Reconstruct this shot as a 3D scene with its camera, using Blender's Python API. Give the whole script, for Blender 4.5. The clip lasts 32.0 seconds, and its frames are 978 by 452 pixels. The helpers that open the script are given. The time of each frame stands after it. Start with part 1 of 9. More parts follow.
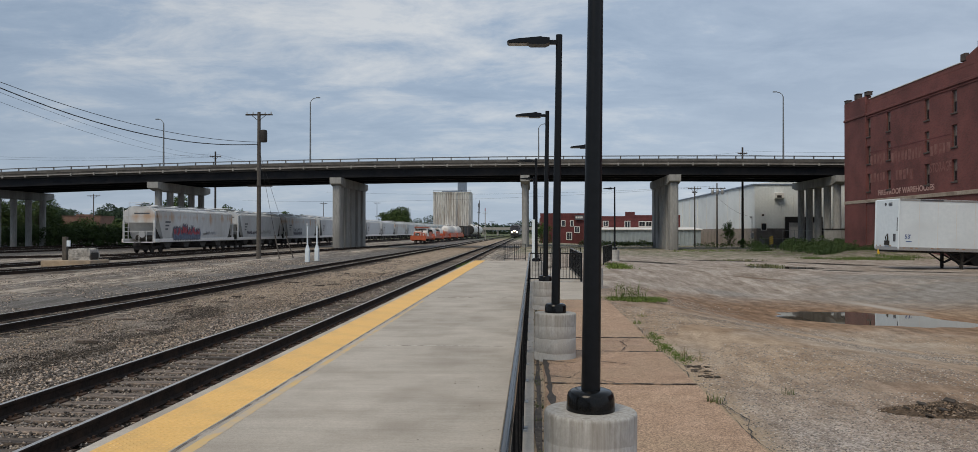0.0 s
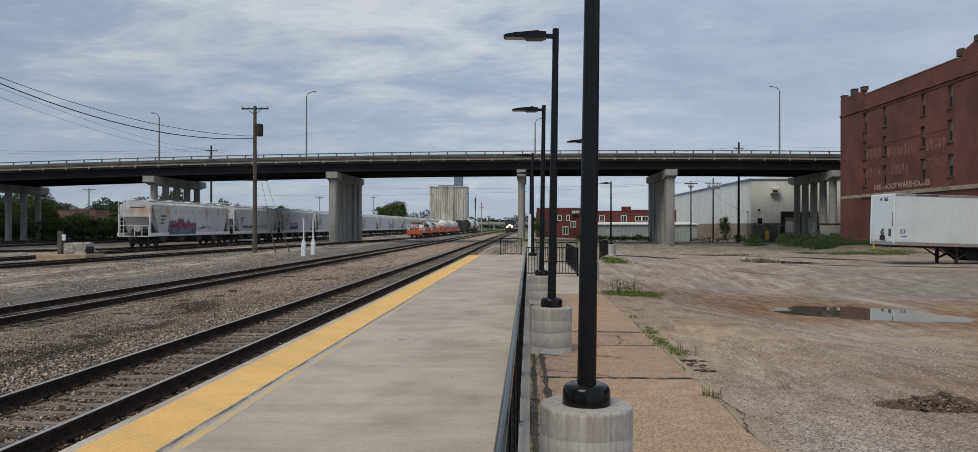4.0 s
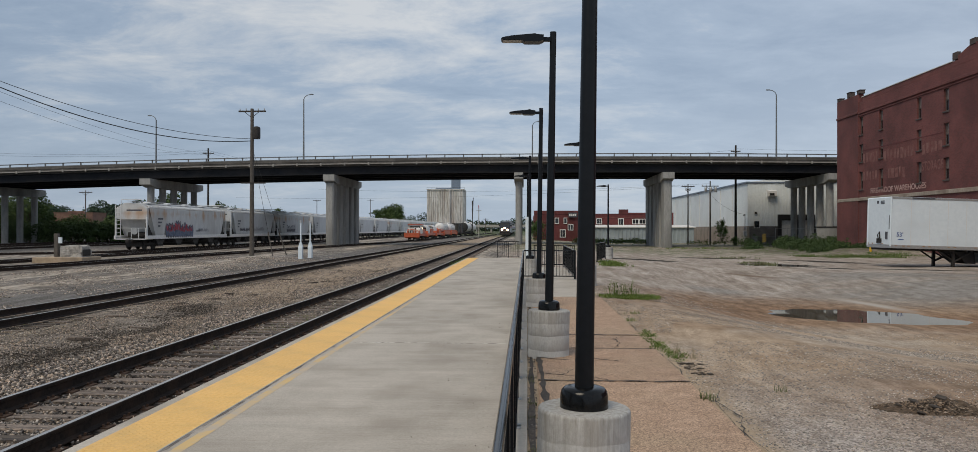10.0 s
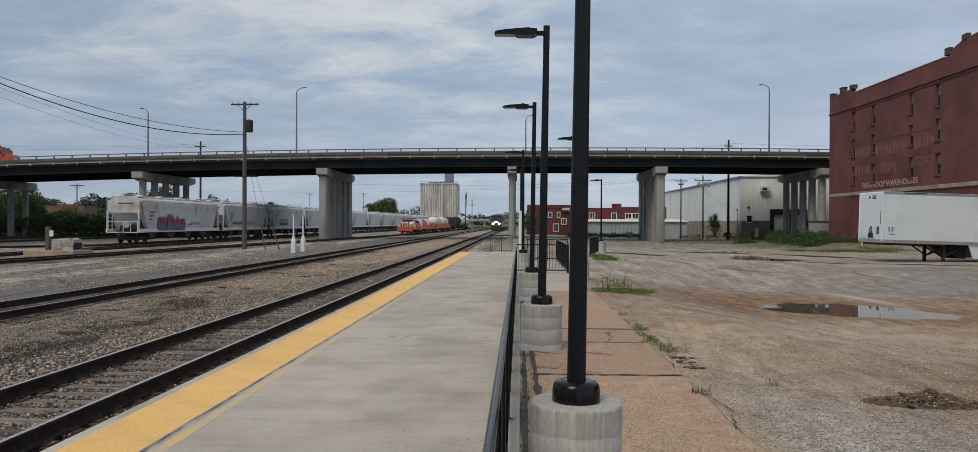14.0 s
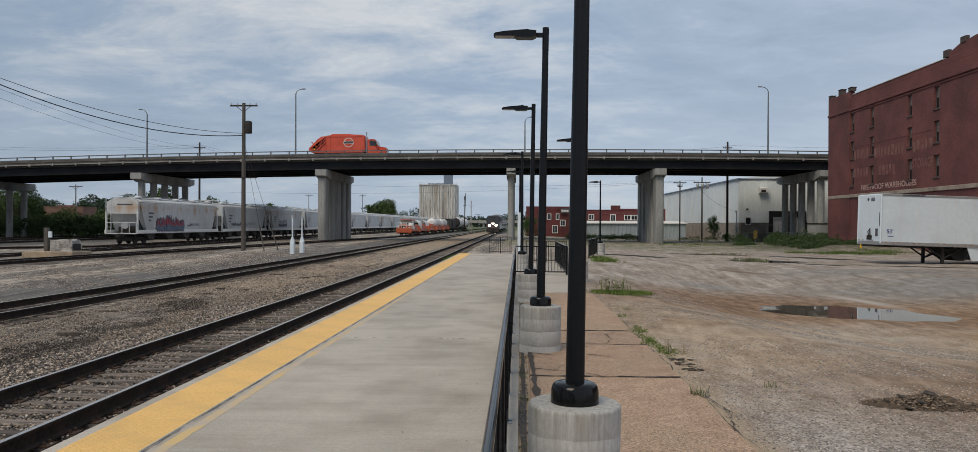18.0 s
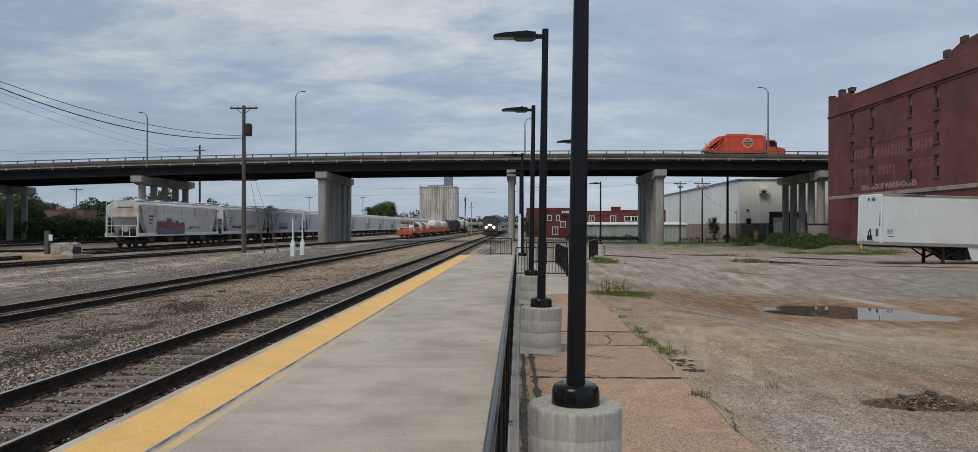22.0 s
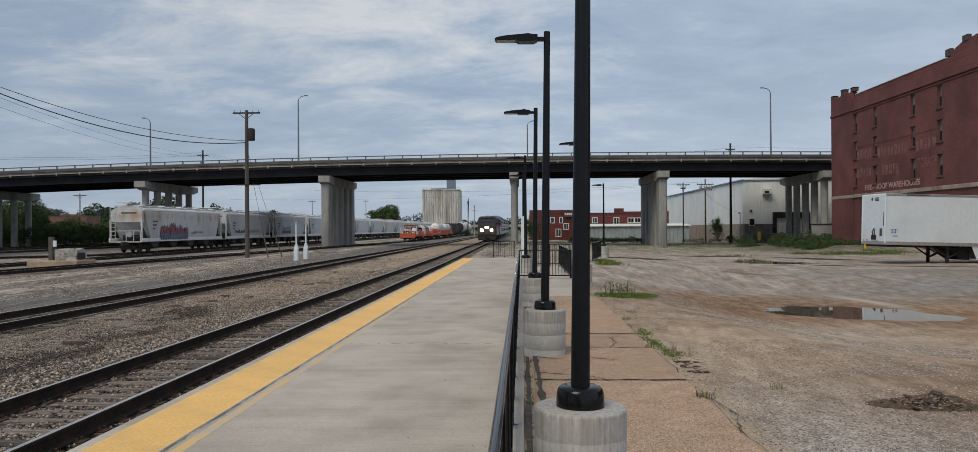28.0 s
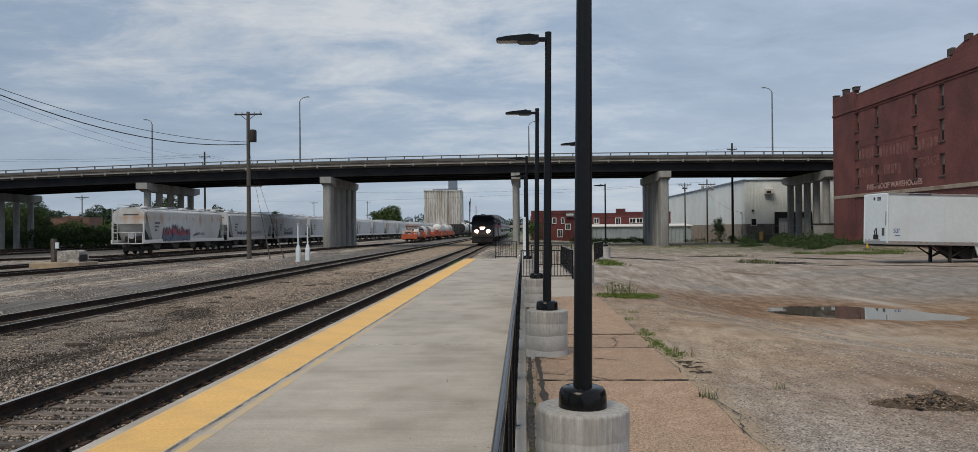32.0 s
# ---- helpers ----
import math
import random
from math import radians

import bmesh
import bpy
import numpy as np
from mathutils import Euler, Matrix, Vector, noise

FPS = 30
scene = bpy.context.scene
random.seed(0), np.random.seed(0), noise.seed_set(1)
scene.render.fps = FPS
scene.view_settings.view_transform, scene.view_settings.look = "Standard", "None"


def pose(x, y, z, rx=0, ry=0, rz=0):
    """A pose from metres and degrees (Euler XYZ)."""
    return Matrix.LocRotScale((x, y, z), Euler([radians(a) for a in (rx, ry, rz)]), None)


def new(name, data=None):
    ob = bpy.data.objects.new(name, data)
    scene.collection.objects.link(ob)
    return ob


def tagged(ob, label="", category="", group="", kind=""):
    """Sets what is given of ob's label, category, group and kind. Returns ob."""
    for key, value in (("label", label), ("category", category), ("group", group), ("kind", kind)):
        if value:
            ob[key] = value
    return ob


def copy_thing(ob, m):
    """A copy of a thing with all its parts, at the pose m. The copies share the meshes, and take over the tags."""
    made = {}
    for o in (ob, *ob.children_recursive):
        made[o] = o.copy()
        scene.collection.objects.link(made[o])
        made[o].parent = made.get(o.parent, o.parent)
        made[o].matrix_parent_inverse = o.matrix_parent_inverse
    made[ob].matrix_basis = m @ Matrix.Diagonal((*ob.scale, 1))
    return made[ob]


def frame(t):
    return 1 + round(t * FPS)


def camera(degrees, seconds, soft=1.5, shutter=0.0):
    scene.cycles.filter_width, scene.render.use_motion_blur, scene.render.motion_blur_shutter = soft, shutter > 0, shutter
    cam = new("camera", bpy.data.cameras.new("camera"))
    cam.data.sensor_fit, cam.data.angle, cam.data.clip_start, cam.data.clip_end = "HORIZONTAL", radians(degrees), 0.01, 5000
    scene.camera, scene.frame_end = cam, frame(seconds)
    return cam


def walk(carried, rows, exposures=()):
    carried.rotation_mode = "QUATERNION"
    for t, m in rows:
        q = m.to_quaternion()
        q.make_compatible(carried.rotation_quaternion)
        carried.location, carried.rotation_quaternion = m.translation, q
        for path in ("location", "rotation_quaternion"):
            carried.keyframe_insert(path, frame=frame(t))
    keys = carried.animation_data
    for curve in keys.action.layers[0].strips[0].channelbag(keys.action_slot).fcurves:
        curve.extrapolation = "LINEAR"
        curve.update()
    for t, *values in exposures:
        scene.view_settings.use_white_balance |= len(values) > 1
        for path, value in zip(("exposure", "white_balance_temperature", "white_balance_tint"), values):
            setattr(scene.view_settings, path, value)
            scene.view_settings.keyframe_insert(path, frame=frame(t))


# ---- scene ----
# Camera: hand-held at the edge of a station platform, turning by a degree or so.
# Rows: seconds, yaw to the left, tilt up, roll (degrees), x, y, z.
cam = camera(63.5, 32.0, soft=0.5)
EYE_ROWS = [
    (0.0, 3.2405, 0.3883, -0.0009, 0.000, -0.004, 1.852),
    (0.5, 3.1973, 0.3575, -0.0043, 0.002, 0.002, 1.852),
    (1.0, 3.1120, 0.2963, -0.0066, 0.002, 0.003, 1.852),
    (1.5, 3.0395, 0.2013, -0.0026, 0.002, -0.001, 1.851),
    (2.0, 2.9981, 0.0901, 0.0206, 0.002, 0.002, 1.850),
    (2.5, 2.9721, 0.0031, 0.0548, 0.002, 0.005, 1.849),
    (3.0, 2.9672, -0.0327, 0.0624, 0.002, 0.003, 1.849),
    (3.5, 2.9751, -0.0322, 0.0536, 0.002, 0.001, 1.848),
    (5.5, 2.9523, 0.1356, 0.1338, -0.002, 0.007, 1.849),
    (6.0, 2.8912, 0.1614, 0.1528, 0.000, 0.005, 1.849),
    (6.5, 2.8084, 0.2144, 0.1701, 0.002, 0.000, 1.849),
    (7.0, 2.7425, 0.2578, 0.1955, 0.002, -0.002, 1.849),
    (7.5, 2.6961, 0.2723, 0.2197, 0.001, 0.001, 1.849),
    (8.0, 2.6786, 0.2771, 0.1946, 0.002, 0.001, 1.849),
    (8.5, 2.6803, 0.2784, 0.1412, 0.002, -0.002, 1.850),
    (9.0, 2.6980, 0.2736, 0.1008, 0.001, -0.001, 1.850),
    (9.5, 2.7380, 0.2519, 0.0787, -0.000, 0.002, 1.851),
    (10.0, 2.7792, 0.1971, 0.0817, -0.001, 0.004, 1.850),
    (10.5, 2.7967, 0.1095, 0.1020, -0.001, 0.003, 1.850),
    (11.0, 2.7655, 0.0136, 0.1193, -0.001, -0.001, 1.851),
    (11.5, 2.6697, -0.0499, 0.1287, 0.000, -0.003, 1.851),
    (12.0, 2.5415, -0.0648, 0.1409, 0.001, -0.002, 1.851),
    (12.5, 2.4345, -0.0547, 0.1660, -0.000, -0.000, 1.850),
    (13.0, 2.3600, -0.0682, 0.1913, -0.001, 0.002, 1.849),
    (13.5, 2.3093, -0.1381, 0.1966, 0.001, 0.003, 1.849),
    (14.0, 2.2897, -0.2376, 0.1965, 0.003, 0.003, 1.850),
    (14.5, 2.2909, -0.3004, 0.2060, 0.004, 0.005, 1.850),
    (16.5, 2.2456, -0.3195, 0.1815, 0.003, 0.002, 1.848),
    (17.0, 2.2530, -0.2637, 0.2126, 0.003, 0.001, 1.849),
    (17.5, 2.2463, -0.1833, 0.2568, 0.003, -0.001, 1.849),
    (18.0, 2.2187, -0.1229, 0.2703, 0.004, -0.001, 1.850),
    (18.5, 2.2018, -0.0996, 0.2609, 0.005, 0.001, 1.851),
    (19.0, 2.2193, -0.1038, 0.2614, 0.004, 0.002, 1.849),
    (19.5, 2.2542, -0.1066, 0.2628, 0.002, -0.001, 1.849),
    (20.0, 2.2687, -0.0919, 0.2434, 0.003, -0.003, 1.851),
    (20.5, 2.2518, -0.0724, 0.2058, 0.005, -0.001, 1.851),
    (21.0, 2.2473, -0.0667, 0.1492, 0.006, 0.001, 1.851),
    (21.5, 2.2583, -0.0536, 0.0883, 0.005, -0.001, 1.850),
    (22.0, 2.2441, -0.0044, 0.0629, 0.005, 0.000, 1.848),
    (22.5, 2.2278, 0.0665, 0.0719, 0.006, -0.002, 1.848),
    (23.0, 2.2310, 0.1262, 0.0589, 0.007, -0.002, 1.849),
    (23.5, 2.2586, 0.1558, -0.0140, 0.005, 0.001, 1.850),
    (24.0, 2.3145, 0.1486, -0.1159, 0.004, 0.004, 1.851),
    (24.5, 2.3629, 0.1088, -0.2100, 0.004, 0.004, 1.851),
    (25.0, 2.3908, 0.0621, -0.2853, 0.004, 0.001, 1.850),
    (25.5, 2.4081, 0.0393, -0.3266, 0.004, -0.003, 1.850),
    (27.5, 2.4779, 0.1756, -0.3544, 0.003, -0.004, 1.850),
    (28.0, 2.4675, 0.1888, -0.3814, 0.004, -0.004, 1.851),
    (28.5, 2.4337, 0.2099, -0.4142, 0.004, -0.005, 1.852),
    (29.0, 2.3997, 0.2279, -0.4421, 0.003, -0.003, 1.851),
    (29.5, 2.3854, 0.2533, -0.4787, 0.003, 0.000, 1.850),
    (30.0, 2.3801, 0.3046, -0.5129, 0.004, 0.000, 1.851),
    (30.5, 2.3791, 0.3596, -0.5264, 0.004, -0.000, 1.851),
    (31.0, 2.4133, 0.3604, -0.5270, 0.004, -0.001, 1.850),
    (31.5, 2.5087, 0.2967, -0.5307, 0.004, 0.001, 1.850),
    (32.0, 2.5915, 0.2395, -0.5369, 0.003, 0.003, 1.850),
]


def eye_pose(yaw, tilt, roll, x, y, z):
    return pose(x, y, z, 0, 0, yaw) @ pose(0, 0, 0, 90 + tilt) @ pose(0, 0, 0, 0, 0, roll)


walk(cam, [(row[0], eye_pose(*row[1:])) for row in EYE_ROWS])

# Overcast daylight: a cloudy sky and a broad, weak sun.
SUN_HEIGHT, SUN_TURN = radians(52), radians(215)
world = bpy.data.worlds.new("sky")
scene.world = world
world.use_nodes = True


def build_sky():
    nt = world.node_tree
    nt.nodes.clear()
    N, L = nt.nodes.new, nt.links.new
    out, bg = N("ShaderNodeOutputWorld"), N("ShaderNodeBackground")
    sky = N("ShaderNodeTexSky")
    sky.sky_type, sky.sun_disc = "NISHITA", False
    sky.sun_elevation, sky.sun_rotation = SUN_HEIGHT, SUN_TURN
    co, sep = N("ShaderNodeTexCoord"), N("ShaderNodeSeparateXYZ")
    L(co.outputs["Generated"], sep.inputs[0])

    def calc(op, a, b):
        n = N("ShaderNodeMath")
        n.operation = op
        for i, v in enumerate((a, b)):
            if isinstance(v, (int, float)):
                n.inputs[i].default_value = v
            else:
                L(v, n.inputs[i])
        return n.outputs[0]

    up = calc("ADD", calc("MAXIMUM", sep.outputs[2], 0.0), 0.16)
    flat = N("ShaderNodeCombineXYZ")
    L(calc("DIVIDE", sep.outputs[0], up), flat.inputs[0])
    L(calc("DIVIDE", sep.outputs[1], up), flat.inputs[1])

    def clouds(scale, rough, stretch, shift):
        mp, nz = N("ShaderNodeMapping"), N("ShaderNodeTexNoise")
        mp.inputs["Scale"].default_value = stretch
        mp.inputs["Location"].default_value = shift
        L(flat.outputs[0], mp.inputs[0])
        L(mp.outputs[0], nz.inputs["Vector"])
        nz.inputs["Scale"].default_value = scale
        nz.inputs["Detail"].default_value = 9
        nz.inputs["Roughness"].default_value = rough
        nz.inputs["Distortion"].default_value = 0.25
        return nz.outputs["Fac"]

    big = clouds(0.62, 0.55, (0.85, 0.8, 1), (2.7, 3.4, 0))
    fine = clouds(2.5, 0.66, (0.85, 1.15, 1), (1.3, 5.2, 0))
    mass = calc("ADD", calc("MULTIPLY", big, 0.54), calc("MULTIPLY", fine, 0.46))
    ramp = N("ShaderNodeValToRGB")
    els = ramp.color_ramp.elements
    els[0].position, els[0].color = 0.38, (0.215, 0.29, 0.40, 1)
    els[1].position, els[1].color = 0.63, (0.565, 0.59, 0.615, 1)
    mid = els.new(0.5)
    mid.color = (0.303, 0.38, 0.487, 1)
    L(mass, ramp.inputs[0])
    haze = N("ShaderNodeMix")
    haze.data_type = "RGBA"
    haze.inputs[7].default_value = (0.392, 0.46, 0.55, 1)
    near = calc("MULTIPLY", calc("SUBTRACT", 0.22, calc("MAXIMUM", sep.outputs[2], 0.0)), 3.0)
    clamp = N("ShaderNodeClamp")
    L(near, clamp.inputs[0])
    L(clamp.outputs[0], haze.inputs[0])
    L(ramp.outputs[0], haze.inputs[6])
    thin = N("ShaderNodeMix")
    thin.data_type = "RGBA"
    thin.inputs[0].default_value = 0.92
    dim = N("ShaderNodeVectorMath")
    dim.operation = "SCALE"
    dim.inputs["Scale"].default_value = 0.1
    L(sky.outputs[0], dim.inputs[0])
    L(dim.outputs[0], thin.inputs[6])
    L(haze.outputs[2], thin.inputs[7])
    # the cloud layer pales gently towards the east
    east = N("ShaderNodeMix")
    east.data_type = "RGBA"
    L(calc("MULTIPLY", calc("MAXIMUM", sep.outputs[0], 0.0), 0.55), east.inputs[0])
    L(thin.outputs[2], east.inputs[6])
    east.inputs[7].default_value = (0.535, 0.562, 0.605, 1)
    L(east.outputs[2], bg.inputs[0])
    L(calc("ADD", calc("MULTIPLY", sep.outputs[0], 0.16), 1.0), bg.inputs[1])
    L(bg.outputs[0], out.inputs[0])


build_sky()
sun = new("sun", bpy.data.lights.new("sun", "SUN"))
sun.data.energy, sun.data.angle, sun.data.color = 1.65, radians(30), (1.0, 0.865, 0.67)
sun.matrix_world = pose(0, 0, 60) @ Euler((radians(38), 0, radians(-35))).to_matrix().to_4x4()
scene.view_settings.exposure = 0.205

# ---- materials ----
def rgba(c):
    return (*c, 1.0)


def surface(name, low, high, grain=6.0, rough=0.8, metal=0.0, bump=0.3, depth=0.01, stain=None, patch=0.6,
            spread=(0.35, 0.65), vary=0.0, streak=None, emit=None, spec=0.5, shared=False):
    """A worn surface: fine grain between two colours, broad stains, relief; vary: by object; shared: one pattern across all its objects."""
    m = bpy.data.materials.new(name)
    m.use_nodes = True
    nt = m.node_tree
    N, L = nt.nodes.new, nt.links.new
    bsdf = nt.nodes["Principled BSDF"]
    bsdf.inputs["Roughness"].default_value = rough
    bsdf.inputs["Metallic"].default_value = metal
    bsdf.inputs["Specular IOR Level"].default_value = spec
    vec = N("ShaderNodeNewGeometry").outputs["Position"] if shared else N("ShaderNodeTexCoord").outputs["Object"]
    if streak:
        mp = N("ShaderNodeMapping")
        mp.inputs["Scale"].default_value = streak
        L(vec, mp.inputs[0])
        vec = mp.outputs[0]
    nz = N("ShaderNodeTexNoise")
    nz.inputs["Scale"].default_value, nz.inputs["Detail"].default_value = grain, 7
    nz.inputs["Roughness"].default_value = 0.65
    L(vec, nz.inputs["Vector"])
    ramp = N("ShaderNodeValToRGB")
    els = ramp.color_ramp.elements
    els[0].position, els[0].color = spread[0], rgba(low)
    els[1].position, els[1].color = spread[1], rgba(high)
    L(nz.outputs["Fac"], ramp.inputs[0])
    colour = ramp.outputs[0]
    if stain:
        n2 = N("ShaderNodeTexNoise")
        n2.inputs["Scale"].default_value, n2.inputs["Detail"].default_value = patch, 6
        L(vec, n2.inputs["Vector"])
        r2 = N("ShaderNodeValToRGB")
        r2.color_ramp.elements[0].position, r2.color_ramp.elements[1].position = 0.46, 0.68
        L(n2.outputs["Fac"], r2.inputs[0])
        mx = N("ShaderNodeMix")
        mx.data_type = "RGBA"
        L(r2.outputs[0], mx.inputs[0])
        L(colour, mx.inputs[6])
        mx.inputs[7].default_value = rgba(stain)
        colour = mx.outputs[2]
    if vary:
        info, hsv = N("ShaderNodeObjectInfo"), N("ShaderNodeHueSaturation")
        mr = N("ShaderNodeMapRange")
        mr.inputs["To Min"].default_value, mr.inputs["To Max"].default_value = 1 - vary, 1 + vary
        L(info.outputs["Random"], mr.inputs["Value"])
        L(mr.outputs[0], hsv.inputs["Value"])
        L(colour, hsv.inputs["Color"])
        colour = hsv.outputs[0]
    L(colour, bsdf.inputs["Base Color"])
    if bump:
        bp = N("ShaderNodeBump")
        bp.inputs["Strength"].default_value, bp.inputs["Distance"].default_value = bump, depth
        L(nz.outputs["Fac"], bp.inputs["Height"])
        L(bp.outputs[0], bsdf.inputs["Normal"])
    if emit:
        bsdf.inputs["Emission Color"].default_value = rgba(emit[0])
        bsdf.inputs["Emission Strength"].default_value = emit[1]
    return m


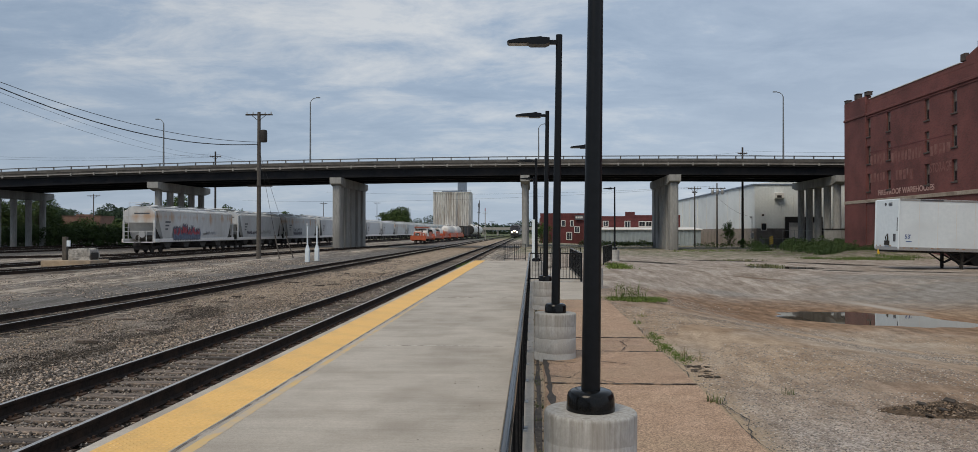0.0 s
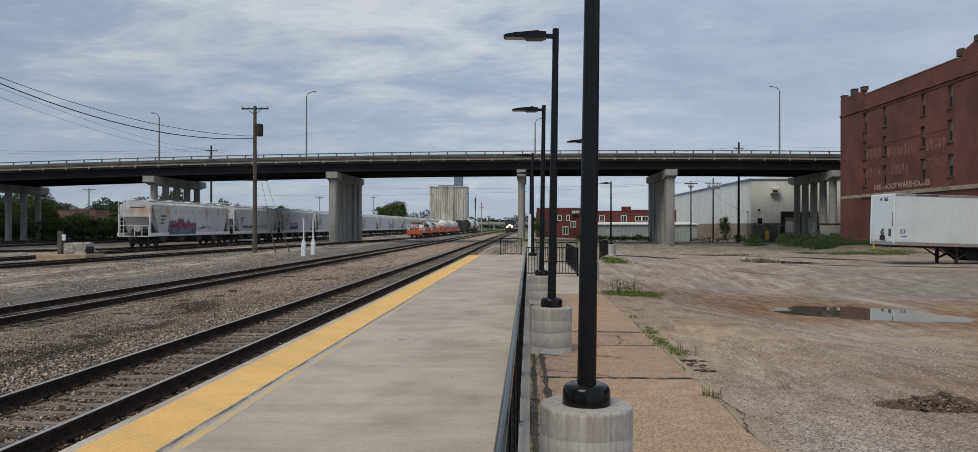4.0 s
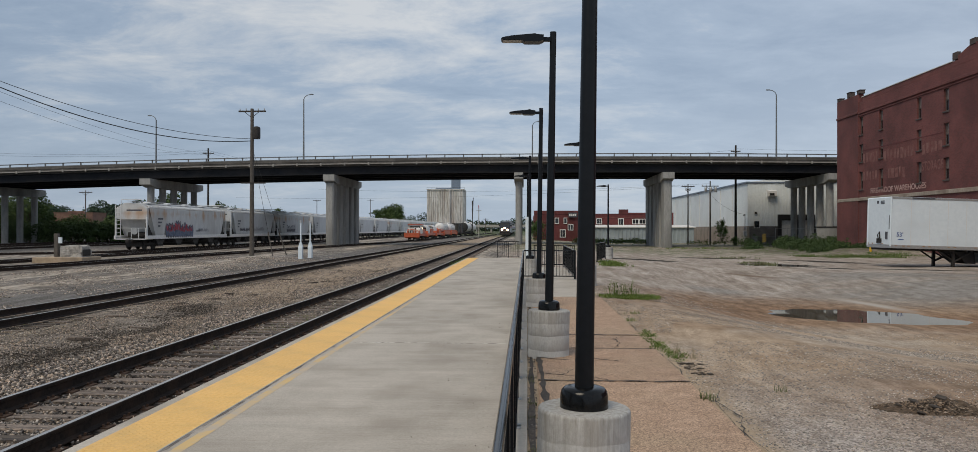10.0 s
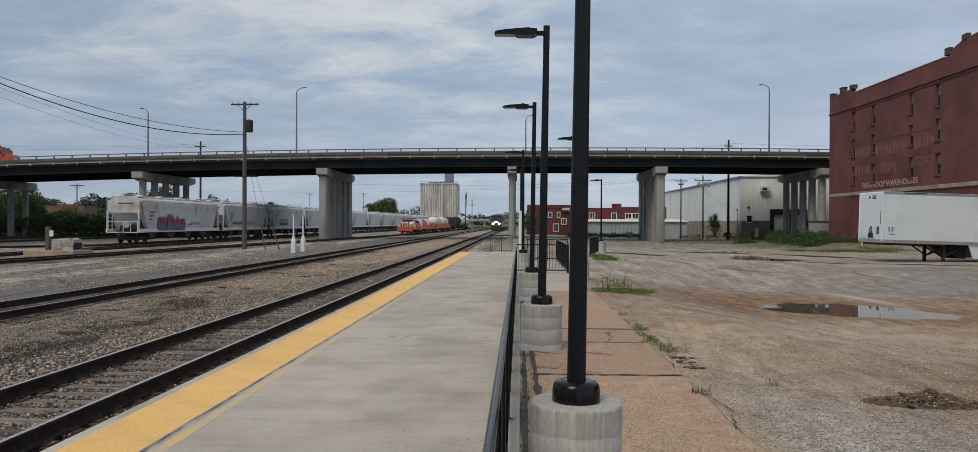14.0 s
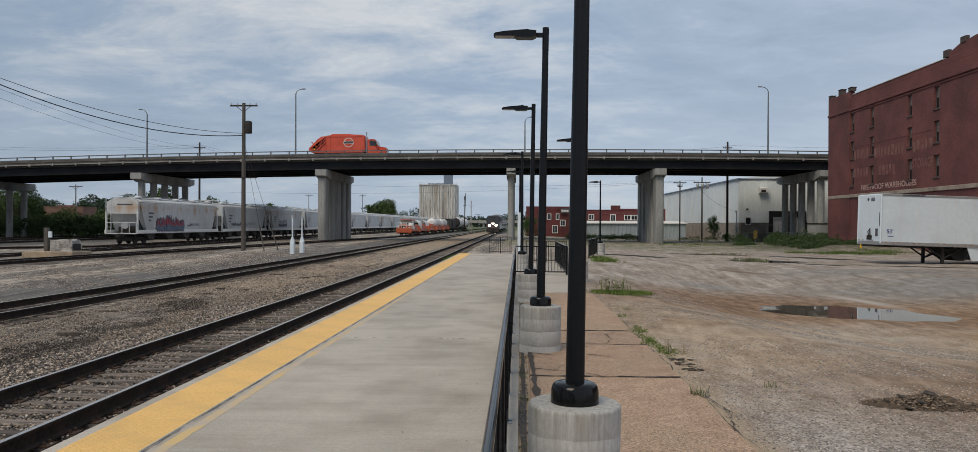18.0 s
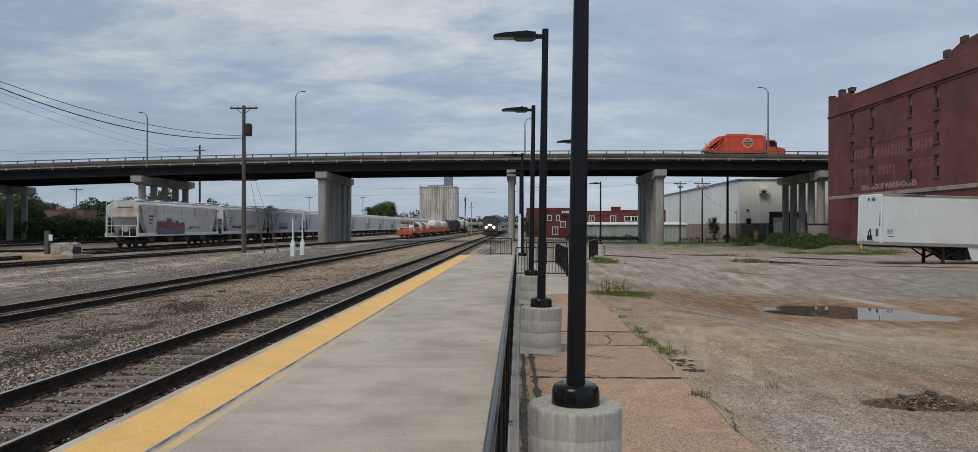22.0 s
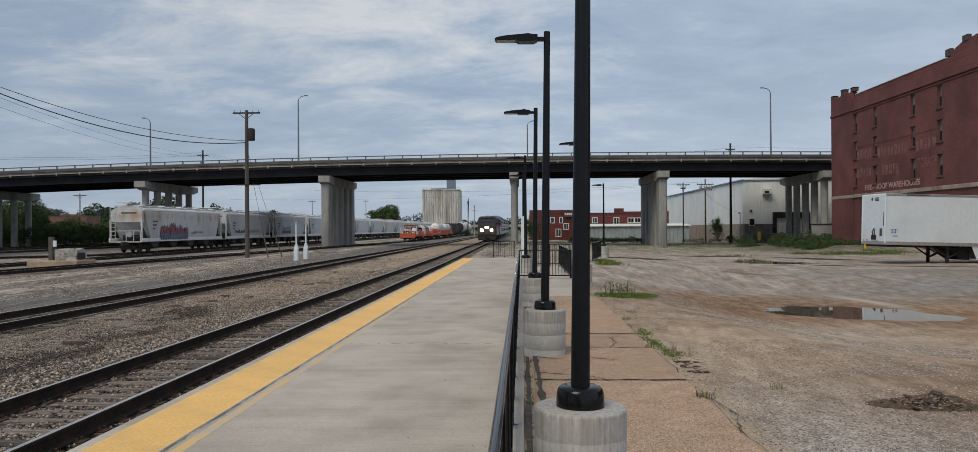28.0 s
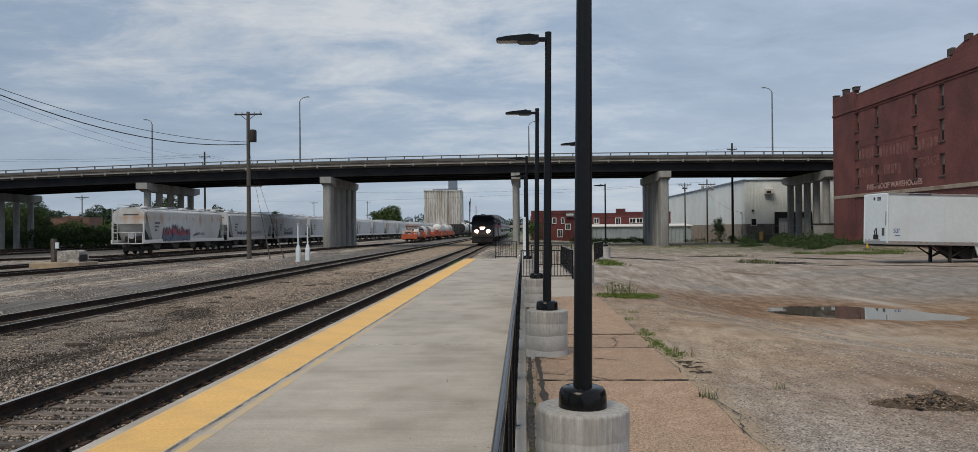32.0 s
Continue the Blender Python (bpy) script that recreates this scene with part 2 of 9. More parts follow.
M = {
    "platform": None,
    "kerb": surface("kerb_concrete", (0.36, 0.35, 0.32), (0.52, 0.5, 0.46), 12, 0.85, stain=(0.3, 0.29, 0.26), patch=2),
    "base": None,
    "yellow": surface("tactile_yellow", (0.72, 0.425, 0.12), (0.83, 0.52, 0.172), 26, 0.6, bump=0.1, stain=(0.64, 0.40, 0.135), patch=1.7, vary=0.035),
    "faded": surface("faded_yellow_paint", (0.61, 0.43, 0.19), (0.46, 0.395, 0.32), 2.6, 0.8, bump=0.1, spread=(0.38, 0.62)),
    "rail": surface("rail_steel", (0.016, 0.013, 0.012), (0.036, 0.027, 0.023), 20, 0.9, 0.0, spec=0.15, stain=(0.045, 0.03, 0.023), patch=3),
    "rail_head": surface("worn_rail_head", (0.36, 0.345, 0.33), (0.52, 0.50, 0.485), 30, 0.4, 0.6, bump=0.05),
    "tie": surface("weathered_tie", (0.058, 0.045, 0.037), (0.265, 0.215, 0.178), 11, 0.9, bump=0.6, vary=0.5,
                   streak=(1.2, 9, 9), stain=(0.05, 0.04, 0.034), patch=1.2),
    "plate": surface("rusty_plate", (0.05, 0.03, 0.022), (0.10, 0.06, 0.04), 25, 0.85, 0.3),
    "black": surface("black_paint", (0.0035, 0.0048, 0.0068), (0.0065, 0.0082, 0.0108), 18, 0.36, 0.0, bump=0.04, spec=0.25),
    "black_gloss": surface("glossy_black_paint", (0.004, 0.0045, 0.005), (0.008, 0.0085, 0.0095), 30, 0.15, 0.0, bump=0.06, depth=0.004, spec=0.25),
    "rubber": surface("black_rubber", (0.006, 0.006, 0.0065), (0.012, 0.012, 0.013), 30, 0.6, bump=0.05),
    "lens": surface("lamp_lens", (0.16, 0.155, 0.14), (0.24, 0.23, 0.21), 20, 0.3, bump=0.0),
    "girder": surface("dark_girder_paint", (0.014, 0.0155, 0.019), (0.023, 0.025, 0.030), 2, 0.8, bump=0.1, stain=(0.030, 0.030, 0.032), patch=0.4, spec=0.2),
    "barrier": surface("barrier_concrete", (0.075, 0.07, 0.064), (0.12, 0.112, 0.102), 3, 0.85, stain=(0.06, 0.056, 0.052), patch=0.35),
    "pier": surface("pier_concrete", (0.25, 0.252, 0.246), (0.35, 0.35, 0.34), 5, 0.85, stain=(0.175, 0.174, 0.168), patch=0.5, streak=(1, 1, 0.25)),
    "ledge": surface("ledge_concrete", (0.25, 0.24, 0.225), (0.35, 0.34, 0.32), 6, 0.85, stain=(0.20, 0.19, 0.175), patch=0.8),
    "bridge_rail": surface("weathered_bridge_rail", (0.10, 0.105, 0.11), (0.19, 0.195, 0.20), 8, 0.6, 0.3, bump=0.05),
    "galv": surface("galvanised_steel", (0.36, 0.37, 0.38), (0.48, 0.49, 0.5), 16, 0.5, 0.6, bump=0.05),
    "wood": surface("pole_wood", (0.052, 0.046, 0.041), (0.135, 0.12, 0.105), 9, 0.9, bump=0.4, streak=(6, 6, 0.5)),
    "darkwood": surface("creosoted_wood", (0.022, 0.019, 0.017), (0.05, 0.043, 0.038), 9, 0.9, bump=0.4, streak=(6, 6, 0.5)),
    "wire": surface("cable", (0.01, 0.01, 0.01), (0.02, 0.02, 0.02), 9, 0.6, bump=0),
    "white": surface("white_paint", (0.635, 0.715, 0.775), (0.705, 0.78, 0.835), 4, 0.5, bump=0.03, stain=(0.59, 0.655, 0.705), patch=0.5),
    "hopper": surface("grey_car_paint", (0.54, 0.555, 0.565), (0.63, 0.645, 0.65), 3, 0.6, bump=0.06, vary=0.06,
                      stain=(0.44, 0.44, 0.435), patch=0.35, streak=(1, 1, 0.35)),
    "rust": surface("rust_patch", (0.30, 0.18, 0.10), (0.46, 0.36, 0.27), 5, 0.9, bump=0.3),
    "dark": surface("dark_steel", (0.018, 0.017, 0.016), (0.04, 0.036, 0.033), 12, 0.75, 0.2),
    "orange": surface("orange_machine_paint", (0.42, 0.085, 0.038), (0.54, 0.125, 0.055), 5, 0.5, bump=0.05, stain=(0.36, 0.09, 0.035), patch=1.2),
    "truck": surface("orange_red_truck_paint", (0.60, 0.078, 0.040), (0.68, 0.105, 0.055), 3, 0.42, bump=0.03, stain=(0.50, 0.062, 0.032), patch=0.8),
    "glass": surface("dark_glass", (0.012, 0.015, 0.018), (0.02, 0.024, 0.028), 2, 0.08, bump=0, spec=0.7),
    "brick": None,
    "stone": surface("stone_band", (0.30, 0.25, 0.2), (0.42, 0.36, 0.3), 6, 0.85, stain=(0.22, 0.17, 0.14), patch=0.7),
    "ghost": surface("faded_lettering", (0.36, 0.20, 0.18), (0.52, 0.37, 0.335), 2.2, 0.9, bump=0.05, spread=(0.4, 0.62)),
    "ghost_dim": surface("nearly_gone_lettering", (0.15, 0.05, 0.045), (0.25, 0.125, 0.112), 1.6, 0.9, bump=0.05),
    "metal_wall": surface("ribbed_metal_cladding", (0.69, 0.74, 0.755), (0.77, 0.815, 0.825), 3, 0.5, 0.0, bump=0.03, stain=(0.65, 0.69, 0.70), patch=0.3),
    "block": surface("painted_block", (0.095, 0.092, 0.09), (0.15, 0.142, 0.137), 4, 0.85, stain=(0.075, 0.07, 0.068), patch=0.5),
    "tanblock": surface("tan_block", (0.25, 0.215, 0.185), (0.345, 0.30, 0.26), 4, 0.85, stain=(0.21, 0.18, 0.155), patch=0.7),
    "redwall": surface("red_painted_wall", (0.108, 0.027, 0.029), (0.142, 0.038, 0.039), 3, 0.85, stain=(0.07, 0.017, 0.017), patch=0.5),
    "shed": surface("blue_grey_cladding", (0.30, 0.355, 0.39), (0.36, 0.415, 0.45), 2, 0.5, 0.0, stain=(0.27, 0.315, 0.34), patch=0.4),
    "trim": surface("white_trim", (0.62, 0.61, 0.59), (0.74, 0.73, 0.71), 6, 0.7, bump=0.05),
    "silo": surface("old_silo_concrete", (0.33, 0.315, 0.30), (0.63, 0.62, 0.595), 2.6, 0.9, bump=0.05, stain=(0.33, 0.29, 0.255), patch=0.8, streak=(1.0, 1.0, 0.10), spread=(0.36, 0.56), shared=True),
    "blue_steel": surface("blue_grey_steel", (0.13, 0.17, 0.23), (0.2, 0.25, 0.32), 3, 0.6, 0.2),
    "leaf_dark": surface("dark_foliage", (0.029, 0.051, 0.016), (0.070, 0.106, 0.031), 0.5, 0.75, bump=0, spec=0.2),
    "far_leaf": surface("distant_foliage", (0.032, 0.052, 0.036), (0.058, 0.085, 0.052), 0.25, 0.9, bump=0, spec=0.1),
    "grass": surface("grass_blades", (0.07, 0.115, 0.022), (0.17, 0.225, 0.055), 3, 0.75, bump=0, spec=0.2),
    "dry": surface("dry_weed", (0.16, 0.13, 0.06), (0.24, 0.2, 0.1), 3, 0.85, bump=0),
    "bark": surface("bark", (0.035, 0.028, 0.022), (0.08, 0.065, 0.05), 8, 0.95, bump=0.5),
    "soil": surface("dark_soil_heap", (0.05, 0.034, 0.023), (0.14, 0.098, 0.064), 16, 0.95, bump=0.8, depth=0.03),
    "water": surface("puddle_water", (0.10, 0.085, 0.065), (0.12, 0.10, 0.08), 1, 0.02, bump=0, spec=0.8),
    "loco_dark": surface("loco_dark_blue_grey", (0.022, 0.024, 0.034), (0.042, 0.042, 0.052), 4, 0.6, 0.1, bump=0.03, spec=0.2),
    "loco_silver": surface("loco_silver_paint", (0.26, 0.26, 0.27), (0.36, 0.36, 0.37), 4, 0.4, 0.35, bump=0.03, stain=(0.28, 0.28, 0.28), patch=0.7),
    "loco_red": surface("loco_red_stripe", (0.33, 0.025, 0.03), (0.42, 0.04, 0.045), 4, 0.5, bump=0.03),
    "loco_blue": surface("loco_blue_band", (0.02, 0.05, 0.13), (0.035, 0.075, 0.18), 4, 0.5, bump=0.03),
    "loco_grime": surface("grimy_nose_paint", (0.085, 0.066, 0.062), (0.13, 0.10, 0.092), 5, 0.6, bump=0.05, stain=(0.06, 0.05, 0.05), patch=1.5),
    "coach": surface("stainless_coach", (0.30, 0.31, 0.33), (0.40, 0.41, 0.43), 3, 0.4, 0.55, bump=0.04, stain=(0.24, 0.24, 0.25), patch=0.5),
    "headlight": surface("headlight_glow", (1, 0.95, 0.85), (1, 0.97, 0.9), 1, 0.4, bump=0, emit=((1.0, 0.86, 0.62), 26.0)),
    # faint warm emission that paints the bloom round the lit lamps
    "lamp_bloom": surface("painted_lamp_bloom", (0.9, 0.8, 0.6), (1, 0.9, 0.7), 1, 0.4, bump=0, emit=((1.0, 0.58, 0.30), 0.8)),
    "graf_red": surface("spray_red", (0.28, 0.035, 0.06), (0.38, 0.07, 0.09), 4, 0.6, bump=0),
    "graf_blue": surface("spray_blue", (0.07, 0.10, 0.17), (0.16, 0.20, 0.27), 4, 0.6, bump=0),
    "graf_dark": surface("spray_dark", (0.06, 0.06, 0.08), (0.14, 0.14, 0.17), 8, 0.6, bump=0),
    "ink": surface("dark_stencil", (0.05, 0.055, 0.07), (0.09, 0.095, 0.11), 8, 0.7, bump=0),
    "blue_ink": surface("blue_lettering", (0.02, 0.06, 0.25), (0.03, 0.08, 0.3), 8, 0.6, bump=0),
    "haz_yellow": surface("hazard_yellow", (0.7, 0.42, 0.02), (0.8, 0.5, 0.04), 8, 0.6, bump=0),
    "pad": surface("rust_stained_concrete", (0.30, 0.225, 0.15), (0.42, 0.33, 0.235), 3, 0.9, bump=0.3, stain=(0.24, 0.19, 0.14), patch=1.2),
    "bluff": surface("tarp_grey", (0.22, 0.21, 0.195), (0.44, 0.42, 0.39), 5, 0.85, bump=0.6, depth=0.05),
}


def base_material():
    """Cast concrete with dirt that has run down from the rim."""
    m = surface("cast_concrete", (0.36, 0.358, 0.348), (0.51, 0.508, 0.495), 38, 0.9, vary=0.06, bump=0.7, depth=0.006, stain=(0.40, 0.388, 0.366), patch=5.0, streak=(1.0, 1.0, 0.5), spread=(0.28, 0.68))
    nt = m.node_tree
    N, L = nt.nodes.new, nt.links.new
    bsdf = nt.nodes["Principled BSDF"]
    old = bsdf.inputs["Base Color"].links[0].from_socket
    co, sep, mp, nz, ad, mr, mx = (N("ShaderNode" + k) for k in ("TexCoord", "SeparateXYZ", "Mapping", "TexNoise", "Math", "MapRange", "Mix"))
    L(co.outputs["Object"], sep.inputs[0])
    mp.inputs["Scale"].default_value = (1.0, 1.0, 0.05)
    L(co.outputs["Object"], mp.inputs[0])
    L(mp.outputs[0], nz.inputs["Vector"])
    nz.inputs["Scale"].default_value, nz.inputs["Detail"].default_value, nz.inputs["Roughness"].default_value = 34.0, 7, 0.7
    ad.operation = "MULTIPLY_ADD"
    L(sep.outputs[2], ad.inputs[0])
    ad.inputs[1].default_value = 0.75
    L(nz.outputs["Fac"], ad.inputs[2])
    mr.inputs["From Min"].default_value, mr.inputs["From Max"].default_value, mr.inputs["To Max"].default_value = 0.82, 1.22, 0.85
    L(ad.outputs[0], mr.inputs["Value"])
    mx.data_type = "RGBA"
    L(mr.outputs[0], mx.inputs[0])
    L(old, mx.inputs[6])
    mx.inputs[7].default_value = (0.205, 0.188, 0.16, 1)
    L(mx.outputs[2], bsdf.inputs["Base Color"])
    return m


M["base"] = base_material()


def platform_material():
    """Broom-finished concrete: cross streaks, worn pale patches, grey-brown stains, fine grit."""
    m = surface("platform_concrete", (0.402, 0.359, 0.306), (0.471, 0.426, 0.367), 22, 0.7, bump=0.15, depth=0.004, stain=(0.35, 0.308, 0.257), patch=1.1)
    nt = m.node_tree
    N, L = nt.nodes.new, nt.links.new
    bsdf = nt.nodes["Principled BSDF"]
    colour = bsdf.inputs["Base Color"].links[0].from_socket
    co = N("ShaderNodeTexCoord")
    for stretch, scale, lo, hi, a, b in (((0.22, 2.6, 1), 1.6, (0.925, 0.925, 0.92), (1.055, 1.055, 1.055), 0.34, 0.66),
                                         ((0.6, 14.0, 1), 3.0, (0.93, 0.93, 0.93), (1.05, 1.05, 1.05), 0.35, 0.65),
                                         ((1.0, 0.5, 1), 0.55, (0.87, 0.865, 0.85), (1.09, 1.09, 1.09), 0.38, 0.60),
                                         ((1.0, 1.0, 1), 60.0, (0.86, 0.86, 0.86), (1.10, 1.10, 1.10), 0.36, 0.64)):
        mp, nz, rp, mx = (N("ShaderNode" + k) for k in ("Mapping", "TexNoise", "ValToRGB", "Mix"))
        mp.inputs["Scale"].default_value = stretch
        L(co.outputs["Object"], mp.inputs[0])
        L(mp.outputs[0], nz.inputs["Vector"])
        nz.inputs["Scale"].default_value, nz.inputs["Detail"].default_value, nz.inputs["Roughness"].default_value = scale, 6, 0.6
        els = rp.color_ramp.elements
        els[0].position, els[0].color = a, rgba(lo)
        els[1].position, els[1].color = b, rgba(hi)
        L(nz.outputs["Fac"], rp.inputs[0])
        mx.data_type, mx.blend_type = "RGBA", "MULTIPLY"
        mx.inputs[0].default_value = 1.0
        L(colour, mx.inputs[6])
        L(rp.outputs[0], mx.inputs[7])
        colour = mx.outputs[2]
    L(colour, bsdf.inputs["Base Color"])
    return m


M["platform"] = platform_material()


def brick_material():
    """Old red brick in courses, weathered in large patches."""
    m = bpy.data.materials.new("old_red_brick")
    m.use_nodes = True
    nt = m.node_tree
    N, L = nt.nodes.new, nt.links.new
    bsdf = nt.nodes["Principled BSDF"]
    bsdf.inputs["Roughness"].default_value = 0.9
    co, sep, comb = N("ShaderNodeTexCoord"), N("ShaderNodeSeparateXYZ"), N("ShaderNodeCombineXYZ")
    L(co.outputs["Object"], sep.inputs[0])
    run = N("ShaderNodeMath")
    run.operation = "ADD"
    L(sep.outputs[0], run.inputs[0])
    L(sep.outputs[1], run.inputs[1])
    L(run.outputs[0], comb.inputs[0])
    L(sep.outputs[2], comb.inputs[1])
    br = N("ShaderNodeTexBrick")
    br.inputs["Color1"].default_value = (0.185, 0.061, 0.057, 1)
    br.inputs["Color2"].default_value = (0.125, 0.044, 0.043, 1)
    br.inputs["Mortar"].default_value = (0.155, 0.08, 0.073, 1)
    for key, v in (("Scale", 1.0), ("Mortar Size", 0.008), ("Brick Width", 0.21), ("Row Height", 0.075)):
        br.inputs[key].default_value = v
    L(comb.outputs[0], br.inputs["Vector"])
    nz = N("ShaderNodeTexNoise")
    nz.inputs["Scale"].default_value, nz.inputs["Detail"].default_value = 0.35, 8
    L(co.outputs["Object"], nz.inputs["Vector"])
    rp = N("ShaderNodeValToRGB")
    rp.color_ramp.elements[0].position, rp.color_ramp.elements[0].color = 0.35, (0.70, 0.68, 0.70, 1)
    rp.color_ramp.elements[1].position, rp.color_ramp.elements[1].color = 0.65, (1.16, 1.10, 1.08, 1)
    L(nz.outputs["Fac"], rp.inputs[0])
    mx = N("ShaderNodeMix")
    mx.data_type, mx.blend_type = "RGBA", "MULTIPLY"
    mx.inputs[0].default_value = 1.0
    L(br.outputs["Color"], mx.inputs[6])
    L(rp.outputs[0], mx.inputs[7])
    L(mx.outputs[2], bsdf.inputs["Base Color"])
    bp = N("ShaderNodeBump")
    bp.inputs["Strength"].default_value, bp.inputs["Distance"].default_value = 0.4, 0.01
    L(br.outputs["Fac"], bp.inputs["Height"])
    bp.invert = True
    L(bp.outputs[0], bsdf.inputs["Normal"])
    return m


M["brick"] = brick_material()


def ground_material():
    """Yard gravel west of the platform, a worn lot of dirt, gravel and old asphalt east of it."""
    m = bpy.data.materials.new("yard_and_lot")
    m.use_nodes = True
    nt = m.node_tree
    N, L = nt.nodes.new, nt.links.new
    bsdf = nt.nodes["Principled BSDF"]
    bsdf.inputs["Roughness"].default_value = 0.92
    bsdf.inputs["Specular IOR Level"].default_value = 0.25
    co, sep = N("ShaderNodeTexCoord"), N("ShaderNodeSeparateXYZ")
    P = co.outputs["Object"]
    L(P, sep.inputs[0])

    def noise_of(scale, detail=6, rough=0.6, stretch=None):
        v = P
        if stretch:
            mp = N("ShaderNodeMapping")
            mp.inputs["Scale"].default_value = stretch
            L(P, mp.inputs[0])
            v = mp.outputs[0]
        n = N("ShaderNodeTexNoise")
        n.inputs["Scale"].default_value, n.inputs["Detail"].default_value, n.inputs["Roughness"].default_value = scale, detail, rough
        L(v, n.inputs["Vector"])
        return n.outputs["Fac"]

    def ramp(f, a, ca, b, cb):
        r = N("ShaderNodeValToRGB")
        r.color_ramp.elements[0].position, r.color_ramp.elements[0].color = a, rgba(ca)
        r.color_ramp.elements[1].position, r.color_ramp.elements[1].color = b, rgba(cb)
        L(f, r.inputs[0])
        return r.outputs[0]

    def mix(f, a, b, how="MIX"):
        x = N("ShaderNodeMix")
        x.data_type, x.blend_type = "RGBA", how
        if isinstance(f, float):
            x.inputs[0].default_value = f
        else:
            L(f, x.inputs[0])
        for i, v in ((6, a), (7, b)):
            if isinstance(v, tuple):
                x.inputs[i].default_value = rgba(v)
            else:
                L(v, x.inputs[i])
        return x.outputs[2]

    def blob(cx, cy, rx, ry, turn, wob, edge=0.45):
        """1 inside a ragged oval patch of ground, 0 outside."""
        mp, ln, ad = N("ShaderNodeMapping"), N("ShaderNodeVectorMath"), N("ShaderNodeMath")
        mp.vector_type = "TEXTURE"
        mp.inputs["Location"].default_value = (cx, cy, 0)
        mp.inputs["Rotation"].default_value = (0, 0, turn)
        mp.inputs["Scale"].default_value = (rx, ry, 1000)
        L(P, mp.inputs[0])
        ln.operation, ad.operation = "LENGTH", "MULTIPLY_ADD"
        L(mp.outputs[0], ln.inputs[0])
        L(wob, ad.inputs[0])
        ad.inputs[1].default_value = 1.5
        L(ln.outputs["Value"], ad.inputs[2])
        mr = N("ShaderNodeMapRange")
        mr.inputs["From Min"].default_value, mr.inputs["From Max"].default_value = 1.75 + edge, 1.75 - edge
        L(ad.outputs[0], mr.inputs["Value"])
        return mr.outputs[0]

    def step(v, a, b, wobble=None, amount=0.0):
        if wobble is not None:
            k = N("ShaderNodeMath")
            k.operation = "MULTIPLY_ADD"
            L(wobble, k.inputs[0])
            k.inputs[1].default_value = amount
            L(v, k.inputs[2])
            v = k.outputs[0]
        mr = N("ShaderNodeMapRange")
        mr.inputs["From Min"].default_value, mr.inputs["From Max"].default_value = a, b
        L(v, mr.inputs["Value"])
        return mr.outputs[0]

    vor = N("ShaderNodeTexVoronoi")
    vor.inputs["Scale"].default_value = 46
    L(P, vor.inputs["Vector"])
    stone_tone = N("ShaderNodeSeparateColor")
    L(vor.outputs["Color"], stone_tone.inputs[0])
    grit = noise_of(38, 4, 0.7)
    broad = noise_of(0.22, 7, 0.62)
    mid = noise_of(1.3, 6, 0.6)
    sheet = noise_of(0.7, 7, 0.64, (0.7, 0.8, 1))
    runs = noise_of(0.6, 7, 0.65, (1.0, 0.14, 1))
    clod = noise_of(3.2, 6, 0.7, (1.0, 0.35, 1))
    # yard
    yard = ramp(stone_tone.outputs[0], 0.1, (0.105, 0.096, 0.088), 0.95, (0.34, 0.315, 0.285))
    yard = mix(ramp(runs, 0.45, (0, 0, 0), 0.62, (1, 1, 1)), yard, ramp(grit, 0.3, (0.135, 0.115, 0.097), 0.7, (0.275, 0.24, 0.205)))
    yard = mix(ramp(broad, 0.5, (0, 0, 0), 0.66, (0.75, 0.75, 0.75)), yard, (0.105, 0.09, 0.078))
    sand = ramp(grit, 0.3, (0.28, 0.245, 0.205), 0.7, (0.54, 0.485, 0.415))
    yard = mix(ramp(noise_of(0.42, 7, 0.66, (1.0, 0.10, 1)), 0.49, (0, 0, 0), 0.57, (0.9, 0.9, 0.9)), yard, sand)
    yard = mix(1.0, yard, ramp(clod, 0.36, (0.45, 0.43, 0.41), 0.60, (1.32, 1.32, 1.32)), "MULTIPLY")
    fleck = ramp(noise_of(3.6, 8, 0.75, (1.0, 0.06, 1)), 0.38, (0.58, 0.56, 0.54), 0.60, (1.22, 1.22, 1.22))
    away = step(sep.outputs[1], 22.0, 34.0)
    yard = mix(away, yard, mix(1.0, yard, fleck, "MULTIPLY"))
    band = mix(step(sep.outputs[0], -17.6, -16.2, mid, 1.5), (0, 0, 0), step(sep.outputs[0], -13.2, -14.0, mid, 0.8))
    yard = mix(band, yard, mix(1.0, ramp(stone_tone.outputs[2], 0.1, (0.075, 0.071, 0.067), 0.95, (0.24, 0.225, 0.21)), fleck, "MULTIPLY"))
    # sandy strip beside the second track, oil-dark bed under the main track
    beside = mix(step(sep.outputs[0], -12.4, -11.9, mid, 0.5), (0, 0, 0), step(sep.outputs[0], -10.7, -11.5, mid, 1.0))
    middle = mix(step(sep.outputs[0], -11.2, -10.6, mid, 0.8), (0, 0, 0), step(sep.outputs[0], -6.4, -6.6))
    yard = mix(middle, yard, mix(1.0, ramp(stone_tone.outputs[0], 0.1, (0.085, 0.073, 0.062), 0.95, (0.33, 0.285, 0.24)), ramp(clod, 0.36, (0.62, 0.60, 0.58), 0.60, (1.2, 1.2, 1.2)), "MULTIPLY"))
    yard = mix(beside, yard, mix(ramp(mid, 0.36, (0, 0, 0), 0.54, (1, 1, 1)), sand, (0.20, 0.165, 0.13)))
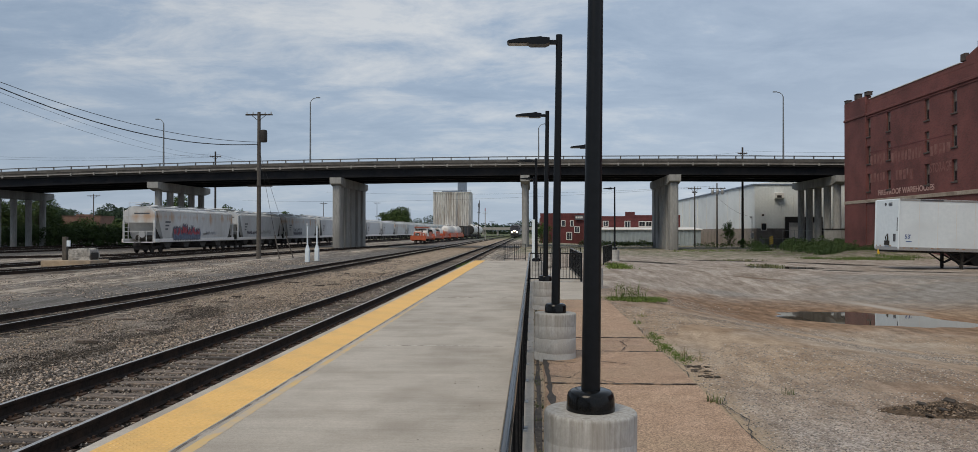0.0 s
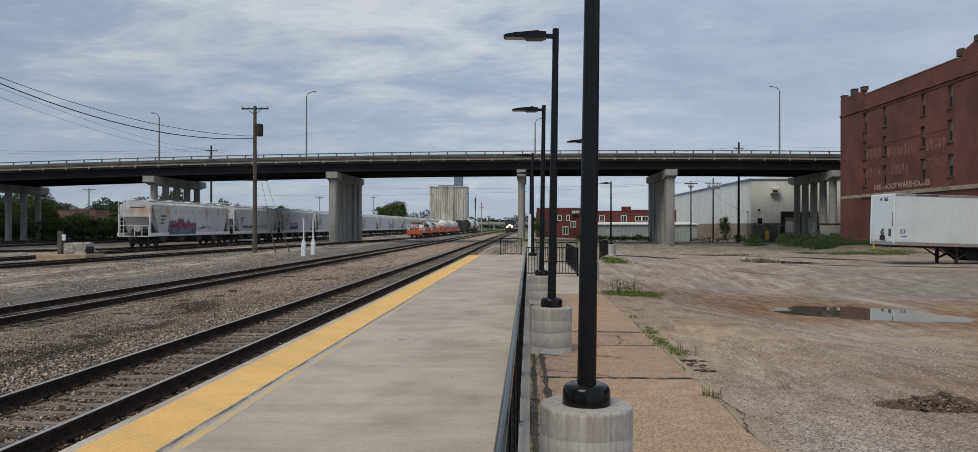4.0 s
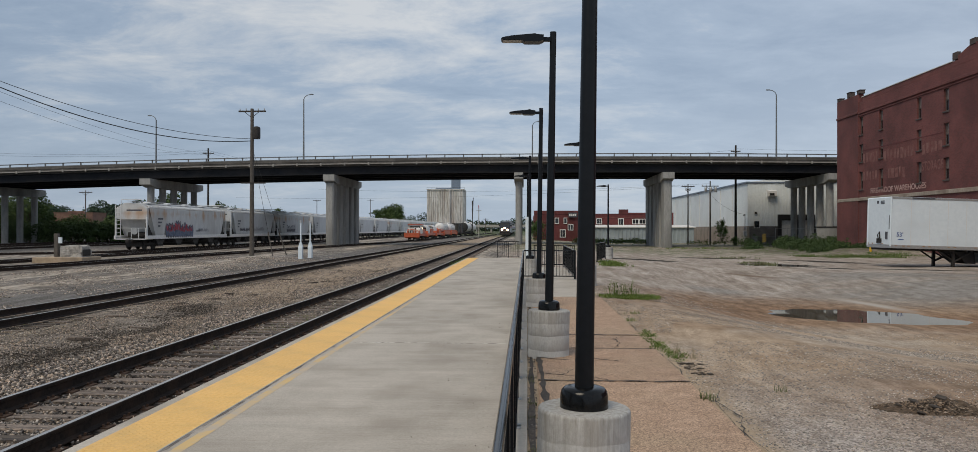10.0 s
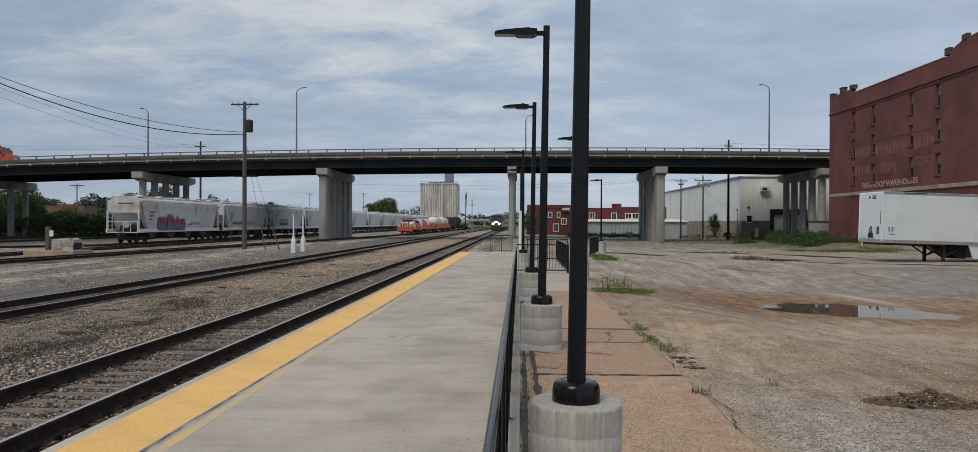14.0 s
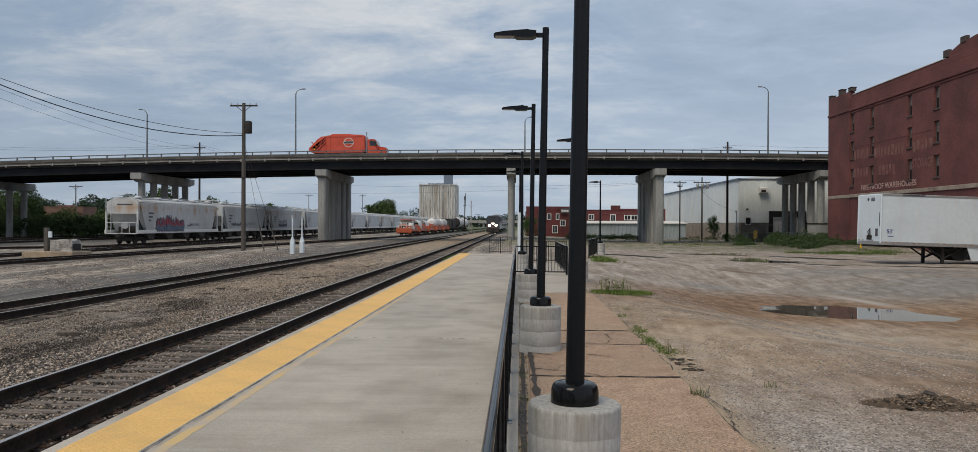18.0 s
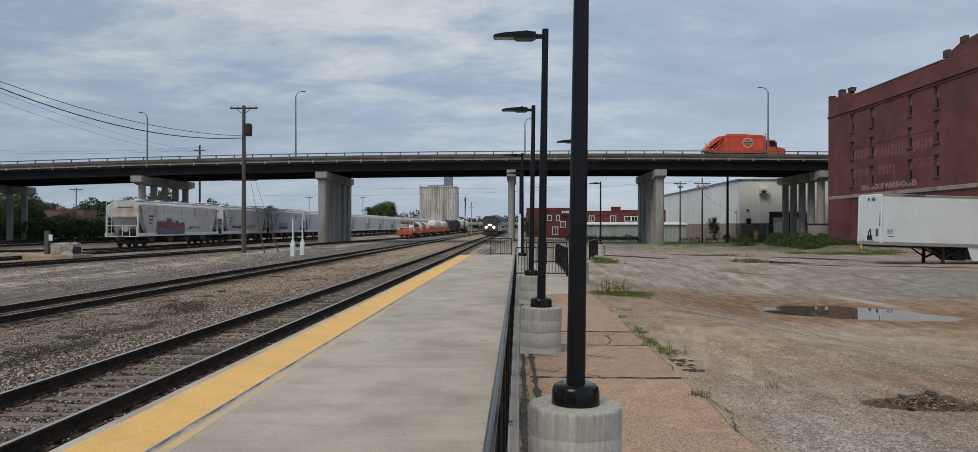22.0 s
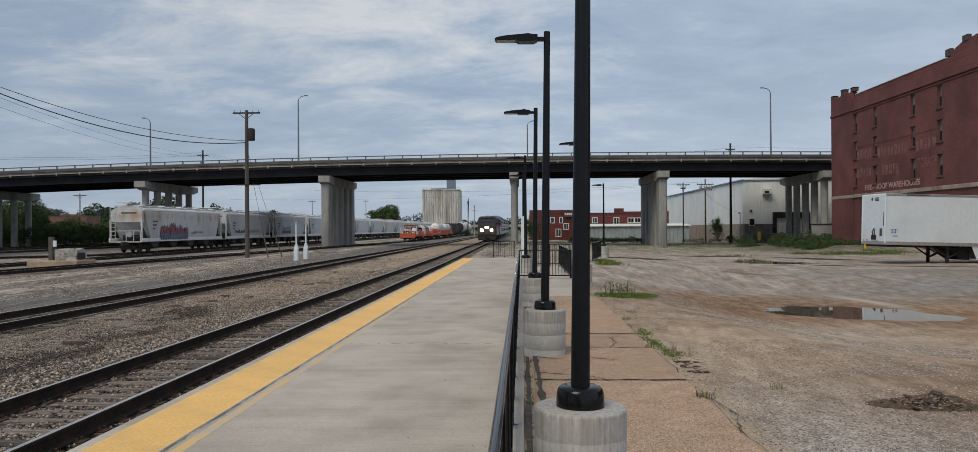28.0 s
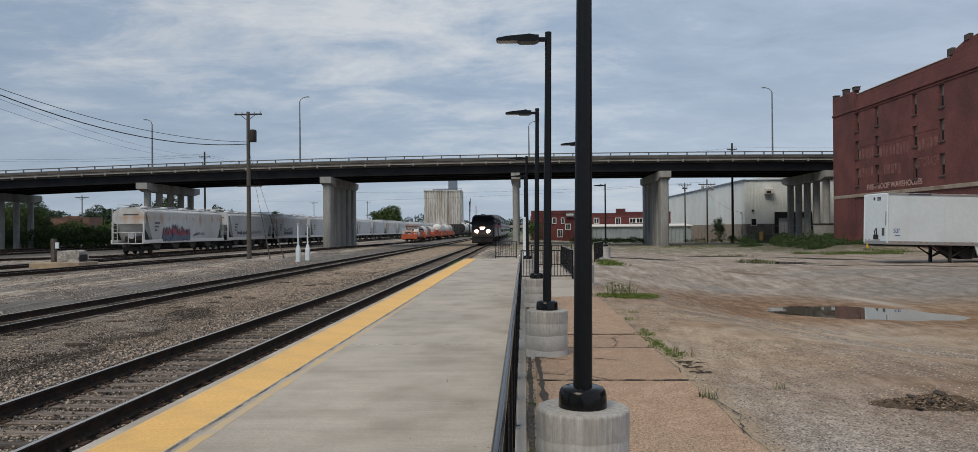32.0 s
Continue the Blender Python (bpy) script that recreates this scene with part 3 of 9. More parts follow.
    golden = mix(step(sep.outputs[0], -11.9, -11.2, mid, 0.6), (0, 0, 0), step(sep.outputs[0], -7.0, -7.6, mid, 0.8))
    golden = mix(step(sep.outputs[1], 24.0, 32.0, broad, 6.0), (0, 0, 0), golden)
    earth = mix(1.0, ramp(grit, 0.3, (0.235, 0.185, 0.14), 0.7, (0.44, 0.355, 0.265)), ramp(clod, 0.36, (0.55, 0.52, 0.50), 0.60, (1.18, 1.18, 1.18)), "MULTIPLY")
    yard = mix(golden, yard, earth)
    bedding = mix(step(sep.outputs[0], -13.25, -13.05, mid, 0.3), (0, 0, 0), step(sep.outputs[0], -11.75, -11.95, mid, 0.3))
    yard = mix(bedding, yard, mix(ramp(clod, 0.42, (0, 0, 0), 0.56, (1, 1, 1)), sand, (0.15, 0.125, 0.10)))
    # dark ballast of the far tracks; the colour also holds the overpass shade
    yard = mix(step(sep.outputs[0], -43.0, -49.0, mid, 4.0), yard, mix(1.0, ramp(stone_tone.outputs[2], 0.1, (0.055, 0.053, 0.05), 0.95, (0.15, 0.142, 0.135)), fleck, "MULTIPLY"))
    gauge = mix(step(sep.outputs[0], -6.7, -6.45), (0, 0, 0), step(sep.outputs[0], -4.5, -4.75))
    yard = mix(gauge, yard, ramp(stone_tone.outputs[1], 0.1, (0.05, 0.042, 0.036), 0.95, (0.16, 0.14, 0.12)))
    # lot: near dirt, then grey old asphalt further out
    dirt = ramp(grit, 0.34, (0.27, 0.20, 0.138), 0.66, (0.60, 0.47, 0.345))
    dirt = mix(ramp(sheet, 0.45, (0, 0, 0), 0.6, (0.7, 0.7, 0.7)), dirt, (0.27, 0.18, 0.11))
    pale = ramp(stone_tone.outputs[1], 0.1, (0.26, 0.225, 0.185), 0.95, (0.60, 0.53, 0.45))
    lot = mix(ramp(broad, 0.46, (0, 0, 0), 0.60, (0.8, 0.8, 0.8)), dirt, pale)
    chips = ramp(stone_tone.outputs[2], 0.05, (0.175, 0.156, 0.143), 0.95, (0.585, 0.532, 0.492))
    lot = mix(step(sep.outputs[1], 8.0, 12.5, mid, 3.0), mix(ramp(mid, 0.5, (0, 0, 0), 0.68, (0.2, 0.2, 0.2)), chips, dirt), lot)
    lot = mix(ramp(noise_of(4.5, 5, 0.65), 0.55, (0, 0, 0), 0.75, (0.45, 0.45, 0.45)), lot, (0.19, 0.14, 0.095))
    asphalt = ramp(grit, 0.3, (0.285, 0.252, 0.222), 0.7, (0.51, 0.458, 0.415))
    drag = noise_of(0.7, 8, 0.68, (1.0, 0.42, 1))
    asphalt = mix(1.0, asphalt, ramp(drag, 0.36, (0.70, 0.66, 0.62), 0.58, (1.08, 1.08, 1.07)), "MULTIPLY")
    asphalt = mix(ramp(noise_of(0.3, 7, 0.64, (1.0, 0.5, 1)), 0.52, (0, 0, 0), 0.66, (0.6, 0.6, 0.6)), asphalt, (0.25, 0.20, 0.158))
    slant = N("ShaderNodeMath")
    slant.operation = "MULTIPLY_ADD"
    L(sep.outputs[0], slant.inputs[0])
    slant.inputs[1].default_value = -0.8
    L(sep.outputs[1], slant.inputs[2])
    lot = mix(step(slant.outputs[0], 21.0, 28.0, broad, 9.0), lot, asphalt)
    grey = ramp(grit, 0.3, (0.20, 0.185, 0.17), 0.7, (0.35, 0.33, 0.305))
    for cx, cy, rx, ry, turn in ((16.6, 29.6, 5.4, 4.0, -0.5), (7.8, 32.6, 1.2, 1.2, 0.3), (17.4, 37.0, 5.2, 2.6, -0.2)):
        lot = mix(blob(cx, cy, rx, ry, turn, mid), lot, grey)
    rust = ramp(clod, 0.35, (0.175, 0.108, 0.064), 0.65, (0.29, 0.185, 0.115))
    for cx, cy, rx, ry, turn in ((6.1, 25.0, 2.6, 5.0, -0.45), (10.1, 24.6, 4.4, 3.4, -0.75), (13.6, 21.2, 3.4, 2.1, -0.5), (6.4, 8.8, 2.2, 2.4, 0.0)):
        lot = mix(blob(cx, cy, rx, ry, turn, mid, 0.7), lot, rust)
    lot = mix(1.0, lot, ramp(clod, 0.34, (0.70, 0.67, 0.64), 0.62, (1.13, 1.13, 1.13)), "MULTIPLY")
    for cx, cy, rx, ry, turn in ((14.4, 61.0, 3.4, 1.1, -0.5), (20.2, 55.6, 3.6, 0.9, -1.0), (15.6, 50.3, 2.9, 1.7, -0.9), (17.3, 45.4, 1.6, 0.6, -1.1), (21.6, 43.6, 3.0, 0.7, -0.55), (7.5, 52.0, 2.4, 1.4, -0.3)):
        lot = mix(blob(cx, cy, rx, ry, turn, mid, 0.16), lot, (0.04, 0.032, 0.025))
    lot = mix(blob(11.9, 28.2, 0.34, 2.6, 0.05, clod, 0.45), lot, (0.43, 0.385, 0.335))
    lot = mix(blob(4.3, 17.8, 1.1, 0.5, -0.3, mid, 0.4), lot, (0.20, 0.145, 0.10))
    lot = mix(blob(10.9, 39.3, 1.6, 0.3, -0.7, mid, 0.4), lot, (0.19, 0.14, 0.105))
    for cx, cy, rx, ry, turn in ((31.5, 99.0, 8.0, 9.0, 0.0), (30.0, 83.0, 5.5, 11.0, -0.15)):
        lot = mix(blob(cx, cy, rx, ry, turn, clod, 0.5), lot, ramp(grit, 0.3, (0.06, 0.049, 0.042), 0.7, (0.135, 0.113, 0.096)))
    soft = ramp(noise_of(2.2, 8, 0.75, (1.0, 0.08, 1)), 0.38, (0.80, 0.775, 0.75), 0.58, (1.09, 1.09, 1.09))
    lot = mix(away, lot, mix(1.0, lot, soft, "MULTIPLY"))
    edge = mix(step(sep.outputs[0], 2.62, 2.25, mid, 0.5), (0, 0, 0), step(sep.outputs[1], 15.0, 11.0))
    lot = mix(edge, lot, ramp(grit, 0.3, (0.32, 0.24, 0.16), 0.7, (0.50, 0.39, 0.275)))
    green = ramp(grit, 0.3, (0.05, 0.075, 0.02), 0.7, (0.12, 0.15, 0.05))
    lot = mix(mix(step(sep.outputs[1], 70.0, 86.0, mid, 16.0), (0, 0, 0), ramp(mid, 0.45, (0, 0, 0), 0.6, (1, 1, 1))), lot, green)
    far = mix(step(sep.outputs[1], 190, 300), mix(step(sep.outputs[0], -2.0, -1.5), yard, lot), (0.10, 0.12, 0.06))
    L(far, bsdf.inputs["Base Color"])
    bp = N("ShaderNodeBump")
    bp.inputs["Strength"].default_value, bp.inputs["Distance"].default_value = 0.7, 0.02
    hsum = N("ShaderNodeMath")
    hsum.operation = "ADD"
    L(vor.outputs["Distance"], hsum.inputs[0])
    L(grit, hsum.inputs[1])
    L(hsum.outputs[0], bp.inputs["Height"])
    L(bp.outputs[0], bsdf.inputs["Normal"])
    return m


M["ground"] = ground_material()


def aggregate_material():
    """Small tan, orange and grey pebbles set in worn cement."""
    m = surface("exposed_aggregate", (0.305, 0.207, 0.142), (0.44, 0.314, 0.228), 3.0, 0.88, bump=0.0, stain=(0.36, 0.265, 0.185), patch=0.8, spread=(0.3, 0.7), vary=0.07)
    nt = m.node_tree
    N, L = nt.nodes.new, nt.links.new
    bsdf = nt.nodes["Principled BSDF"]
    old = bsdf.inputs["Base Color"].links[0].from_socket
    co, vor, sep, ramp, mx, bp = (N("ShaderNode" + k) for k in ("TexCoord", "TexVoronoi", "SeparateColor", "ValToRGB", "Mix", "Bump"))
    vor.inputs["Scale"].default_value = 85
    L(co.outputs["Object"], vor.inputs["Vector"])
    L(vor.outputs["Color"], sep.inputs[0])
    els = ramp.color_ramp.elements
    els[0].position, els[0].color = 0.0, (0.52, 0.49, 0.47, 1)
    els[1].position, els[1].color = 1.0, (1.46, 1.42, 1.36, 1)
    L(sep.outputs[0], ramp.inputs[0])
    mx.data_type, mx.blend_type = "RGBA", "MULTIPLY"
    mx.inputs[0].default_value = 1.0
    L(old, mx.inputs[6])
    L(ramp.outputs[0], mx.inputs[7])
    L(mx.outputs[2], bsdf.inputs["Base Color"])
    bp.inputs["Strength"].default_value, bp.inputs["Distance"].default_value = 0.6, 0.008
    bp.invert = True
    L(vor.outputs["Distance"], bp.inputs["Height"])
    L(bp.outputs[0], bsdf.inputs["Normal"])
    return m


M["aggregate"] = aggregate_material()


# ---- mesh tools ----
def mesh_object(name, bm, mat, smooth=False):
    me = bpy.data.meshes.new(name)
    bm.normal_update()
    bm.to_mesh(me)
    bm.free()
    for mm in mat if isinstance(mat, (list, tuple)) else [mat]:
        me.materials.append(mm)
    if smooth:
        me.polygons.foreach_set("use_smooth", [True] * len(me.polygons))
        me.set_sharp_from_angle(angle=radians(35))
    return new(name, me)


def part(name, bm, mat, parent, label="", smooth=False, at=None):
    ob = mesh_object(name, bm, mat, smooth)
    ob.parent = parent
    if at is not None:
        ob.matrix_basis = at
    return tagged(ob, label) if label else ob


def again(ob, m, parent=None):
    """Another part on the same mesh."""
    o = ob.copy()
    scene.collection.objects.link(o)
    o.parent = parent or ob.parent
    o.matrix_basis = m
    return o


def thing(name, label, category, at=None, group="", kind=""):
    ob = new(name)
    ob.empty_display_size = 0.2
    if at is not None:
        ob.matrix_basis = at
    return tagged(ob, label, category, group, kind)


def box(x0, x1, y0, y1, z0, z1, bm=None, bevel=0.0):
    own = bmesh.new()
    v = [own.verts.new((x, y, z)) for z in (z0, z1) for x, y in ((x0, y0), (x1, y0), (x1, y1), (x0, y1))]
    for f in ((3, 2, 1, 0), (4, 5, 6, 7), (0, 1, 5, 4), (1, 2, 6, 5), (2, 3, 7, 6), (3, 0, 4, 7)):
        own.faces.new([v[i] for i in f])
    if bevel:
        bmesh.ops.bevel(own, geom=own.edges[:], offset=bevel, segments=1, affect="EDGES", profile=0.5)
    return merge(own, bm)


def merge(own, bm):
    if bm is None:
        return own
    me = bpy.data.meshes.new("tmp")
    own.to_mesh(me)
    own.free()
    bm.from_mesh(me)
    bpy.data.meshes.remove(me)
    return bm


def cyl(a, b, ra, rb=None, seg=12, bm=None):
    """A tapered round bar from a to b."""
    bm = bm or bmesh.new()
    rb = ra if rb is None else rb
    a, b = Vector(a), Vector(b)
    q = (b - a).to_track_quat("Z", "Y")
    ring = lambda c, r: [bm.verts.new(c + q @ Vector((r * math.cos(k * math.tau / seg), r * math.sin(k * math.tau / seg), 0))) for k in range(seg)]
    lo, hi = ring(a, ra), ring(b, rb)
    for k in range(seg):
        j = (k + 1) % seg
        bm.faces.new((lo[k], lo[j], hi[j], hi[k]))
    bm.faces.new(lo[::-1])
    bm.faces.new(hi)
    return bm


def lathe(profile, seg=24, bm=None):
    """Turn (radius, height) pairs about z; closed at both ends."""
    bm = bm or bmesh.new()
    rings = [[bm.verts.new((r * math.cos(k * math.tau / seg), r * math.sin(k * math.tau / seg), z)) for k in range(seg)] for r, z in profile]
    for lo, hi in zip(rings, rings[1:]):
        for k in range(seg):
            j = (k + 1) % seg
            bm.faces.new((lo[k], lo[j], hi[j], hi[k]))
    bm.faces.new(rings[0][::-1])
    bm.faces.new(rings[-1])
    return bm


def extrude(profile, a, b, axis="y", bm=None):
    """A closed outline of (u, v) drawn out from a to b: along y it is (x, z), along x (y, z), along z (x, y)."""
    bm = bm or bmesh.new()
    put = {"y": lambda u, v, t: (u, t, v), "x": lambda u, v, t: (t, u, v), "z": lambda u, v, t: (u, v, t)}[axis]
    lo = [bm.verts.new(put(u, v, a)) for u, v in profile]
    hi = [bm.verts.new(put(u, v, b)) for u, v in profile]
    n = len(profile)
    for k in range(n):
        j = (k + 1) % n
        bm.faces.new((lo[k], lo[j], hi[j], hi[k]))
    bm.faces.new(lo[::-1])
    bm.faces.new(hi)
    bmesh.ops.recalc_face_normals(bm, faces=bm.faces[:])
    return bm


def tube(points, r, seg=6, bm=None):
    bm = bm or bmesh.new()
    pts = [Vector(p) for p in points]
    rings = []
    for k, p in enumerate(pts):
        q = (pts[min(k + 1, len(pts) - 1)] - pts[max(k - 1, 0)]).to_track_quat("Z", "Y")
        rings.append([bm.verts.new(p + q @ Vector((r * math.cos(j * math.tau / seg), r * math.sin(j * math.tau / seg), 0))) for j in range(seg)])
    for lo, hi in zip(rings, rings[1:]):
        for j in range(seg):
            bm.faces.new((lo[j], lo[(j + 1) % seg], hi[(j + 1) % seg], hi[j]))
    bm.faces.new(rings[0][::-1])
    bm.faces.new(rings[-1])
    return bm


def stuff_mesh(name, verts, faces, mat, label, category, kind="stuff"):
    me = bpy.data.meshes.new(name)
    me.from_pydata(verts, [], faces)
    for mm in mat if isinstance(mat, (list, tuple)) else [mat]:
        me.materials.append(mm)
    return tagged(new(name, me), label, category, kind=kind)


def lettering(name, text, size, mat, parent, at, label="", depth=0.004, heavy=0.0):
    cu = bpy.data.curves.new(name, "FONT")
    cu.body, cu.size, cu.extrude, cu.align_x, cu.align_y, cu.offset = text, size, depth, "LEFT", "BOTTOM", heavy
    tmp = new(name, cu)
    me = bpy.data.meshes.new_from_object(tmp.evaluated_get(bpy.context.evaluated_depsgraph_get()))
    bpy.data.objects.remove(tmp)
    me.materials.clear()
    me.materials.append(mat)
    ob = new(name, me)
    ob.parent = parent
    ob.matrix_basis = at
    return tagged(ob, label) if label else ob


# ---- ground ----
RAIL_Z = -0.21
BED_Z = -0.455


def smooth(a, b, t):
    t = np.clip((t - a) / (b - a), 0, 1)
    return t * t * (3 - 2 * t)


def ripple(x, y, k, s):
    return np.sin(x * k + s) * np.cos(y * k * 1.3 + s * 2.1) + 0.5 * np.sin(x * k * 2.3 + y * k * 1.7 + s)


def ground_height(x, y):
    yard = BED_Z + 0.02 * ripple(x, y, 0.7, 1.0) + 0.012 * ripple(x, y, 2.1, 0.4)
    lot = -0.03 - 0.36 * smooth(22, 50, y) * smooth(3, 14, x) - 0.2 * smooth(60, 95, y)
    lot = lot + 0.008 * ripple(x, y, 1.1, 2.0)
    lot = lot + 0.55 * smooth(24, 30, x) * smooth(66, 76, y) * (1 - smooth(88, 100, y))
    # the lot dips towards its middle; puddle hollows
    lot = lot - 0.69 * (1 - smooth(0.35, 1.0, np.hypot((x - 10.1) / 8.0, (y - 25.0) / 19.0)))
    for cx, cy, la, wb, turn, deep in ((9.98, 24.1, 2.8, 1.62, -0.56, 0.07), (15.5, 50.5, 2.2, 1.5, -0.75, 0.07)):
        u = (x - cx) * math.cos(turn) + (y - cy) * math.sin(turn)
        v = -(x - cx) * math.sin(turn) + (y - cy) * math.cos(turn)
        d = np.sqrt((u / la) ** 2 + (v / wb) ** 2) + 0.06 * ripple(x, y, 2.2, 0.3)
        lot = lot - deep * (1 - smooth(0.5, 1.5, d))
    return np.where(x < -1.9, yard, lot)


def lines(*stretches):
    out = []
    for a, b, s in stretches:
        out += list(np.arange(a, b, s))
    return np.array(out)


def build_ground():
    xs = lines((-1500, -300, 200), (-300, -100, 20), (-100, -14, 2), (-14, -2.0, 0.6), (-2.0, -1.8, 0.19), (-1.8, 2, 0.4), (2, 16, 0.14), (16, 60, 1.0), (60, 300, 20), (300, 1501, 200))
    ys = lines((-300, -20, 40), (-20, 4, 1.5), (4, 12, 0.4), (12, 31, 0.14), (31, 60, 0.6), (60, 130, 2.5), (130, 500, 20), (500, 4001, 250))
    gx, gy = np.meshgrid(xs, ys)
    gz = ground_height(gx, gy)
    verts = np.stack([gx, gy, gz], -1).reshape(-1, 3)
    n, m = len(xs), len(ys)
    i = np.arange((m - 1) * n).reshape(m - 1, n)[:, :-1].ravel()
    faces = np.stack([i, i + 1, i + n + 1, i + n], 1)
    ob = stuff_mesh("ground", verts.tolist(), faces.tolist(), M["ground"], "gravel rail yard and a worn dirt parking lot", "ground", "structure")
    ob.data.polygons.foreach_set("use_smooth", [True] * len(ob.data.polygons))


build_ground()


def build_puddles():
    for cx, cy, r, z in ((9.98, 24.1, 3.9, -0.757), (15.5, 50.5, 3.4, -0.425)):
        bm = bmesh.new()
        bmesh.ops.create_circle(bm, cap_ends=True, radius=r, segments=40)
        ob = mesh_object("puddle", bm, M["water"])
        ob.location = (cx, cy, z)
        tagged(ob, "shallow rainwater puddle on the dirt lot", "puddle", "puddles")


build_puddles()

# ---- platform ----
PLAT_W, PLAT_E, PLAT_END = -3.85, 0.0, 50.0
M["joint"] = surface("stained_joint", (0.12, 0.106, 0.096), (0.40, 0.355, 0.31), 1.6, 0.9, bump=0.2, spread=(0.42, 0.60))
M["joint_fill"] = surface("joint_mortar", (0.10, 0.085, 0.07), (0.62, 0.59, 0.54), 7, 0.9, bump=0.3, spread=(0.42, 0.55))
platform = thing("platform", "long grey concrete station platform", "platform", kind="structure")


def build_platform():
    joints = [-12.0, 3.44, 12.74, 22.04, 31.34, 40.64, PLAT_END]
    for a, b in zip(joints, joints[1:]):
        part("slab", box(PLAT_W, PLAT_E, a + 0.006, b - 0.006, -0.55, 0.0, bevel=0.006), M["platform"], platform)
    for y in joints[1:-1]:
        part("joint_fill", box(-3.0, PLAT_E - 0.02, y - 0.014, y + 0.014, -0.05, 0.0015), M["joint_fill"], platform, "pale broken mortar in the slab joint")
    # tactile strip of panels with rows of domes
    w, l = 0.66, 1.22
    v, f = [], []

    def frustum(cx, cy, r0, r1, z0, z1):
        k = len(v)
        for r, z in ((r0, z0), (r1, z1)):
            v.extend([(cx - r, cy - r, z), (cx + r, cy - r, z), (cx + r, cy + r, z), (cx - r, cy + r, z)])
        f.append((k + 4, k + 5, k + 6, k + 7))
        f.extend((k + j, k + (j + 1) % 4, k + 4 + (j + 1) % 4, k + 4 + j) for j in range(4))
    k = 0
    v.extend([(0, 0.003, 0), (w, 0.003, 0), (w, l - 0.003, 0), (0, l - 0.003, 0), (0, 0.003, 0.006), (w, 0.003, 0.006), (w, l - 0.003, 0.006), (0, l - 0.003, 0.006)])
    f.extend([(4, 5, 6, 7), (0, 1, 5, 4), (1, 2, 6, 5), (2, 3, 7, 6), (3, 0, 4, 7)])
    for i in range(10):
        for j in range(19):
            frustum(0.05 + i * 0.0622, 0.05 + j * 0.0622, 0.012, 0.007, 0.006, 0.0092)
    me = bpy.data.meshes.new("tactile_panel")
    me.from_pydata(v, [], f)
    me.materials.append(M["yellow"])
    strip = thing("tactile_strip", "yellow tactile warning strip of domed panels", "warning strip", kind="structure")
    n = int((PLAT_END + 12) / l)
    for j in range(n):
        ob = new("panel", me)
        ob.parent = strip
        ob.location = (-3.72, PLAT_END - (j + 1) * l, 0.0)
    part("strip_edge", box(-3.060, -3.046, -12, PLAT_END, 0.0, 0.0062), M["kerb"], strip, "thin pale sealant edge")
    def ragged(y0, y1, x0, x1, z, taper, rough, seed):
        """A thin worn band along the platform with uneven edges."""
        rg = np.random.default_rng(seed)
        bm, last = bmesh.new(), None
        y = y0
        while y < y1:
            k = min(1.0, max(0.0, (y - 5.0) / (y1 - 5.0)))
            a = x0 + rough * 0.3 * rg.normal()
            b = x0 + (x1 - x0) * (1 - taper * k) + rough * rg.normal()
            row = bm.verts.new((a, y, z)), bm.verts.new((max(a + 0.004, b), y, z))
            if last:
                bm.faces.new((last[0], last[1], row[1], row[0]))
            last = row
            y += rg.uniform(0.05, 0.16)
        return bm

    tagged(mesh_object("strip_joint", ragged(-12, PLAT_END, -3.048, -3.012, 0.0015, 0.75, 0.006, 3), M["joint"]), "dark stained joint beside the tactile strip", "joint", kind="structure")
    tagged(mesh_object("platform_line", ragged(-12, 21.0, -2.965, -2.850, 0.0015, 0.55, 0.0035, 8), M["faded"]), "worn yellow painted line on the platform", "painted line", kind="structure")


build_platform()

# ---- tracks ----
RAIL = [(-0.075, 0), (0.075, 0), (0.075, 0.014), (0.012, 0.032), (0.010, 0.125), (0.035, 0.138), (0.036, 0.168), (0.028, 0.176),
        (-0.028, 0.176), (-0.036, 0.168), (-0.035, 0.138), (-0.010, 0.125), (-0.012, 0.032), (-0.075, 0.014)]


def rail_mesh(x, y0, y1, name, parent, x2=None):
    bm = extrude([(u, z) for u, z in RAIL], y0, y1)
    for fc in bm.faces:
        fc.material_index = 1 if fc.calc_center_median().z > 0.1755 else 0
    if x2 is not None:
        for vv in bm.verts:
            vv.co.x += (x2 - x) * (vv.co.y - y0) / (y1 - y0)
    ob = part(name, bm, [M["rail"], M["rail_head"]], parent)
    ob.location = (x, 0, RAIL_Z - 0.176)
    return ob


def tie_mesh(seed):
    rnd = random.Random(seed)
    bm = box(-1.3, 1.3, -0.115, 0.115, -0.17, 0.0, bevel=0.012)
    for vv in bm.verts:
        vv.co += Vector((rnd.uniform(-0.03, 0.03), rnd.uniform(-0.012, 0.012), rnd.uniform(-0.008, 0.004)))
    me = bpy.data.meshes.new("tie")
    bm.to_mesh(me)
    bm.free()
    me.materials.append(M["tie"])
    return me


BEND, DRIFT = 50.0, 0.0055


def main_x(y):
    """Centre of the main track: straight along the platform, then turned slightly to the west."""
    return -5.6 - DRIFT * max(0.0, y - BEND)


TIES = [tie_mesh(s) for s in range(6)]


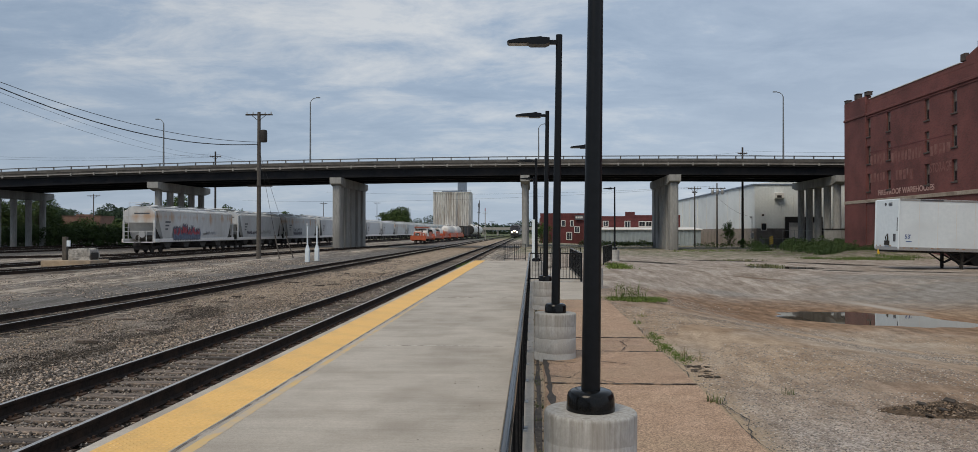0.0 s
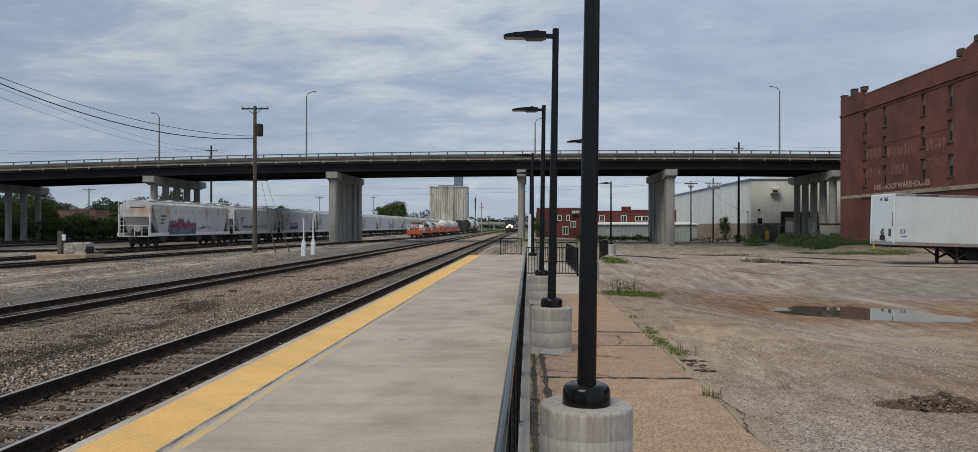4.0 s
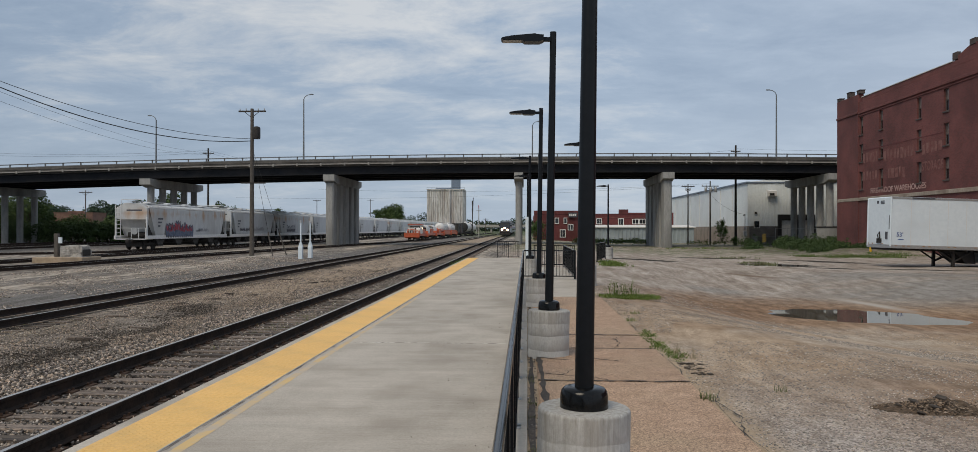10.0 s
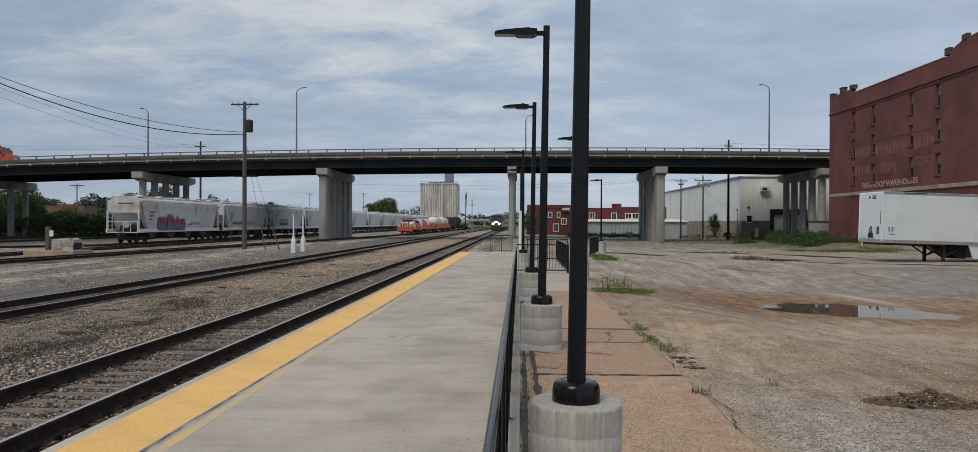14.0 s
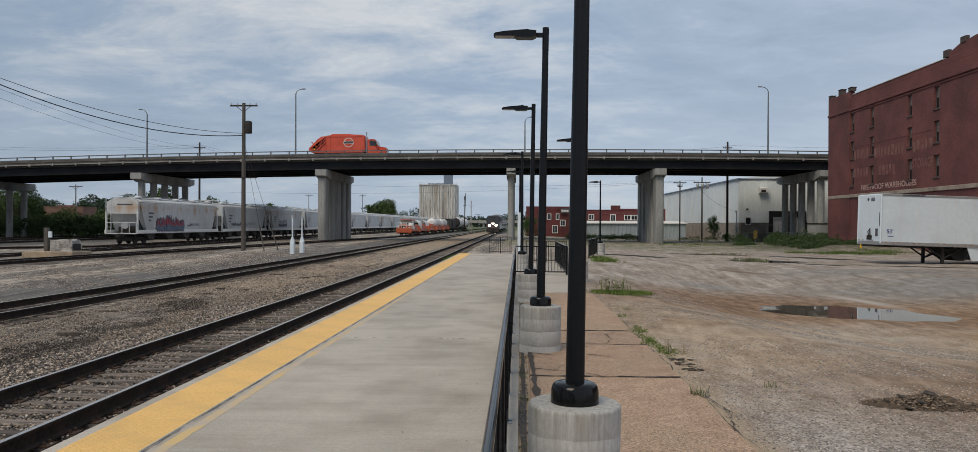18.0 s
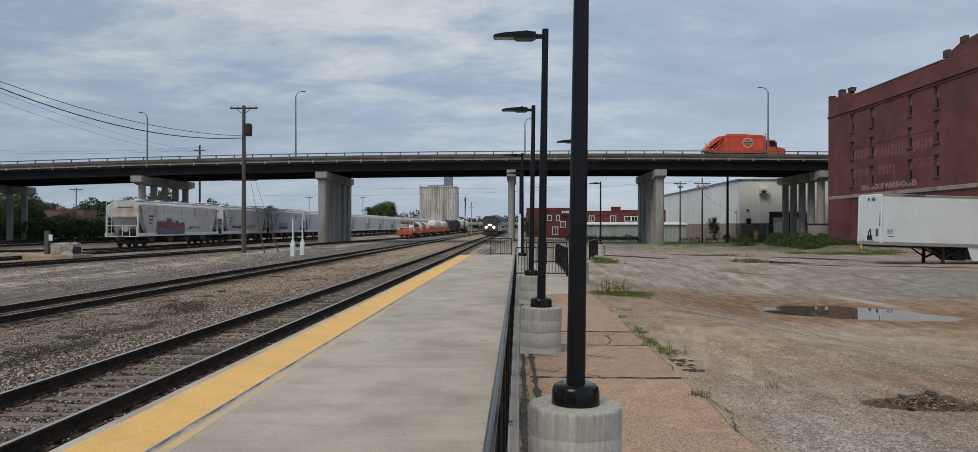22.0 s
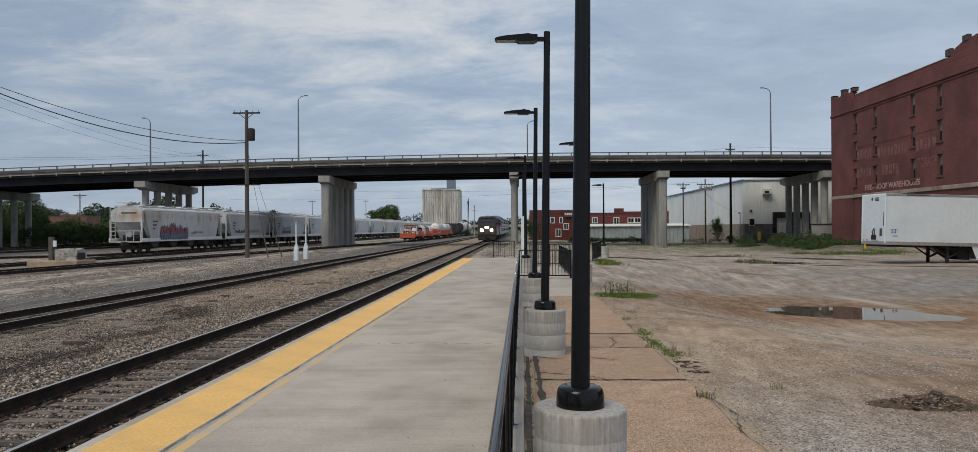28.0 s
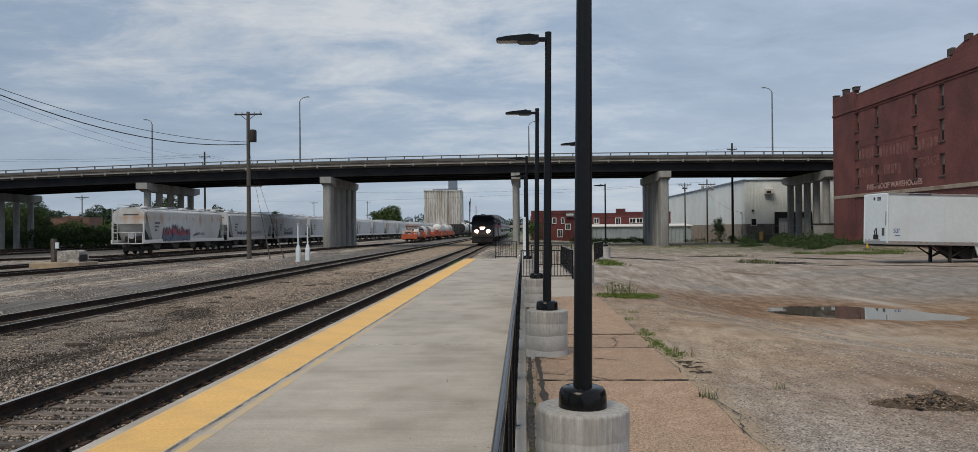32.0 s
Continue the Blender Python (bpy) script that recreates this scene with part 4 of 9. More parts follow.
def build_track(label, route, tie_to, pitch=0.465, sunk=0.0, plates=0):
    """Rails and ties along a route of (x, y) points."""
    rnd = random.Random(int(abs(route[0][0]) * 10))
    tr = thing("rail_track", label, "railway track", group="yard tracks", kind="structure")
    for (xa, ya), (xb, yb) in zip(route, route[1:]):
        for s in (-0.752, 0.752):
            rail_mesh(xa + s, ya, yb, "rail", tr, xb + s)
    y, k = route[0][1] + 0.2, 0
    ys, xs = [p[1] for p in route], [p[0] for p in route]
    plate = None
    while y < tie_to:
        cx = float(np.interp(y, ys, xs))
        slope = float(np.interp(y + 0.5, ys, xs)) - float(np.interp(y - 0.5, ys, xs))
        ob = new("tie", TIES[k % 6])
        ob.parent = tr
        ob.matrix_basis = pose(cx + rnd.uniform(-0.05, 0.05), y + rnd.uniform(-0.03, 0.03), RAIL_Z - 0.19 - sunk, 0, 0, rnd.uniform(-1, 1) - math.degrees(slope))
        if k < plates:
            for s in (-0.752, 0.752):
                if plate is None:
                    bm = box(-0.17, 0.17, -0.09, 0.09, -0.006, 0.012)
                    for px, py in ((-0.1, -0.05), (-0.1, 0.05), (0.1, -0.05), (0.1, 0.05)):
                        box(px - 0.014, px + 0.014, py - 0.012, py + 0.012, 0.01, 0.045, bm)
                    plate = part("tie_plate", bm, M["plate"], tr, at=pose(cx + s, y, RAIL_Z - 0.186))
                else:
                    again(plate, pose(cx + s, y, RAIL_Z - 0.186))
        y += pitch
        k += 1
    return tr


WORK_LINE = [(-31.2, -12.0), (-26.4, 60.0), (-22.9, 104.0), (-20.4, 135.0), (-19.5, 225.0), (-18.0, 420.0)]
HOP_X, HOP_Y = -37.5, 72.7
build_track("main track with rusty rails on weathered wooden ties", [(-5.60, -11.95), (-5.60, BEND)], BEND, plates=100)
build_track("far reach of the main track bending gently away", [(-5.60, BEND), (main_x(420), 420)], 100)
build_track("second track sunk in dirty ballast", [(-12.594, -12.0), (-11.4, 420)], 62, sunk=0.03)
build_track("yard track leading past the overpass pier", WORK_LINE, 100, sunk=0.05, pitch=0.6)
build_track("yard track with rusty rails in gravel", [(-33.3, -12.0), (-33.3, 420)], 60, sunk=0.06, pitch=0.6)
build_track("yard siding under the parked hopper cars", [(HOP_X, HOP_Y - 3), (HOP_X, 460)], 100, sunk=0.05, pitch=0.6)
for x in (-54.6, -62.0, -69.0):
    build_track("far yard track on dark ballast under the overpass", [(x, 40.0), (x, 420.0)], 60, sunk=0.05, pitch=0.8)
build_track("curved lead of the yard siding in gravel", [(-56.0, 50.0), (HOP_X, HOP_Y - 3)], HOP_Y - 3, sunk=0.05, pitch=0.6)

# ---- overpass ----
BR_Y, BR_W = 104.0, 15.0


def crest(x):
    """Height of the rail top: an arched middle, straight approach ramps."""
    d = abs(x - 8)
    return 11.76 - 0.00021 * min(d, 98) ** 2 - 0.041 * max(0.0, d - 98)


def along_bridge(profile, x0, x1, step, bm=None):
    """Draw an outline of (y, height below the rail top) along the crest of the bridge."""
    bm = bm or bmesh.new()
    xs = [x0 + (x1 - x0) * k / max(1, int((x1 - x0) / step)) for k in range(max(1, int((x1 - x0) / step)) + 1)]
    rings = [[bm.verts.new((x, y, crest(x) + h)) for y, h in profile] for x in xs]
    n = len(profile)
    for lo, hi in zip(rings, rings[1:]):
        for k in range(n):
            j = (k + 1) % n
            bm.faces.new((lo[k], lo[j], hi[j], hi[k]))
    bm.faces.new(rings[0][::-1])
    bm.faces.new(rings[-1])
    bmesh.ops.recalc_face_normals(bm, faces=bm.faces[:])
    return bm


def build_bridge():
    br = thing("overpass", "road overpass of dark steel girders on concrete piers", "bridge", kind="structure")
    x0, x1 = -310.0, 310.0
    y0, y1 = BR_Y, BR_Y + BR_W
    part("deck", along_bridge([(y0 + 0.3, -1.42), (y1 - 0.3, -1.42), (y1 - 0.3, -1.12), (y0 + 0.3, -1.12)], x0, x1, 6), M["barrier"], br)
    for k in range(5):
        gy = y0 + 0.5 + k * (BR_W - 1) / 4
        part("girder", along_bridge([(gy - 0.2, -2.47), (gy + 0.2, -2.47), (gy + 0.2, -2.42), (gy + 0.03, -2.40), (gy + 0.03, -1.5), (gy + 0.2, -1.46), (gy + 0.2, -1.42), (gy - 0.2, -1.42), (gy - 0.2, -1.46), (gy - 0.03, -1.5), (gy - 0.03, -2.40), (gy - 0.2, -2.42)], x0, x1, 6), M["girder"], br)
    for y, s in ((y0, -1), (y1, 1)):
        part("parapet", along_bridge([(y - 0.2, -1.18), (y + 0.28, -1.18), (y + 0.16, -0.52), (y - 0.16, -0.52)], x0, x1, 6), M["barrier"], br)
        part("ledge", along_bridge([(y + s * 0.35 - 0.06, -1.18), (y + s * 0.35 + 0.06, -1.18), (y + s * 0.35 + 0.06, -1.06), (y + s * 0.35 - 0.06, -1.06)], x0, x1, 6), M["ledge"], br)
        part("top_rail", along_bridge([(y - 0.06, -0.12), (y + 0.06, -0.12), (y + 0.06, 0.0), (y - 0.06, 0.0)], x0, x1, 6), M["bridge_rail"], br)
        part("lower_rail", along_bridge([(y - 0.05, -0.50), (y + 0.05, -0.50), (y + 0.05, -0.40), (y - 0.05, -0.40)], x0, x1, 6), M["bridge_rail"], br)
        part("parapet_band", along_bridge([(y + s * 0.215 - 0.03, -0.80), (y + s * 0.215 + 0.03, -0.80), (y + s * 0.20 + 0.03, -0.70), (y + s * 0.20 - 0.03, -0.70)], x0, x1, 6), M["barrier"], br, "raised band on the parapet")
    bm = box(-0.07, 0.07, -0.06, 0.06, -0.60, -0.02)
    post = part("rail_post", bm, M["bridge_rail"], br, at=pose(-85, y0, crest(-85)))
    px = -85 + 2.47
    while px < 60:
        again(post, pose(px, y0, crest(px)))
        px += 2.47
    stub = part("ledge_bracket", box(-0.1, 0.1, -0.08, 0.08, -1.34, -0.97), M["ledge"], br, at=pose(-85, y0 - 0.38, crest(-85)))
    px = -85 + 3.2
    while px < 60:
        again(stub, pose(px, y0 - 0.38, crest(px)))
        px += 3.2
    return br


build_bridge()


def build_pier(x, ground, wall=False, columns=5, cap=1.15, half=0.75, r=0.46):
    top = crest(x) - 2.55
    p = thing("bridge_pier", "weathered concrete pier with a cap beam under the overpass" if not wall else "fluted concrete wall pier with a cap under the overpass", "bridge pier", pose(x, BR_Y, 0), "overpass piers")
    low = top - cap
    prof = [(-1.1, low + 0.35), (0.6, low), (BR_W - 0.6, low), (BR_W + 1.1, low + 0.35), (BR_W + 1.1, top), (-1.1, top)]
    part("cap_beam", extrude(prof, -half, half, "x"), M["pier"], p)
    for k in range(columns):
        y = 0.6 + k * (BR_W - 1.2) / (columns - 1)
        if wall:
            part("shaft", box(-0.52, 0.52, y - 1.16, y + 1.16, ground - 0.5, low + 0.2, bevel=0.17), M["pier"], p)
        else:
            part("column", cyl((0, y, ground - 0.5), (0, y, low + 0.1), r, r, 16), M["pier"], p, smooth=True)
    return p


M["lamp_steel"] = surface("weathered_lamp_steel", (0.13, 0.145, 0.16), (0.20, 0.215, 0.23), 12, 0.6, 0.3, bump=0.05)
build_pier(-26.15, -0.4, wall=True)
build_pier(18.2, -0.3, wall=True)
build_pier(-1.15, -0.4, wall=False, columns=5, half=0.58, r=0.42)
build_pier(-50.9, -0.4)
build_pier(-76.0, -0.4)
build_pier(39.2, -0.2)
for k, (lx, lh) in enumerate(((-49.9, 5.7), (-29.8, 8.0), (0.74, 6.0), (32.2, 8.0))):
    lp = thing("highway_lamp", "tall galvanised highway lamp on the overpass parapet", "street lamp", pose(lx, BR_Y + (0.0 if k != 2 else BR_W), crest(lx) - 0.55), "highway lamps")
    part("mast", cyl((0, 0, 0), (0, 0, lh + 0.2), 0.12, 0.075, 10), M["lamp_steel"], lp)
    sd = -1 if k in (0, 3) else 1
    part("arm", tube([(0, 0, lh + 0.1), (sd * 0.12, 0, lh + 0.45), (sd * 0.42, 0.1, lh + 0.72), (sd * 0.85, 0.2, lh + 0.84)], 0.05), M["lamp_steel"], lp)
    part("lamp_head", box(min(sd * 0.75, sd * 1.25), max(sd * 0.75, sd * 1.25), 0.1, 0.34, lh + 0.78, lh + 0.90, bevel=0.03), M["lamp_steel"], lp)



# ---- station lamps ----
def build_lamps():
    first = None
    for x, y, lean in ((0.365, 5.25, 0.75), (0.310, 11.7, 0.80), (0.270, 19.1, 0.70), (1.98, 26.3, 0), (5.28, 52.0, 0), (0.10, 31.5, 0), (0.02, 42.0, 0)):
        at = pose(x, y, -0.014 if first is None else -0.033, 0, lean, 0)
        if first is None:
            lp = first = thing("platform_lamp", "black lamp post with flat LED head on round concrete base", "lamp post", at, "platform lamps")
            bm = lathe([(0.306, -0.3), (0.306, 0.115), (0.3035, 0.12), (0.306, 0.125), (0.304, 0.325), (0.3015, 0.33), (0.304, 0.335), (0.305, 0.50), (0.3035, 0.505), (0.305, 0.51), (0.305, 0.664), (0.303, 0.676), (0.297, 0.685), (0.287, 0.689), (0.12, 0.690)], 64)
            for v in bm.verts:
                if 0.05 < v.co.z < 0.6:
                    a = math.atan2(v.co.y, v.co.x)
                    v.co.z += 0.005 * math.sin(2 * a + 9 * v.co.z) + 0.003 * math.sin(7 * a + 30 * v.co.z)
                    v.co.x, v.co.y = v.co.x * (1 + 0.002 * math.sin(5 * a + 14 * v.co.z)), v.co.y * (1 + 0.002 * math.sin(5 * a + 14 * v.co.z))
            part("concrete_base", bm, M["base"], lp, "round cast concrete base", smooth=True)
            part("base_cover", lathe([(0.160, 0.686), (0.160, 0.694), (0.156, 0.776), (0.149, 0.800), (0.134, 0.817), (0.112, 0.825), (0.07, 0.827)], 40), M["black_gloss"], lp, "rounded black base cover", smooth=True)
            part("pole", cyl((0, 0, 0.81), (0, 0, 4.670), 0.063, 0.045, 24), M["black"], lp, smooth=True)
            part("pole_top", cyl((0, 0, 4.450), (0, 0, 4.790), 0.048, 0.048, 20), M["black"], lp, smooth=True)
            part("arm", box(-0.16, -0.03, -0.03, 0.03, 4.650, 4.710), M["black"], lp)
            hd = part("lamp_head", extrude([(-0.14, 4.655), (-0.14, 4.728), (-0.30, 4.742), (-0.60, 4.715), (-0.74, 4.690), (-0.768, 4.668), (-0.75, 4.652), (-0.46, 4.652), (-0.42, 4.628), (-0.20, 4.628)], -0.11, 0.11), M["black"], lp)
            part("sensor", cyl((-0.28, 0, 4.735), (-0.28, 0, 4.765), 0.035, 0.03, 12), M["black"], hd)
            part("lens", box(-0.74, -0.47, -0.09, 0.09, 4.644, 4.651), M["lens"], hd, "pale LED lens")
        else:
            copy_thing(first, at)


build_lamps()


# ---- railings ----
def build_fence_panel(a, b, label="black steel picket railing along the platform", height=1.07, pitch=0.11, posts=True):
    a, b = Vector((a[0], a[1], 0)), Vector((b[0], b[1], 0))
    L = (b - a).length
    yaw = math.degrees(math.atan2(b.y - a.y, b.x - a.x))
    p = thing("railing", label, "railing", pose(a.x, a.y, 0, 0, 0, yaw), "black railings")
    part("top_rail", cyl((0, 0, height - 0.022), (L, 0, height - 0.022), 0.022, 0.022, 14), M["black_gloss"], p, "round glossy black handrail", smooth=True)
    part("bottom_rail", box(0, L, -0.02, 0.02, 0.10, 0.14), M["black"], p)
    for x in ((0.03, L / 2, L - 0.03) if posts else ()):
        q = part("post", box(x - 0.022, x + 0.022, -0.022, 0.022, 0.0, height - 0.04), M["black"], p)
        part("base_plate", box(x - 0.05, x + 0.05, -0.055, 0.06, 0.0, 0.014), M["galv"], q)
    n = max(2, int(L / pitch))
    one = None
    for k in range(1, n):
        m = pose(k * L / n, 0, 0)
        if one is None:
            one = part("picket", box(-0.009, 0.009, -0.009, 0.009, 0.14, height - 0.05), M["black"], p, at=m)
        else:
            again(one, m)
    return p


for k in range(-4, 13):
    build_fence_panel((-0.098 - 0.004 * k, -2.2 + 2.4 * k), (-0.098 - 0.004 * (k + 1), -2.2 + 2.4 * (k + 1)))
build_fence_panel((-0.17, 29.0), (1.75, 29.0))
build_fence_panel((1.75, 29.0), (1.75, 38.0))
build_fence_panel((0.3, 38.5), (2.3, 38.5))
build_fence_panel((-1.9, 49.9), (-0.5, 49.9))
build_fence_panel((3.8, 43.5), (4.8, 49.0), pitch=0.075)


# ---- trackside poles ----
def build_utility_pole(x, y, h, mat, label, arms=((0.35, 1.3),), r=0.16):
    p = thing("utility_pole", label, "utility pole", pose(x, y, -0.4), "utility poles")
    part("pole", cyl((0, 0, -0.3), (0, 0, h), r, r * 0.68, 14), mat, p, smooth=True)
    for drop, half in arms:
        part("crossarm", box(-half, half, -0.06, 0.06, h - drop - 0.06, h - drop + 0.06), M["darkwood"], p)
        for s in (-1, 1):
            part("arm_brace", cyl((s * half * 0.55, -0.08, h - drop - 0.04), (0, -0.1, h - drop - 0.55), 0.025, 0.025, 6), M["dark"], p)
        for s in (-0.9, -0.45, 0.45, 0.9):
            part("insulator", cyl((s * half, 0, h - drop + 0.06), (s * half, 0, h - drop + 0.24), 0.045, 0.03, 8), M["bluff"], p)
    return p


up = build_utility_pole(-23.1, 65.3, 12.3, M["wood"], "weathered wooden utility pole with a transformer", ((0.22, 1.15),), 0.2)
part("transformer", lathe([(0.29, 9.75), (0.31, 9.85), (0.31, 10.65), (0.27, 10.75), (0.1, 10.8)], 20), M["dark"], up, "dark cylindrical transformer", smooth=True, at=pose(0.42, -0.1, 0))
part("crossarm", box(-0.9, 1.2, -0.2, -0.1, 6.0, 6.1), M["darkwood"], up)


# ---- buildings ----
def cells(u0, u1, v0, v1, holes):
    """The rectangles that are left of a wall when openings are cut from it."""
    us = sorted({u0, u1, *[c for h in holes for c in h[:2] if u0 < c < u1]})
    vs = sorted({v0, v1, *[c for h in holes for c in h[2:] if v0 < c < v1]})
    for a, b in zip(us, us[1:]):
        run = None
        for c, d in zip(vs, vs[1:]):
            if any(h[0] <= a and b <= h[1] and h[2] <= c and d <= h[3] for h in holes):
                if run:
                    yield (a, b, *run)
                run = None
            else:
                run = (run[0], d) if run else (c, d)
        if run:
            yield (a, b, *run)


def wall_x(x0, x1, y0, y1, z0, z1, holes):
    bm = bmesh.new()
    for a, b, c, d in cells(y0, y1, z0, z1, holes):
        box(x0, x1, a, b, c, d, bm)
    return bm


def wall_y(y0, y1, x0, x1, z0, z1, holes):
    bm = bmesh.new()
    for a, b, c, d in cells(x0, x1, z0, z1, holes):
        box(a, b, y0, y1, c, d, bm)
    return bm


def build_brick_warehouse():
    X, Y1 = 35.2, 91.4
    h = thing("brick_warehouse", "old four-storey red brick warehouse with faded painted lettering", "warehouse", pose(0, 0, 0))
    cols = (85.2, 80.56, 72.87, 68.25, 60.6, 56.0, 48.3, 43.7)
    rows = ((11.82, 13.72), (8.95, 10.8), (6.05, 7.9))
    holes = [(y - 0.42, y + 0.42, a, b) for y in cols for a, b in rows]
    part("wall", wall_x(X, X + 0.45, 8.0, Y1, -1.0, 15.3, holes), M["brick"], h)
    part("end_wall", box(X + 0.45, 78, Y1 - 0.45, Y1, -1.0, 15.3), M["brick"], h)
    part("far_wall", box(77.5, 78, 8.0, Y1 - 0.45, -1.0, 15.3), M["brick"], h)
    part("near_wall", box(X + 0.45, 77.5, 8.0, 8.45, -1.0, 15.3), M["brick"], h)
    part("roof", box(X + 0.45, 77.5, 8.45, Y1 - 0.45, 14.6, 14.9), M["dark"], h)
    # parapet rises in steps towards the corners
    part("parapet", box(X, X + 0.45, 8.0, 85.0, 15.3, 15.75, bevel=0.02), M["brick"], h)
    part("corner_tower", box(X - 0.10, X + 0.5, 85.75, Y1 + 0.08, -0.9, 16.2, bevel=0.02), M["brick"], h)
    for a, b, t in ((85.3, 86.1, 16.55), (87.9, 88.7, 16.75), (90.75, 91.45, 16.5)):
        part("merlon", box(X - 0.10, X + 0.45, a, b, 16.21, t, bevel=0.03), M["merlon"], h)
        part("coping", box(X - 0.14, X + 0.5, a - 0.05, b + 0.05, t, t + 0.08, bevel=0.02), M["merlon"], h)
    for a, b, t in ((66.5, 67.25, 16.45), (63.9, 64.7, 17.0)):
        part("merlon", box(X - 0.04, X + 0.3, a, b, 15.82 if a > 66 else 16.5, t, bevel=0.03), M["merlon"], h)
    part("raised_parapet", extrude([(66.45, 15.752), (66.45, 16.1), (64.8, 16.55), (60, 16.9), (8.0, 16.9), (8.0, 15.752)], X + 0.02, X + 0.4, "x"), M["brick"], h)
    part("coping", box(X - 0.06, X + 0.5, 8.0, 60.0, 16.9, 17.0), M["stone"], h)
    part("coping", box(X - 0.06, X + 0.5, 67.3, 85.05, 15.75, 15.81), M["trim"], h)
    part("cornice", box(X - 0.14, X + 0.02, 8.0, 85.7, 14.05, 14.3, bevel=0.03), M["brick"], h)
    part("cornice", box(X - 0.2, X - 0.08, 85.75, Y1 + 0.1, 14.1, 14.35, bevel=0.03), M["brick"], h)
    part("drip_course", box(X - 0.08, X + 0.02, 8.0, 85.7, 13.84, 13.92), M["brick"], h)
    part("stone_band", box(X - 0.13, X + 0.02, 8.0, Y1 + 0.1, 4.85, 5.2, bevel=0.03), M["stone"], h, "pale weathered stone band")
    part("base_course", box(X - 0.09, X + 0.02, 8.0, Y1, -0.9, 0.5, bevel=0.02), M["brick"], h)
    for y in cols[:6]:
        for a, b in rows:
            w = part("window", wall_x(X + 0.16, X + 0.26, y - 0.42, y + 0.42, a, b, [(y - 0.33, y + 0.33, a + 0.1, (a + b) / 2 - 0.04), (y - 0.33, y + 0.33, (a + b) / 2 + 0.04, b - 0.1)]), M["sash"], h, "narrow sash window with a pale weathered frame")
            part("pane", box(X + 0.2, X + 0.22, y - 0.34, y + 0.34, a + 0.08, (a + b) / 2, ), M["glass"], w)
            part("pane", box(X + 0.19, X + 0.205, y - 0.34, y + 0.34, (a + b) / 2 + 0.002, b - 0.08), M["pane_pale"], w)
            part("sill", box(X - 0.09, X + 0.16, y - 0.52, y + 0.52, a - 0.14, a - 0.004, bevel=0.015), M["merlon"], w)
            part("lintel", box(X - 0.02, X + 0.1, y - 0.55, y + 0.55, b + 0.003, b + 0.24), M["brick"], w)
    # painted lettering on the wall, read along -y
    face = lambda y, z: pose(X - 0.012, y, z) @ pose(0, 0, 0, 90, 0, 0) @ pose(0, 0, 0, 0, -90, 0)
    lettering("painted_sign", "FIRE-PROOF WAREHOUSES", 0.80, M["ghost"], h, face(82.95, 5.38) @ Matrix.Diagonal((1.17, 0.92, 1, 1)), "faded pale lettering on brick", heavy=0.022)
    lettering("painted_sign", "STORAGE", 1.45, M["ghost_dim"], h, face(72.4, 6.82) @ Matrix.Diagonal((0.58, 0.8, 1, 1)), "nearly vanished pale lettering on brick", heavy=0.03)
    rnd = random.Random(5)
    for y0, y1, z0, z1 in ((84.8, 81.4, 8.7, 9.8), (80.0, 73.4, 8.55, 9.65), (72.3, 68.9, 8.5, 9.5), (84.8, 81.3, 6.85, 7.85), (79.0, 75.6, 6.75, 7.8)):
        y = y0
        while y > y1 + 0.3:
            w = rnd.uniform(0.34, 0.62)
            part("paint_trace", box(X - 0.012, X + 0.002, y - w, y, z0 + rnd.uniform(0, 0.12), z1 - rnd.uniform(0, 0.12)), M["ghost_dim"], h)
            y -= w + rnd.uniform(0.16, 0.3)
    part("paint_line", box(X - 0.012, X + 0.002, 68.8, 84.9, 10.02, 10.12), M["redwall"], h)


M["sash"] = surface("weathered_sash", (0.055, 0.045, 0.042), (0.12, 0.10, 0.092), 5, 0.8)
M["merlon"] = surface("sooty_stone", (0.05, 0.038, 0.036), (0.095, 0.075, 0.07), 4, 0.9)
M["pane_pale"] = surface("pale_upper_pane", (0.10, 0.075, 0.07), (0.22, 0.18, 0.165), 3, 0.3, bump=0)
build_brick_warehouse()


